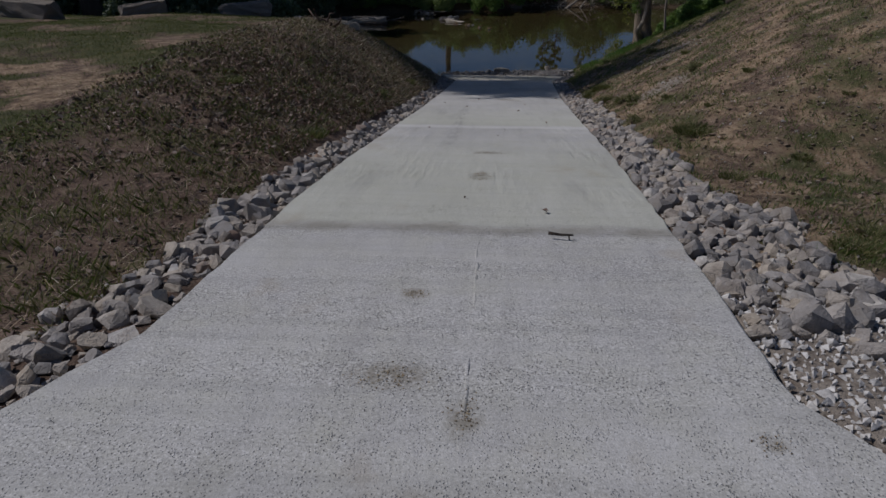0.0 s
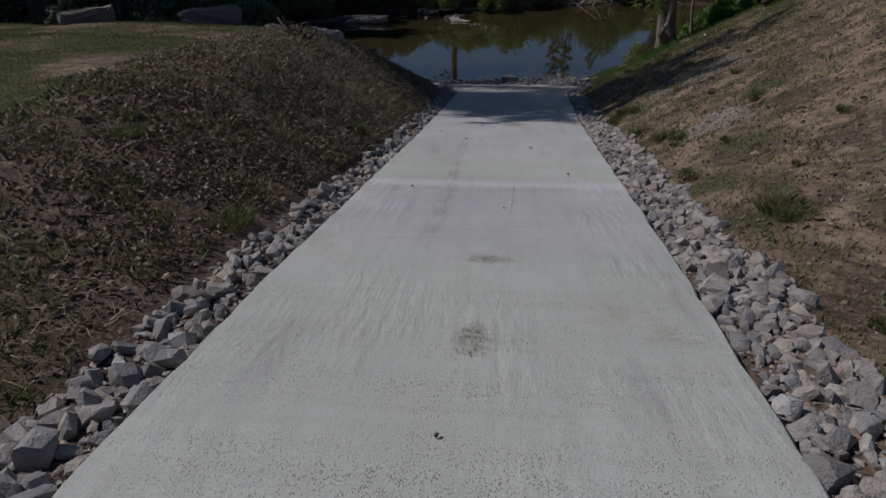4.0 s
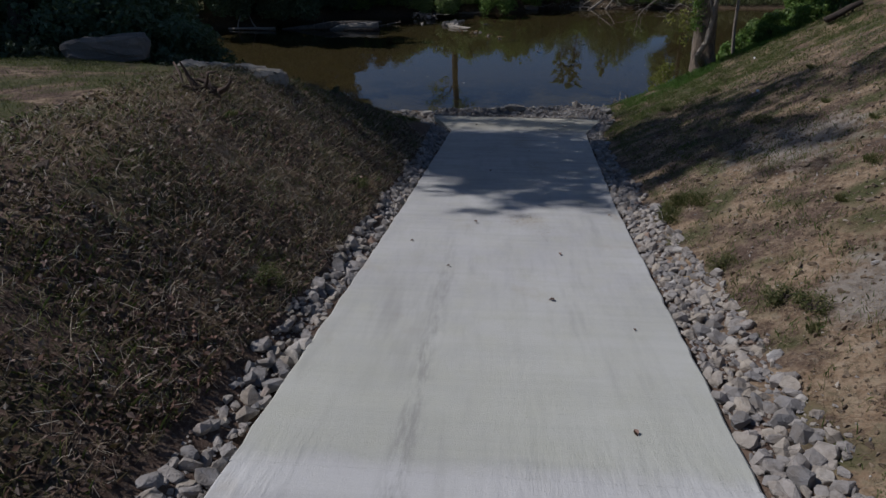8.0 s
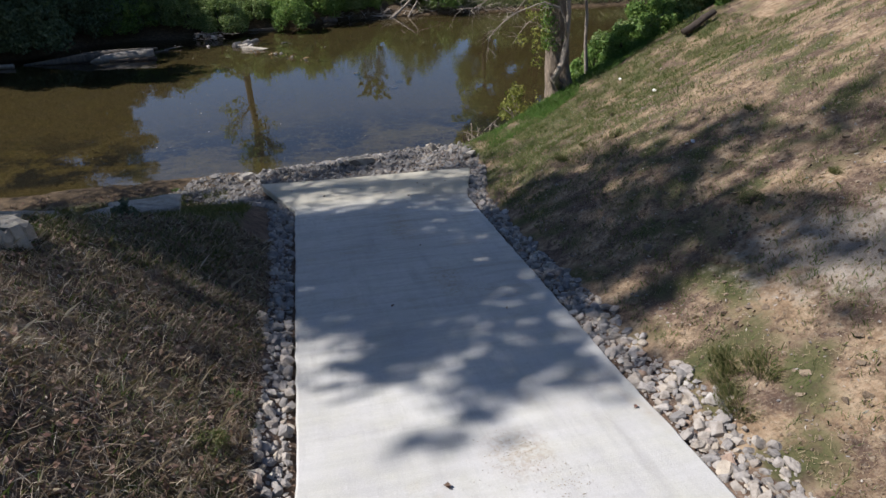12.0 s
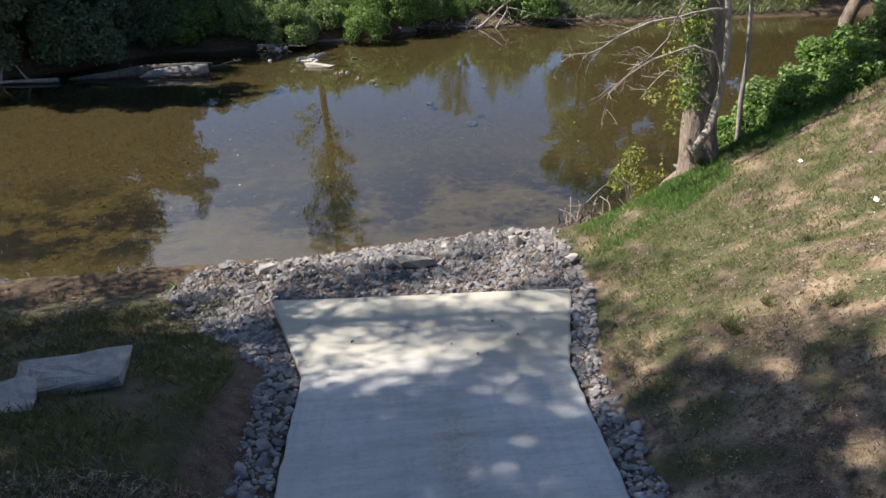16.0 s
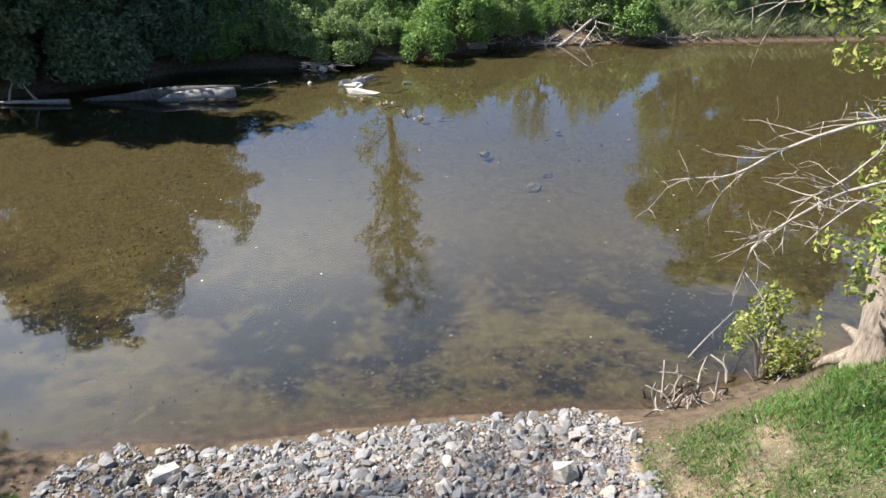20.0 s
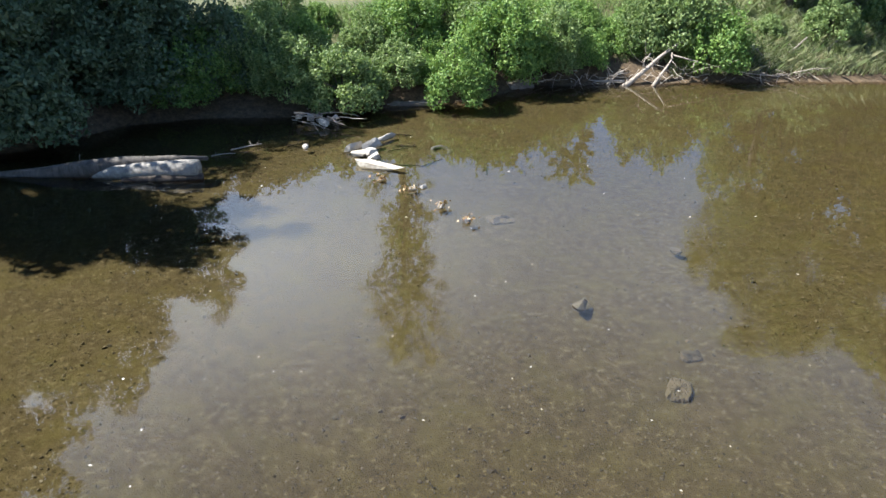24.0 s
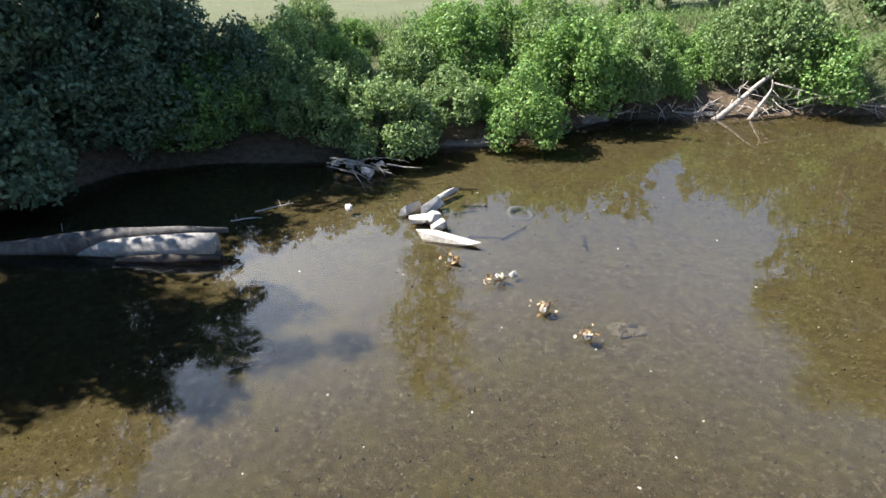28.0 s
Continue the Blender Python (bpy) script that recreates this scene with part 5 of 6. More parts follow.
stick("stick", [(-3.35, 6.7, 0.12), (-3.3, 6.82, 0.0), (-3.2, 6.95, -0.1)], 0.012, DEAD_WOOD, "thin pale twig standing in dry grass", 1)
stick("stick", [(0.52, 4.83, 0.045), (0.63, 4.80, 0.045), (0.72, 4.82, 0.035)], 0.014, WET_WOOD, "short dark bark piece lying on concrete", 2)
stick("stick", [(4.0, 36.45, -5.16), (4.5, 36.5, -5.12), (5.1, 36.6, -5.15)], 0.055, DEAD_WOOD, "weathered driftwood branch at the water's edge", 3, "driftwood")
stick("stick", [(5.82, 35.42, -4.78), (5.84, 35.4, -4.55), (5.95, 35.45, -4.28)], 0.05, DEAD_WOOD, "broken stake leaning out of the grass", 4)
stick("stick", [(8.2, 35.95, -3.9), (8.6, 35.95, -3.86), (9.0, 36.05, -3.8)], 0.07, DEAD_WOOD, "grey fallen branch in grass below a tree", 5)
stick("stick", [(-6.2, 26.9, -2.45), (-5.4, 26.6, -2.45), (-4.7, 26.9, -2.6)], 0.012, DEAD_WOOD, "thin pale stick on the shaded bank", 7)
stick("stick", [(-3.5, 28.7, -3.55), (-3.15, 28.95, -3.6), (-2.8, 29.3, -3.7)], 0.012, DEAD_WOOD, "thin pale stick on the shaded bank", 8)
rt = np.random.default_rng(23)
for k, (x, y) in enumerate([(4.95, 37.4), (5.3, 36.9), (5.5, 37.1), (5.75, 37.2), (6.05, 37.2), (5.2, 37.35), (6.3, 37.5), (6.9, 37.4), (7.2, 37.6), (6.0, 38.4), (5.05, 37.1), (5.4, 37.5), (5.6, 37.4), (5.9, 37.6), (6.15, 37.9), (5.35, 37.05), (4.85, 36.95), (6.5, 37.8), (6.7, 38.1)]):
    z = max(float(land(x, y)), WATER_Z - 0.1)
    tip = (x + rt.normal(0, 0.25), y + rt.normal(0, 0.2), z + rt.uniform(0.3, 0.7))
    stick("stick", [(x, y, z - 0.08), ((x + tip[0]) / 2 + rt.normal(0, 0.08), (y + tip[1]) / 2, (z + tip[2]) / 2 + 0.06), tip], rt.uniform(0.014, 0.03), DEAD_WOOD if k % 3 else WET_WOOD, "bare bent twig standing at the water's edge", 30 + k, group="twigs at the shore")
stick("stick", [(6.0, 38.5, -5.27), (6.5, 39.0, -5.15), (7.2, 39.6, -4.95)], 0.014, DEAD_WOOD, "thin pale branch rising from the water", 45, group="twigs at the shore")

snarl = thing("twig_snarl", (5.35, 36.9, max(float(land(5.35, 36.9)), WATER_Z)), "snarl of bare bent twigs washed up at the shore", "twigs")
for k in range(26):
    p = (rt.normal(0, 0.3), rt.normal(0.1, 0.2), -0.05)
    d = (rt.normal(0, 0.7), rt.normal(0, 0.6), rt.uniform(0.3, 1.3))
    v, f = tube(bent(p, d, rt.uniform(0.35, 1.0), 6, 0.3, -0.1, rt), np.linspace(rt.uniform(0.009, 0.02), 0.004, 7), 5, 0.1, k)
    part("twig", mesh_of("twig", v, f, DEAD_WOOD if k % 2 else WET_WOOD, True), snarl)

# ---------------------------------------------------------------- river things
log = thing("drift_log", (-11.6, 57.75, WATER_Z), "large pale barkless log stranded in the river", "log")
lv, lf = tube([(2.75, 0.05, 0.26), (2.2, 0.02, 0.25), (1.0, -0.02, 0.19), (-0.1, 0, 0.1), (-0.9, 0.05, -0.02), (-1.6, 0.1, -0.12)], [0.30, 0.31, 0.29, 0.24, 0.17, 0.08], 18, 0.04, 1)
part("stem", mesh_of("stem", lv, lf, GREY_WOOD, True), log)
lv, lf = tube([(2.95, 0.42, 0.48), (1.8, 0.4, 0.45), (0.2, 0.3, 0.36), (-0.9, -0.02, 0.24), (-2.4, -0.02, 0.1), (-4.4, 0.1, -0.02)], [0.07, 0.11, 0.19, 0.27, 0.22, 0.08], 14, 0.22, 2)
part("bark", mesh_of("bark", lv, lf, mat_bark("rough_grey_bark", (0.03, 0.026, 0.022), (0.13, 0.112, 0.095)), True), log, "rough bark-covered second stem")
lv, lf = tube([(2.9, -0.12, -0.02), (1.6, -0.3, 0.0), (0.3, -0.3, -0.03)], [0.17, 0.16, 0.1], 10, 0.1, 3)
part("wet_stub", mesh_of("wet_stub", lv, lf, WET_WOOD, True), log, "dark wet underside stub")
bits = [tube(bent((x, 0.3, 0.45), (0.1, -0.1, 1), 0.22, 3, 0.2, 0, rt), [0.012, 0.01, 0.008, 0.004], 5) for x in (-1.3, 0.75, 0.9)]
bv, bf = joined(bits)
tagged(part("twigs", mesh_of("twigs", bv, bf, DEAD_WOOD, True), log), kind="stuff")
stick("drift_log", [(-16.3, 57.15, -5.2), (-18.0, 57.1, -5.18), (-19.8, 57.2, -5.22)], 0.14, GREY_WOOD, "pale log lying low in shaded water", 51, "log")
stick("stick", [(-8.6, 60.2, -5.27), (-8.0, 60.45, -5.2), (-7.6, 60.7, -5.2)], 0.03, DEAD_WOOD, "pale stick floating in shaded water", 52)
stick("stick", [(-9.1, 59.6, -5.28), (-8.7, 59.75, -5.25), (-8.3, 59.8, -5.25)], 0.025, DEAD_WOOD, "pale stick floating in shaded water", 53)
for k, (x, y, sx, sy, sz, turn, tx) in enumerate([(-3.15, 58.65, 1.45, 0.5, 0.4, -16, 4), (-3.9, 59.75, 0.55, 0.36, 0.34, 10, 0), (-3.5, 59.85, 0.4, 0.35, 0.32, 70, 0), (-4.15, 60.4, 0.75, 0.3, 0.34, 42, 12), (-3.6, 60.6, 0.8, 0.42, 0.36, 48, -10), (-3.2, 61.5, 0.9, 0.26, 0.26, 50, -6), (-3.3, 59.4, 0.42, 0.35, 0.28, 30, 0)]):
    split_block((x, y, WATER_Z + 0.07), (sx * 1.15, sy * 1.4, sz * 1.5), WHITE_STONE if k < 2 else PALE_STONE, 20 + k, "pale limestone block lying in shallow water", turn, (tx, 0), "pale stones in midstream")
for k, (x, y, s, lab) in enumerate([(-1.75, 56.75, 0.24, "white stones with caught leaves in shallow water"), (-1.42, 56.9, 0.2, "white stones with caught leaves in shallow water"), (-0.85, 55.45, 0.26, "small stone capped with dead leaves in shallow water"), (-0.05, 54.45, 0.22, "small stone capped with dead leaves in shallow water"), (-5.95, 60.6, 0.28, "pale stone breaking the water's surface"), (-2.95, 57.55, 0.16, "small stone with caught leaves in shallow water")]):
    boulder("river_stone", (x, y, WATER_Z + 0.02), (s * 1.3, s, s), PALE_STONE if k in (0, 1, 4) else SLATE, 40 + k, lab, 33 * k, (0, 0), "leaf-capped stones", "stone", 0.03)
heaps = []
for x, y, n in [(-1.85, 56.6, 22), (-0.85, 55.45, 26), (-0.05, 54.45, 18), (-2.95, 57.5, 26)]:
    p = np.stack([rt.normal(x, 0.13, n), rt.normal(y, 0.1, n), WATER_Z + rt.uniform(0.02, 0.2, n)], axis=1)
    v, f = leaf_quads(p, 0.11, rt, None, 0.6)
    ob = new("leaf_heap", mesh_of("leaf_heap", v, f, mat_leaf("wet_tan_leaf", [(0, (0.16, 0.08, 0.03)), (0.6, (0.36, 0.22, 0.1)), (1, (0.55, 0.42, 0.24))], 0.1) if not heaps else heaps[0].data.materials[0]))
    heaps.append(tagged(ob, "clump of tan dead leaves caught on a river stone", "leaves", "leaf heaps", "stuff"))
for k, (x, y, sx, sy, sz, tilt, turn, m) in enumerate([(2.45, 50.35, 0.75, 0.34, 0.24, 12, 52, BED_STONE), (5.3, 52.95, 0.45, 0.24, 0.2, 12, 130, BED_STONE), (-7.05, 54.0, 1.3, 1.0, 0.3, 3, 10, BED_STONE), (0.9, 55.0, 0.9, 0.6, 0.2, 0, 20, BED_STONE), (3.95, 47.8, 0.7, 0.5, 0.12, 6, 70, BED_STONE), (4.5, 48.8, 0.5, 0.36, 0.1, 5, 10, BED_STONE)]):
    boulder("flat_stone" if k > 1 else "river_stone", (x, y, WATER_Z - (0.09, 0.08, 0.24, 0.26, 0.3, 0.3)[k]), (sx, sy, sz), m, 60 + k, "dark flat stone just breaking the river's surface" if k < 2 else "flat stone lying under shallow water", turn, (tilt, 6), "flat stones in the river", "stone", 0.03)
# sunken tyre
bm = bmesh.new()
N, M = 28, 10
ring = [[bm.verts.new(((0.33 + 0.1 * math.cos(b)) * math.cos(a), (0.33 + 0.1 * math.cos(b)) * math.sin(a), 0.085 * math.sin(b) * (1.15 if math.cos(b) > 0 else 0.9))) for b in [2 * math.pi * j / M for j in range(M)]] for a in [2 * math.pi * i / N for i in range(N)]]
for i in range(N):
    for j in range(M):
        bm.faces.new((ring[i][j], ring[(i + 1) % N][j], ring[(i + 1) % N][(j + 1) % M], ring[i][(j + 1) % M]))
tyre = new("tyre", bm_mesh("tyre", bm, RUBBER, True))
tyre.matrix_basis = pose(-0.98, 60.5, WATER_Z - 0.12, 9, 4, 20)
tagged(tyre, "old algae-covered tyre lying in shallow water", "tyre")
for k, (a, b, r) in enumerate([((-2.5, 59.0), (-1.5, 58.9), 0.035), ((-1.6, 58.85), (-0.9, 59.6), 0.03), ((-3.2, 62.3), (-2.2, 62.2), 0.04), ((-2.7, 61.0), (-1.9, 60.9), 0.04), ((0.5, 58.5), (0.55, 59.2), 0.03), ((-6.7, 60.9), (-6.2, 61.2), 0.035), ((-2.9, 60.4), (-2.2, 60.7), 0.03)] ):
    z = WATER_Z - 0.05
    stick("sunken_stick", [(a[0], a[1], z), ((a[0] + b[0]) / 2, (a[1] + b[1]) / 2 + 0.06, z - 0.01), (b[0], b[1], z)], r, WET_WOOD, "dark waterlogged stick just under the surface", 70 + k, "stick", "sunken sticks")
# driftwood and rubble caught at the far bank
heap = thing("driftwood_heap", (-6.3, 63.5, WATER_Z), "heap of bleached driftwood and broken stones at the bank", "driftwood")
for k in range(26):
    p = (rt.normal(0, 0.6), rt.normal(0.1, 0.35), rt.uniform(0.02, 0.42))
    d = (rt.normal(1, 0.6), rt.normal(-0.5, 0.4), rt.normal(0, 0.18))
    v, f = tube(bent(p, d, rt.uniform(0.5, 1.4), 4, 0.1, -0.03, rt), np.linspace(rt.uniform(0.015, 0.045), 0.008, 5), 6, 0.1, k)
    part("stick", mesh_of("stick", v, f, DEAD_WOOD, True), heap)
for k, (x, y, s) in enumerate([(0.55, -0.45, 0.42), (-0.1, 0.15, 0.4), (0.2, 0.45, 0.36), (-0.6, 0.2, 0.3), (0.9, 0.2, 0.3)]):
    ob = part("stone", shard_mesh("stone", (s * 1.3, s, s * 0.9), PALE_STONE, 80 + k, 0.02), heap)
    ob.matrix_basis = pose(x, y, 0.2, 10 * k, 14, 50 * k)
boulder("mud_slab", (-2.5, 66.35, WATER_Z + 0.06), (2.6, 0.7, 0.22), WARM_STONE, 90, "flat eroded ledge at the foot of the bank", 6, (0, 0), "ledges of the far bank", "ledge", 0.07)
boulder("mud_slab", (2.4, 69.3, WATER_Z + 0.12), (1.6, 0.8, 0.5), WARM_STONE, 91, "flat eroded ledge at the foot of the bank", 30, (0, 0), "ledges of the far bank", "ledge", 0.08)

# dead fallen tree at the far bank
snag = thing("fallen_tree", (7.5, 69.75, WATER_Z), "bleached dead tree fallen from the bank into water", "dead tree")
rsn = np.random.default_rng(61)
stems = [([(0.0, -0.1, -0.15), (0.45, 0.15, 0.35), (1.0, 0.45, 1.1), (1.55, 0.8, 1.9), (2.3, 1.2, 2.7), (3.0, 1.6, 3.3)], 0.14), ([(1.15, -0.1, -0.1), (1.45, 0.1, 0.7), (1.85, 0.4, 1.6), (1.9, 0.7, 2.1)], 0.09), ([(1.9, 0.7, 1.95), (2.9, 0.5, 1.5), (4.2, 0.4, 0.9), (5.6, 0.5, 0.5), (6.6, 0.7, 0.55)], 0.042), ([(-0.6, 0.1, -0.1), (-0.4, 0.0, 0.5), (0.0, 0.1, 0.95)], 0.05), ([(0.1, 0.2, 0.2), (-1.0, 0.3, 0.15), (-2.0, 0.5, 0.25), (-2.5, 0.6, 0.7)], 0.09), ([(0.9, 0.4, 1.0), (0.75, 0.3, 1.6), (1.0, 0.3, 2.2)], 0.045)]
for pts, r in stems:
    p = np.array(pts) * np.array([1.25, 1.0, 0.66])
    fine = np.array([[np.interp(u, np.arange(len(p)), p[:, k]) for k in range(3)] for u in np.linspace(0, len(p) - 1, len(p) * 2)])
    stem, out = tube(fine, np.linspace(r, r * 0.3, len(fine)), 9, 0.08, int(r * 900)), []
    for _ in range(6):
        u = rsn.integers(2, len(fine) - 1)
        out.append(tube(bent(fine[u], rsn.normal(0, 1, 3), rsn.uniform(0.4, 1.2), 4, 0.2, -0.03, rsn), np.linspace(0.022, 0.005, 5), 5))
    limb = part("branch", mesh_of("branch", *stem, DEAD_WOOD, True), snag)
    tagged(part("twig_spray", mesh_of("twig_spray", *joined(out), DEAD_WOOD, True), limb), "fine bare twigs", kind="stuff")
for k, (x, y) in enumerate([(14.6, 71.6), (16.5, 71.9)]):
    stick("fallen_branch", [(x, y, -5.2), (x + 0.8, y + 0.4, -4.7), (x + 1.8, y + 0.6, -4.2), (x + 2.6, y + 1.0, -3.6)], 0.07, DEAD_WOOD, "bleached fallen branch at the far bank", 95 + k, "branch", "fallen branches")
    stick("fallen_branch", [(x + 1.2, y, -5.25), (x + 0.5, y + 0.3, -4.6), (x - 0.2, y + 0.5, -3.9)], 0.05, DEAD_WOOD, "bleached fallen branch at the far bank", 105 + k, "branch", "fallen branches")

# bare roots and twigs hanging out of the undercut far bank
tangle = []
for _ in range(95):
    x = rsn.uniform(3.5, 17)
    y0 = float(far_y(x)) + rsn.uniform(-0.1, 0.5)
    z0 = WATER_Z + rsn.uniform(0.05, 0.7)
    tangle.append(tube(bent((x, y0, z0), (rsn.normal(0, 1), rsn.normal(-0.4, 0.4), rsn.normal(-0.1, 0.35)), rsn.uniform(0.5, 1.8), 5, 0.2, -0.03, rsn), np.linspace(rsn.uniform(0.01, 0.03), 0.004, 6), 5))
v, f = joined(tangle)
tagged(new("root_tangle", mesh_of("root_tangle", v, f, DEAD_WOOD, True)), "bare pale roots and twigs along the undercut bank", "roots", kind="stuff")

# dark leaves and bark scraps sunk on the bed
rsl = np.random.default_rng(83)
sx_, sy_ = rsl.uniform(-13, 13, 5200), rsl.uniform(37.2, 63, 5200)
sz_ = land(sx_, sy_)
wet = sz_ < WATER_Z - 0.05
pos = np.stack([sx_, sy_, sz_ + 0.02], axis=1)[wet]
v, f = leaf_quads(pos, 0.065, rsl, np.tile([0, 0, 1.6], (len(pos), 1)))
tagged(new("sunken_leaves", mesh_of("sunken_leaves", v, f, mat_leaf("sodden_leaf", [(0, (0.025, 0.019, 0.01)), (0.7, (0.05, 0.039, 0.02)), (1, (0.16, 0.13, 0.07))], 0.05))), "dark sodden leaves and bark lying on the riverbed", "leaves", kind="stuff")

# floating leaves, white litter
n = 75
px, py = rt.uniform(-7, 9, n), rt.uniform(39, 62, n)
v, f = leaf_quads(np.stack([px, py, np.full(n, WATER_Z + 0.012)], axis=1), 0.06, rt, np.tile([0, 0, 6.0], (n, 1)))
tagged(new("floating_leaves", mesh_of("floating_leaves", v, f, mat_leaf("pale_floating_leaf", [(0, (0.3, 0.25, 0.15)), (1, (0.75, 0.72, 0.62))], 0.1))), "pale fallen leaves floating on the river", "leaves", kind="stuff")
for k, (x, y) in enumerate([(9.1, 33.9), (8.6, 31.0), (6.3, 25.6)]):
    bm = bmesh.new()
    bmesh.ops.create_grid(bm, x_segments=4, y_segments=3, size=0.045)
    for q in bm.verts:
        q.co.z += 0.03 * noise.noise(q.co * 30 + Vector((k, 0, 0)))
    bmesh.ops.solidify(bm, geom=bm.faces[:], thickness=0.004)
    ob = new("paper_scrap", bm_mesh("paper_scrap", bm, PAPER))
    ob.matrix_basis = pose(*ground_at(x, y, 0.04), 14, -24, 40 * k)
    tagged(ob, "crumpled white paper scrap on dry grass", "litter", "paper scraps")

# leaves and dirt lying on the ramp
leaf_on_ramp = mesh_of("dead_leaf", *leaf_quads(np.array([(0, 0, 0.012), (0.012, 0.008, 0.016)]), 0.05, np.random.default_rng(3), np.array([(0, 0, 3.0), (0.3, 0, 3.0)])), DEAD_LEAF)
for k, (x, y) in enumerate([(-0.21, 6.03), (0.56, 5.55), (-0.54, 16.92), (1.58, 15.16), (0.75, 15.9), (-0.1, 23.37), (1.54, 22.7), (-0.26, 19.06), (2.05, 19.75), (1.87, 31.21), (1.99, 30.98), (1.41, 30.08), (1.01, 30.47), (2.64, 31.14), (2.24, 30.62), (-1.5, 31.6), (0.3, 31.2), (-0.7, 30.8), (1.2, 13.2), (-1.1, 12.1), (0.2, 10.9), (1.0, 17.6), (-1.2, 18.0), (0.9, 26.1)]):
    ob = new("dead_leaf", leaf_on_ramp)
    s = 0.7 + 0.9 * ((k * 37) % 10) / 10 + (0.8 if k == 9 else 0)
    ob.matrix_basis = pose(x, y, float(ramp_z(y)) + 0.003, -9, 0, 61 * k) @ Matrix.Diagonal((s, s, s, 1))
    tagged(ob, "small dark curled leaf on pale concrete", "leaf", "leaves on the ramp")
cr = np.random.default_rng(29)
cpos = []
for x, y, n, sx, sy in [(-0.45, 2.59, 120, 0.09, 0.06), (-0.07, 2.3, 70, 0.04, 0.07), (1.24, 2.17, 50, 0.04, 0.04), (-0.44, 3.62, 80, 0.05, 0.04), (-0.06, 6.98, 60, 0.07, 0.03), (-0.05, 7.26, 110, 0.06, 0.08), (0.02, 8.85, 140, 0.16, 0.08), (0.5, 19.3, 260, 0.2, 0.25), (0.85, 18.7, 160, 0.12, 0.25), (1.0, 24.2, 120, 0.1, 0.3), (1.35, 23.6, 120, 0.15, 0.12)]:
    cpos.append(np.stack([cr.normal(x, sx, n), cr.normal(y, sy, n)], axis=1))
cpos = np.vstack(cpos)
v, f = leaf_quads(np.stack([cpos[:, 0], cpos[:, 1], ramp_z(cpos[:, 1]) + 0.006], axis=1), 0.011, cr, np.tile([0, 0, 2.5], (len(cpos), 1)))
tagged(new("dirt_crumbs", mesh_of("dirt_crumbs", v, f, STRAW)), "crumbs of soil and dry weed on the concrete", "dirt", kind="stuff")

# ---------------------------------------------------------------- grass, straw and fallen leaves
def slope_normal(x, y):
    e = 0.05
    zx = (land(x + e, y) - land(x - e, y)) / (2 * e)
    zy = (land(x, y + e) - land(x, y - e)) / (2 * e)
    n = np.stack([-zx, -zy, np.ones_like(zx)], axis=1)
    return n / np.linalg.norm(n, axis=1)[:, None]


def scatter(count, x0, x1, y0, y1, keep, rng):
    x, y = rng.uniform(x0, x1, count), rng.uniform(y0, y1, count)
    ok = rng.uniform(0, 1, count) < keep(x, y)
    return x[ok], y[ok]


def blades(x, y, height, width, lean, rng):
    """Bent grass blades, two triangles' worth of quad each."""
    n = len(x)
    z = land(x, y)
    a = rng.uniform(0, 2 * np.pi, n)
    side = np.stack([np.cos(a), np.sin(a), np.zeros(n)], axis=1) * (width * rng.uniform(0.6, 1.3, n))[:, None]
    b = rng.uniform(0, 2 * np.pi, n)
    h = height * rng.uniform(0.45, 1.4, n)
    tip = np.stack([np.cos(b) * lean * h, np.sin(b) * lean * h, h], axis=1)
    base = np.stack([x, y, z - 0.01], axis=1)
    mid = base + tip * np.array([0.35, 0.35, 0.6])
    verts = np.stack([base - side, base + side, mid + side * 0.7, base + tip, mid - side * 0.7], axis=1).reshape(-1, 3)
    k = np.arange(n)[:, None] * 5
    return verts, np.hstack([k, k + 1, k + 2, k + 3, k + 4])


def strewn(x, y, length, width, rng, lift=0.012):
    """Stalks lying along the slope."""
    n = len(x)
    nrm = slope_normal(x, y)
    d = rng.normal(0, 1, (n, 3))
    d -= nrm * np.sum(d * nrm, axis=1)[:, None]
    d /= np.linalg.norm(d, axis=1)[:, None]
    s = np.cross(nrm, d)
    L = (length * rng.uniform(0.4, 1.4, n))[:, None]
    W = (width * rng.uniform(0.6, 1.4, n))[:, None]
    c = np.stack([x, y, land(x, y)], axis=1) + nrm * rng.uniform(lift * 0.3, lift * 2.2, n)[:, None]
    up = nrm * L * rng.uniform(0.0, 0.35, n)[:, None]
    verts = np.stack([c - d * L / 2 - s * W, c - d * L / 2 + s * W, c + d * L / 2 + up + s * W * 0.6, c + d * L / 2 + up - s * W * 0.6], axis=1).reshape(-1, 3)
    return verts, np.arange(4 * n).reshape(n, 4)


rg = np.random.default_rng(404)


def sides(x, y):
    ys = np.minimum(y, 33.9)
    return edge_l(ys) - x, x - edge_r(ys), y - (shore_y(x) - 36.4)


def patch(x, y, scale, seed, bias):
    return np.clip(bias + 1.3 * wobble(x, y, scale, seed), 0, 1)


def lawn_left(x, y):
    dl, dr, yw = sides(x, y)
    return (dl > 2.4) * (yw < 24.5) * patch(x, y, 3.0, 21, 0.75) * (1 - 0.93 * worn(x, y))


def bank_left(x, y):
    dl, dr, yw = sides(x, y)
    return (dl > np.interp(y, [10, 15], [0.62, 0.42])) * (dl < 4.2) * (yw < 27) * (y > 1) * np.clip(1.15 - 0.2 * dl, 0.15, 1)


def bank_right(x, y):
    dl, dr, yw = sides(x, y)
    return (dr > 0.75) * (yw < 35.6) * (y > 4.5) * 1.0


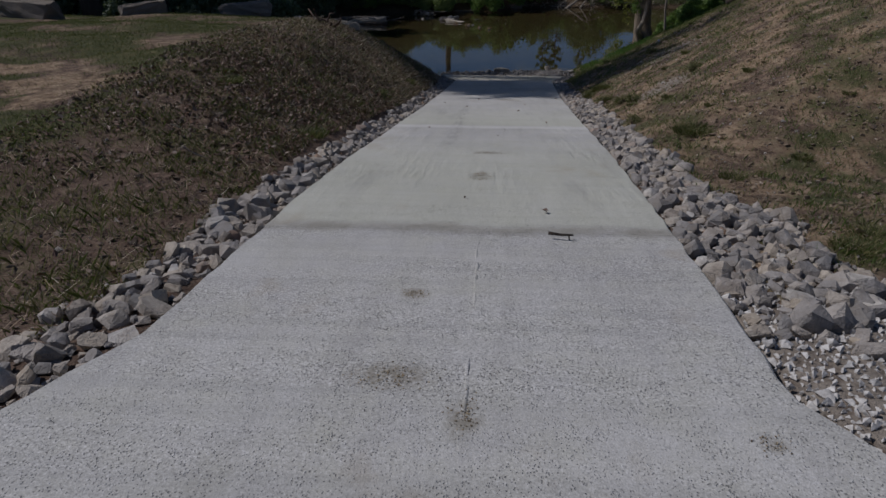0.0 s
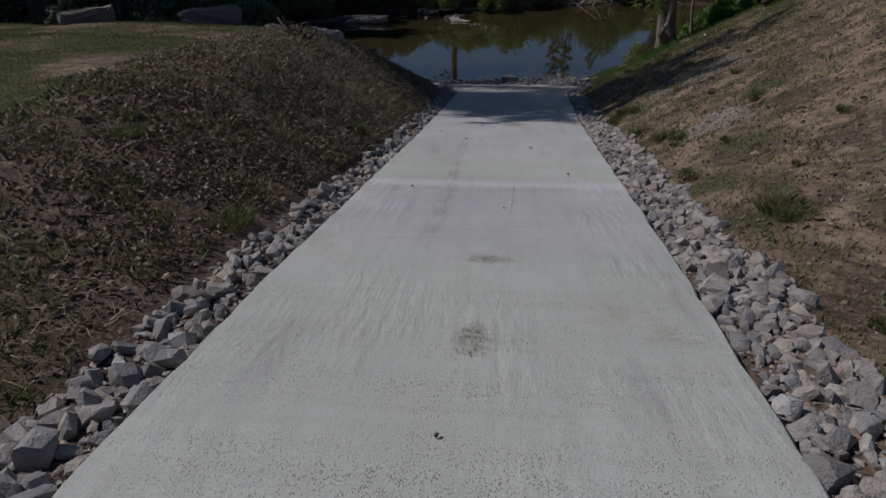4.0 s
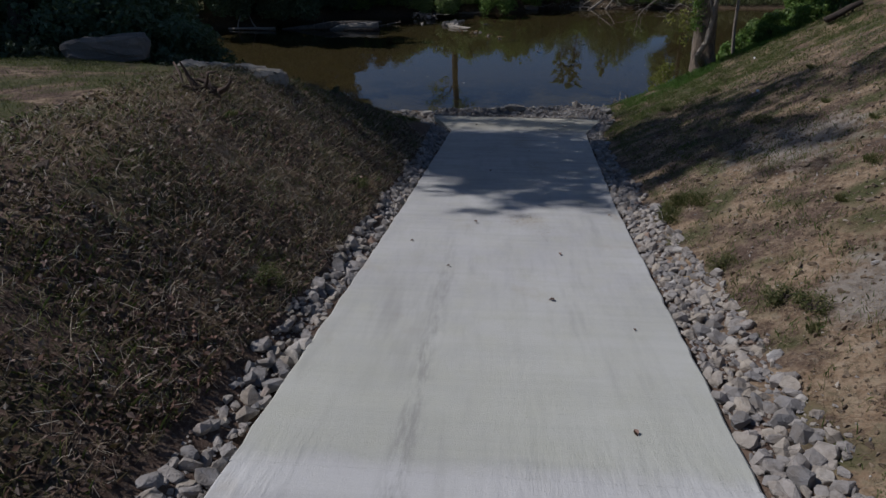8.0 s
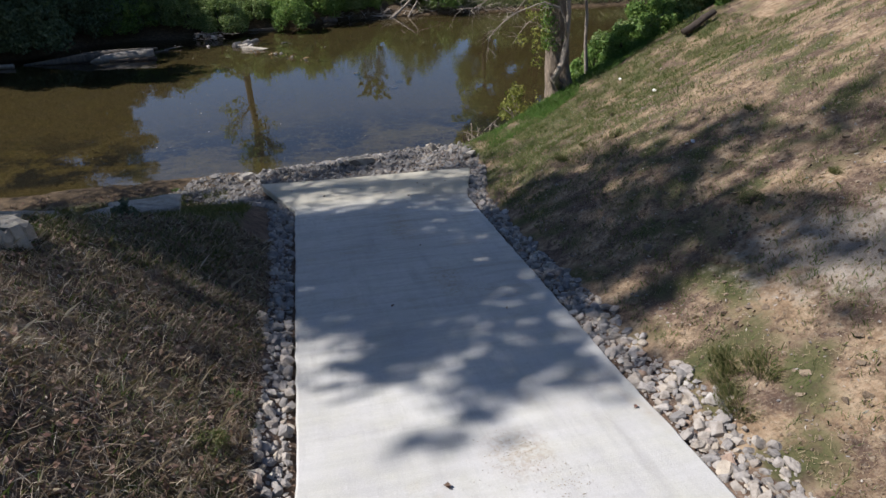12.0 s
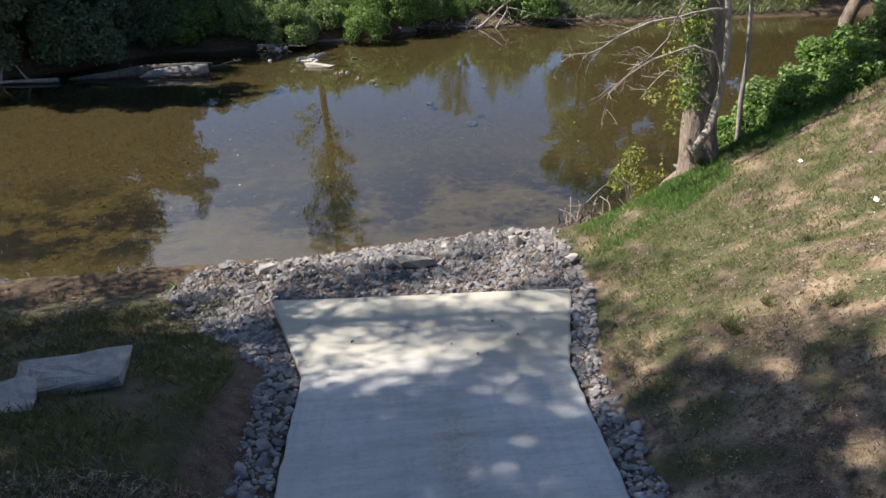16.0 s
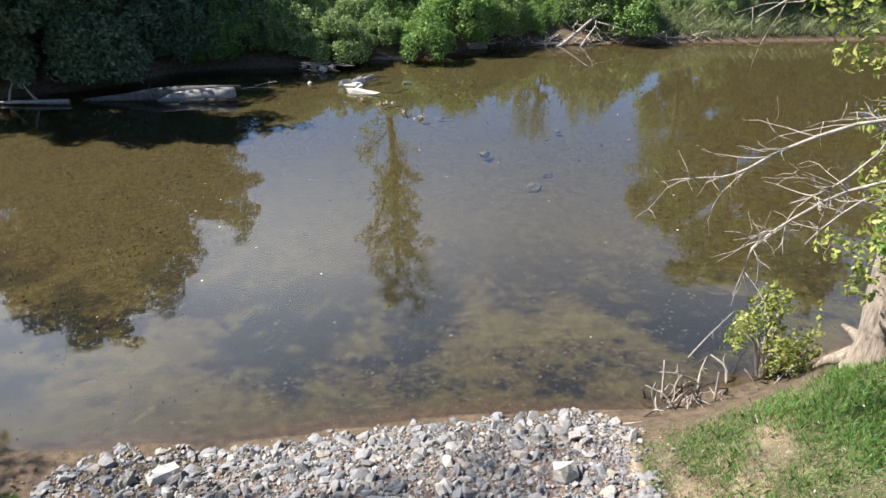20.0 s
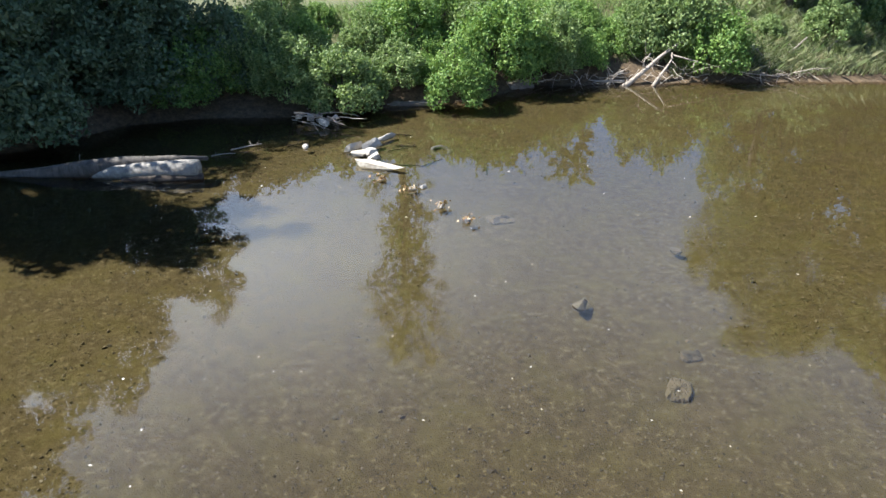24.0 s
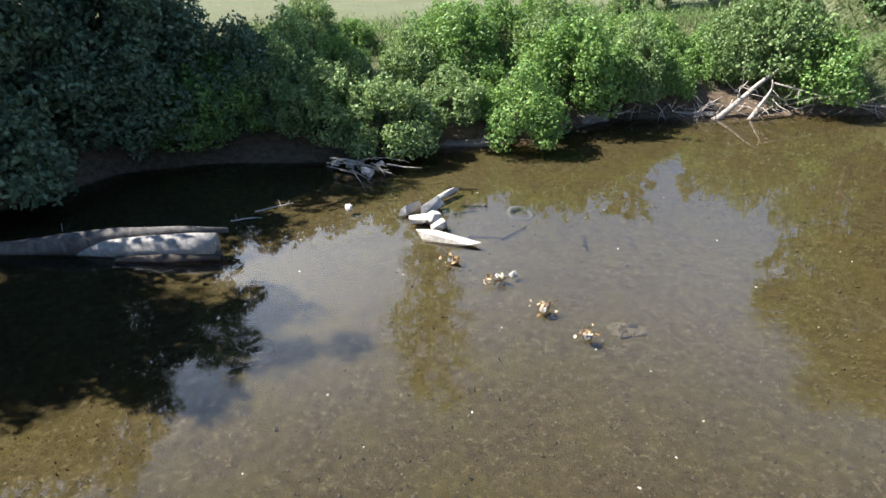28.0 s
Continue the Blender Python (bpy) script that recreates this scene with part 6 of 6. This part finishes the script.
def verge_right(x, y):
    dl, dr, yw = sides(x, y)
    return (dr > 0.55) * np.clip((35.4 - yw) / 0.6, 0, 1) * np.clip((yw - 26) / 5.5, 0.0, 1) * np.clip(0.6 + 1.0 * wobble(x, y, 2.0, 33) + 1.5 * wobble(x, y, 0.7, 38), 0, 1)


def tufts_right(x, y):
    dl, dr, yw = sides(x, y)
    return (dr > 0.7) * (yw < 35) * (y > 4.5) * np.clip(1.7 * wobble(x, y, 1.0, 34) + 0.9 * wobble(x, y, 0.4, 39) + 0.3, 0, 1)


x, y = scatter(180000, -14, -3.5, 0, 24, lawn_left, rg)
tagged(new("lawn_grass", mesh_of("lawn_grass", *blades(x, y, 0.045, 0.0045, 0.7, rg), BLADE)), "short patchy lawn with dry spots", "grass", kind="stuff")
x, y = scatter(70000, -7.5, -2, 1, 27, lambda x, y: bank_left(x, y) * patch(x, y, 1.1, 41, 0.32) * np.interp(y, [2, 6, 9, 14], [1.8, 1.4, 0.6, 1.1]), rg)
tagged(new("bank_grass", mesh_of("bank_grass", *blades(x, y, 0.085, 0.004, 0.8, rg), BLADE)), "sparse grass among dead leaves on the bank", "grass", kind="stuff")
x, y = scatter(170000, -7.5, -2, 1, 27, lambda x, y: bank_left(x, y) * np.interp(y, [11, 18], [0.15, 1.0]) * patch(x, y, 0.3, 47, 0.55), rg)
tagged(new("straw", mesh_of("straw", *strewn(x, y, 0.13, 0.0028, rg, 0.035), THATCH)), "dry straw strewn over the bank", "straw", kind="stuff")
x, y = scatter(120000, -7.5, -2, 1, 31, lambda x, y: bank_left(x, y) * patch(x, y, 1.7, 42, 0.75) * np.interp(y, [6, 9, 10, 15, 18], [0.06, 0.75, 1.0, 1.0, 0.5]), rg)
nrm = slope_normal(x, y)
v, f = leaf_quads(np.stack([x, y, land(x, y)], axis=1) + nrm * rg.uniform(0.005, 0.075, len(x))[:, None], 0.062, rg, nrm * 0.7)
tagged(new("leaf_litter", mesh_of("leaf_litter", v, f, DEAD_LEAF)), "brown fallen leaves covering the bank", "leaves", kind="stuff")
x, y = scatter(260000, 2, 13, 4, 37, lambda x, y: bank_right(x, y) * patch(x, y, 1.4, 43, 0.62), rg)
tagged(new("straw", mesh_of("straw", *strewn(x, y, 0.055, 0.0019, rg, 0.015), STRAW)), "tan straw thinly spread over a seeded bank", "straw", kind="stuff")
x, y = scatter(210000, 2, 13, 4, 37, tufts_right, rg)
tagged(new("bank_grass", mesh_of("bank_grass", *blades(x, y, 0.085, 0.0042, 0.7, rg), VERGE_BLADE)), "grass tufts on a straw-covered bank", "grass", kind="stuff")
x, y = scatter(190000, 2.5, 13, 25, 38.5, verge_right, rg)
tagged(new("verge_grass", mesh_of("verge_grass", *blades(x, y, 0.085, 0.005, 0.7, rg), VERGE_BLADE)), "green grass on the bank above the river", "grass", kind="stuff")


x, y = scatter(110000, -7.5, -2, 10, 27, lambda x, y: bank_left(x, y) * patch(x, y, 0.35, 44, 0.45) * np.interp(y, [11.5, 18], [0.0, 1.0]), rg)
tagged(new("straw", mesh_of("straw", *blades(x, y, 0.1, 0.0042, 1.4, rg), THATCH)), "bleached dry grass standing on the bank", "straw", kind="stuff")


x, y = scatter(60000, -7.5, -2, 1, 14, lambda x, y: bank_left(x, y) * patch(x, y, 0.9, 45, 0.35), rg)
tagged(new("bank_grass", mesh_of("bank_grass", *blades(x, y, 0.11, 0.0045, 0.9, rg), BLADE)), "rank dull green grass on the bank", "grass", kind="stuff")
x, y = scatter(30000, -7.5, -2, 8, 24, lambda x, y: bank_left(x, y) * patch(x, y, 0.4, 46, 0.3) * np.interp(y, [11, 17], [0.3, 1.0]), rg)
tagged(new("straw", mesh_of("straw", *blades(x, y, 0.125, 0.0042, 1.6, rg), THATCH)), "pale bent stalks standing on the bank", "straw", kind="stuff")


x, y = scatter(45000, -7.5, -2, 13, 26, lambda x, y: bank_left(x, y) * patch(x, y, 0.8, 49, 0.42), rg)
tagged(new("bank_grass", mesh_of("bank_grass", *blades(x, y, 0.09, 0.005, 0.9, rg), VERGE_BLADE)), "green grass growing through dead straw", "grass", kind="stuff")


def lush(x, y):
    dl, dr, yw = sides(x, y)
    return (dr > 1.0) * (yw > 33.0) * np.clip((35.5 - yw) / 0.5, 0, 1) * np.clip((x - 4.0) / 2.5, 0.1, 1) * patch(x, y, 1.6, 35, 0.75)


x, y = scatter(120000, 4, 14, 33, 40, lush, rg)
tagged(new("verge_grass", mesh_of("verge_grass", *blades(x, y, 0.13, 0.0055, 0.7, rg), FRESH_BLADE)), "lush bright grass around the tree's foot", "grass", kind="stuff")


def low_left(x, y):
    dl, dr, yw = sides(x, y)
    return (dl > 1.0) * (yw > 23.5) * (yw < 34.2) * patch(x, y, 1.5, 36, 0.62)


x, y = scatter(70000, -11, -2.4, 23, 35, low_left, rg)
tagged(new("bank_grass", mesh_of("bank_grass", *blades(x, y, 0.12, 0.006, 0.8, rg), BLADE)), "rank grass on the shaded lower bank", "grass", kind="stuff")


def muddy_left(x, y):
    dl, dr, yw = sides(x, y)
    return (dl > 1.6) * (yw > 32.0) * (yw < 35.9) * patch(x, y, 0.7, 52, 0.45)


x, y = scatter(5200, -12, -4, 30, 37, muddy_left, rg)
nrm = slope_normal(x, y)
v, f = leaf_quads(np.stack([x, y, land(x, y)], axis=1) + nrm * rg.uniform(0.004, 0.03, len(x))[:, None], 0.075, rg, nrm * 1.6)
tagged(new("leaf_litter", mesh_of("leaf_litter", v, f, DEAD_LEAF)), "brown fallen leaves on the muddy shore", "leaves", kind="stuff")


def far_grass(x, y):
    f = y - far_y(x)
    return (f > 1.2) * (f < 9) * patch(x, y, 2.0, 37, 0.85)


x, y = scatter(90000, -12, 34, 65, 80, far_grass, rg)
tagged(new("tall_grass", mesh_of("tall_grass", *blades(x, y, 0.42, 0.012, 0.6, rg), LEAF_FAR)), "tall rank grass on the far bank", "grass", kind="stuff")

x, y = scatter(60000, 10, 34, 69, 82, lambda x, y: far_grass(x, y) + ((y - far_y(x) > 0.3) & (y - far_y(x) < 1.3)), rg)
tagged(new("tall_grass", mesh_of("tall_grass", *blades(x, y, 0.55, 0.016, 1.1, rg), PALE_BLADE)), "pale drooping grass on the open slope of the far bank", "grass", kind="stuff")

# single weeds and grass clumps on the banks
def clump_mesh(seed, count, height, spread, mat):
    rng = np.random.default_rng(seed)
    n = count
    a, k = rng.uniform(0, 6.28, n), np.sqrt(rng.uniform(0, 1, n)) * spread
    base = np.stack([k * np.cos(a), k * np.sin(a), np.full(n, -0.02)], axis=1)
    h = height * rng.uniform(0.4, 1.2, n)
    b = a + rng.normal(0, 0.8, n)
    tip = np.stack([np.cos(b) * h * 0.75, np.sin(b) * h * 0.75, h], axis=1)
    c = rng.uniform(0, 6.28, n)
    side = np.stack([np.cos(c), np.sin(c), np.zeros(n)], axis=1) * 0.0028
    mid = base + tip * np.array([0.35, 0.35, 0.65])
    v = np.stack([base - side, base + side, mid + side, base + tip, mid - side], axis=1).reshape(-1, 3)
    i = np.arange(n)[:, None] * 5
    return mesh_of("grass_clump", v, np.hstack([i, i + 1, i + 2, i + 3, i + 4]), mat)


clumps = [clump_mesh(1, 500, 0.09, 0.17, BLADE), clump_mesh(2, 1100, 0.13, 0.34, BLADE), clump_mesh(3, 400, 0.09, 0.14, FRESH_BLADE)]
herb = bush_meshes(72, 0.3, 0.24, 1500, 0.026, BLADE, lumps=20)
rc = np.random.default_rng(19)
where = [(3.3, 10.4, 1), (3.25, 14.8, 0), (3.15, 19.7, 1), (3.35, 19.95, 1), (3.05, 19.35, 1), (3.5, 19.6, 1), (6.3, 22.1, 0), (-2.3, 20.9, 2), (-4.2, 19.0, 0), (3.05, 7.8, 0), (3.05, 5.0, 1), (3.4, 5.4, 1), (-2.7, 9.4, 1), (-4.4, 10.8, 1), (-4.6, 11.3, 0), (-5.0, 34.8, 2), (4.6, 17.5, 0), (5.3, 18.3, 0), (6.1, 20.0, 0), (5.0, 13.0, 0), (4.4, 9.0, 0), (5.6, 10.5, 0), (3.9, 11.6, 0)]
for k, (x, y, w) in enumerate(where + [(rc.uniform(3.4, 9), rc.uniform(6, 31), int(rc.integers(0, 2))) for _ in range(4)]):
    ob = new("grass_clump", clumps[w])
    s = rc.uniform(0.55, 0.95)
    ob.matrix_basis = pose(*ground_at(x, y), 0, 0, 55 * k) @ Matrix.Diagonal((s, s, s, 1))
    tagged(ob, "tuft of green grass growing on the bank", "grass tuft", "tufts on the banks", "stuff")
for k, (x, y) in enumerate([(3.0, 16.9), (3.36, 15.2), (3.2, 15.6), (2.85, 12.6), (-2.45, 19.9), (-2.5, 15.3), (5.4, 22.6), (4.7, 15.6), (7.2, 30.6), (6.2, 28.4)]):
    shrub("weed", herb, ground_at(x, y, -0.01), "small broad-leaved weed on the bank", "weeds on the banks", 80 * k, (0.75, 0.75, 0.75), "weed")

# ---------------------------------------------------------------- broken stone beside the ramp and at the shore
rk = np.random.default_rng(77)
KINDS = [rock_arrays(rk, rk.uniform(0.65, 0.95), 20 + k % 11) for k in range(20)]
ROCK_MESH = [mesh_of("rock", v, f, RIPRAP) for v, f in KINDS]
SHORE_MESH = [mesh_of("rock", v, f, SLATE) for v, f in KINDS]


def lay(points, radius, rng, sink=0.38, flat=1.0):
    """Place, size and turn for each stone, resting on the ground."""
    out = []
    for (x, y), r in zip(points, radius):
        z = float(land(x, y)) + r * (0.45 - sink) + rng.uniform(0, 0.35) * r
        out.append(Matrix.LocRotScale((x, y, z), Euler((rng.normal(0, 0.5), rng.normal(0, 0.5), rng.uniform(0, 6.28))), (r, r, r * flat)))
    return out


def packed(keep, x0, x1, y0, y1, spacing, rng):
    """Points on a loose grid, so that stones sit close but never in rows."""
    nx_, ny_ = int((x1 - x0) / spacing) + 1, int((y1 - y0) / spacing) + 1
    gx_, gy_ = np.meshgrid(x0 + np.arange(nx_) * spacing, y0 + np.arange(ny_) * spacing)
    gx_ = gx_ + (np.arange(ny_) % 2)[:, None] * spacing / 2
    p = np.stack([gx_.ravel(), gy_.ravel()], axis=1) + rng.normal(0, spacing * 0.22, (nx_ * ny_, 2))
    ok = keep(p[:, 0], p[:, 1])
    return p[ok]


def stone_field(name, label, points, radius, near, meshes, mat, rng, sink=0.38, flat=1.0):
    """Up to 300 stones of the nearest stretch as pieces of their own, the rest as one part."""
    ob = thing(name, (0, 0, 0), label, "riprap", kind="structure")
    poses = lay(points, radius, rng, sink, flat)
    order = [i for i in range(len(points)) if near(*points[i])]
    rng.shuffle(order)
    single = set(order[:300])
    rest = []
    for i, m in enumerate(poses):
        k = int(rng.integers(len(KINDS)))
        if i in single:
            r = part("rock", meshes[k], ob)
            r.matrix_basis = m
        else:
            v, f = KINDS[k]
            a = np.array(m)
            rest.append((v @ a[:3, :3].T + a[:3, 3], f))
    v, f = joined(rest)
    tagged(part("rubble", mesh_of("rubble", v, f, mat), ob), "close-lying broken stones", kind="stuff")
    return ob


width_l = table((0, 0.0), (1.5, 0.8), (4, 0.65), (8, 0.52), (13, 0.42), (20, 0.38), (26, 0.42), (30, 0.6), (33, 1.6))
width_r = table((1.2, 0.3), (2.6, 0.9), (3.5, 1.45), (5, 1.2), (7, 0.9), (10, 0.75), (15, 0.75), (20, 0.7), (25, 0.5), (33, 0.45))
size_y = table((0, 0.074), (6, 0.073), (12, 0.069), (18, 0.066), (24, 0.064), (33, 0.064))


def strip_l(x, y):
    d = edge_l(np.minimum(y, 33.9)) - x
    sparse = wobble(x * 7, y * 7, 1.0, 68) > np.interp(y, [1, 4, 7], [-0.05, -0.12, -9])
    return sparse & (d > 0.05) & (d < width_l(y) * (1 + 0.25 * wobble(x, y, 1.5, 61))) & (y < 33.0)


def strip_r(x, y):
    d = x - edge_r(np.minimum(y, 33.9))
    return (d > 0.05) & (d < width_r(y) * (1 + 0.3 * wobble(x, y, 1.5, 62))) & (y < 33.0) & (y > 3.15 + 0.35 * wobble(x, y, 0.8, 64) + 0.35 * (x > 2.3))


def sizes(p, rng):
    return size_y(p[:, 1]) * np.clip(np.exp(rng.normal(0, 0.36, len(p))), 0.45, 1.7)


pl = np.vstack([packed(strip_l, -4.6, -1.3, 0.6, 14, 0.119, rk), packed(strip_l, -3.2, -1.3, 14.01, 33, 0.112, rk)])
stone_field("riprap", "strip of broken limestone riprap along the ramp's edge", pl, sizes(pl, rk), lambda x, y: y < 13, ROCK_MESH, RIPRAP, rk)
pr = np.vstack([packed(strip_r, 1.4, 4.2, 1.2, 14, 0.116, rk), packed(strip_r, 1.8, 4.5, 14.01, 33, 0.112, rk)])
stone_field("riprap", "strip of broken limestone riprap along the ramp's edge", pr, sizes(pr, rk), lambda x, y: y < 13, ROCK_MESH, RIPRAP, rk)


def shore_stones(x, y):
    yw = y - (shore_y(x) - 36.4)
    left = np.interp(y, [31, 33, 34.5, 36], [-2.6, -4.3, -5.2, -4.2])
    right = np.interp(y, [32, 33, 36, 37], [3.75, 4.25, 4.5, 3.9])
    on_ramp = (y < 32.88 - 0.42 * np.clip((x + 2.36) / 6.06, 0, 1)) & (x > edge_l(np.minimum(y, 33.9)) - 0.06) & (x < edge_r(np.minimum(y, 33.9)) + 0.06)
    rag = 0.35 * wobble(x, y, 0.9, 66) + 0.25 * wobble(x, y, 0.35, 67)
    return (x > left + rag) & (x < right + rag) & (yw < 36.25 + rag) & (y > 31) & ~on_ramp & (yw > 29)


ps = packed(shore_stones, -5.6, 4.9, 31, 37.6, 0.108, rk)
ps = ps[rk.uniform(0, 1, len(ps)) < 0.9]
stone_field("shore_stone", "apron of grey broken stones between ramp and water", ps, 0.054 * np.clip(np.exp(rk.normal(0, 0.52, len(ps))), 0.4, 2.6), lambda x, y: abs(x - 0.5) < 3.5, SHORE_MESH, SLATE, rk, 0.5, 0.72)
for k, (x, y, sx, sy, sz, turn) in enumerate([(0.68, 34.15, 0.95, 0.6, 0.36, 8), (0.0, 34.15, 0.4, 0.3, 0.25, 60), (3.15, 34.95, 0.55, 0.4, 0.36, 10), (4.1, 33.75, 0.42, 0.32, 0.26, 30), (-2.9, 35.3, 0.62, 0.28, 0.22, 24), (3.4, 35.9, 0.22, 0.2, 0.2, 0)]):
    boulder("boulder", ground_at(x, y, sz * 0.42), (sx, sy, sz), WHITE_STONE if k == 0 else PALE_STONE, 120 + k, "larger pale stone among the shore rubble", turn, (0, 0), "larger shore stones", "stone", 0.04)

# fine gravel between the stones
def gravel(name, label, keep, x0, x1, y0, y1, spacing, r, mat):
    p = packed(keep, x0, x1, y0, y1, spacing, rk)
    base_v, base_f = rock_arrays(rk, 0.7, 8)
    n = len(p)
    s = r * np.exp(rk.normal(0, 0.35, n))
    a = rk.uniform(0, 6.28, n)
    ca, sa = np.cos(a), np.sin(a)
    v = base_v[None] * s[:, None, None]
    v = np.stack([v[:, :, 0] * ca[:, None] - v[:, :, 1] * sa[:, None], v[:, :, 0] * sa[:, None] + v[:, :, 1] * ca[:, None], v[:, :, 2] * rk.choice([-1, 1], n)[:, None]], axis=-1)
    v += np.stack([p[:, 0], p[:, 1], land(p[:, 0], p[:, 1]) + s * 0.25], axis=1)[:, None]
    f = base_f[None] + (np.arange(n) * len(base_v))[:, None, None]
    f = f.reshape(-1, 3)
    tagged(new(name, mesh_of(name, v.reshape(-1, 3), f, mat)), label, "gravel", kind="stuff")


gravel("gravel", "pale crushed gravel spread beside the ramp's top", lambda x, y: (x - edge_r(y) > 0.06) & (x - edge_r(y) < 2.6) & (y < 4.3 + 0.5 * wobble(x, y, 1.2, 63)), 1.4, 6.5, 0.4, 5.0, 0.045, 0.026, CRUSHED)
gravel("gravel", "small broken stone between the riprap", lambda x, y: strip_l(x, y) | (strip_r(x, y) & (y > 4)), -4.6, 4.4, 1, 33, 0.075, 0.032, RIPRAP)
gravel("gravel", "small broken stone among the shore rubble", shore_stones, -5.6, 4.9, 31, 37.6, 0.07, 0.032, SLATE)
gravel("pebbles", "scattered pebbles on the straw-covered bank", lambda x, y: (bank_right(x, y) > 0) & (rk.uniform(0, 1, len(x)) < 0.15), 2, 11, 4, 36, 0.09, 0.022, RIPRAP)
gravel("pebbles", "scattered pebbles among fallen leaves", lambda x, y: (bank_left(x, y) > 0) & (rk.uniform(0, 1, len(x)) < 0.06), -6.5, -2, 1, 30, 0.09, 0.02, RIPRAP)
gravel("riverbed_stones", "small stones scattered over the riverbed", lambda x, y: (land(x, y) < WATER_Z - 0.03) & (rk.uniform(0, 1, len(x)) < 0.4), -9, 11, 36, 62, 0.15, 0.03, BED_STONE)
gravel("gravel", "small dirty stones in bare soil beside the riprap", lambda x, y: (edge_l(y) - x > 0.15) & (edge_l(y) - x < 1.5 + 0.5 * wobble(x, y, 1.0, 71)) & (rk.uniform(0, 1, len(x)) < np.interp(y, [1, 5, 8], [0.5, 0.4, 0.0])), -5.5, -1.8, 1, 8, 0.05, 0.017, CLOD)
gravel("soil_clods", "brown clods of dry soil on the bank", lambda x, y: (bank_left(x, y) > 0) & (rk.uniform(0, 1, len(x)) < np.interp(y, [3, 7, 10, 12, 15], [0.05, 0.1, 0.35, 0.4, 0.2])), -7.0, -2, 1, 28, 0.1, 0.04, CLOD)
gravel("soil_clods", "tan clods of dry soil on the bank", lambda x, y: (bank_right(x, y) > 0) & (rk.uniform(0, 1, len(x)) < 0.45), 2, 9, 4, 33, 0.085, 0.026, TAN_CLOD)
gravel("soil_clods", "larger clods of dry soil on the straw-covered bank", lambda x, y: (bank_right(x, y) > 0) & (rk.uniform(0, 1, len(x)) < 0.35 * patch(x, y, 1.2, 48, 0.3)), 2, 9, 4, 24, 0.13, 0.042, TAN_CLOD)
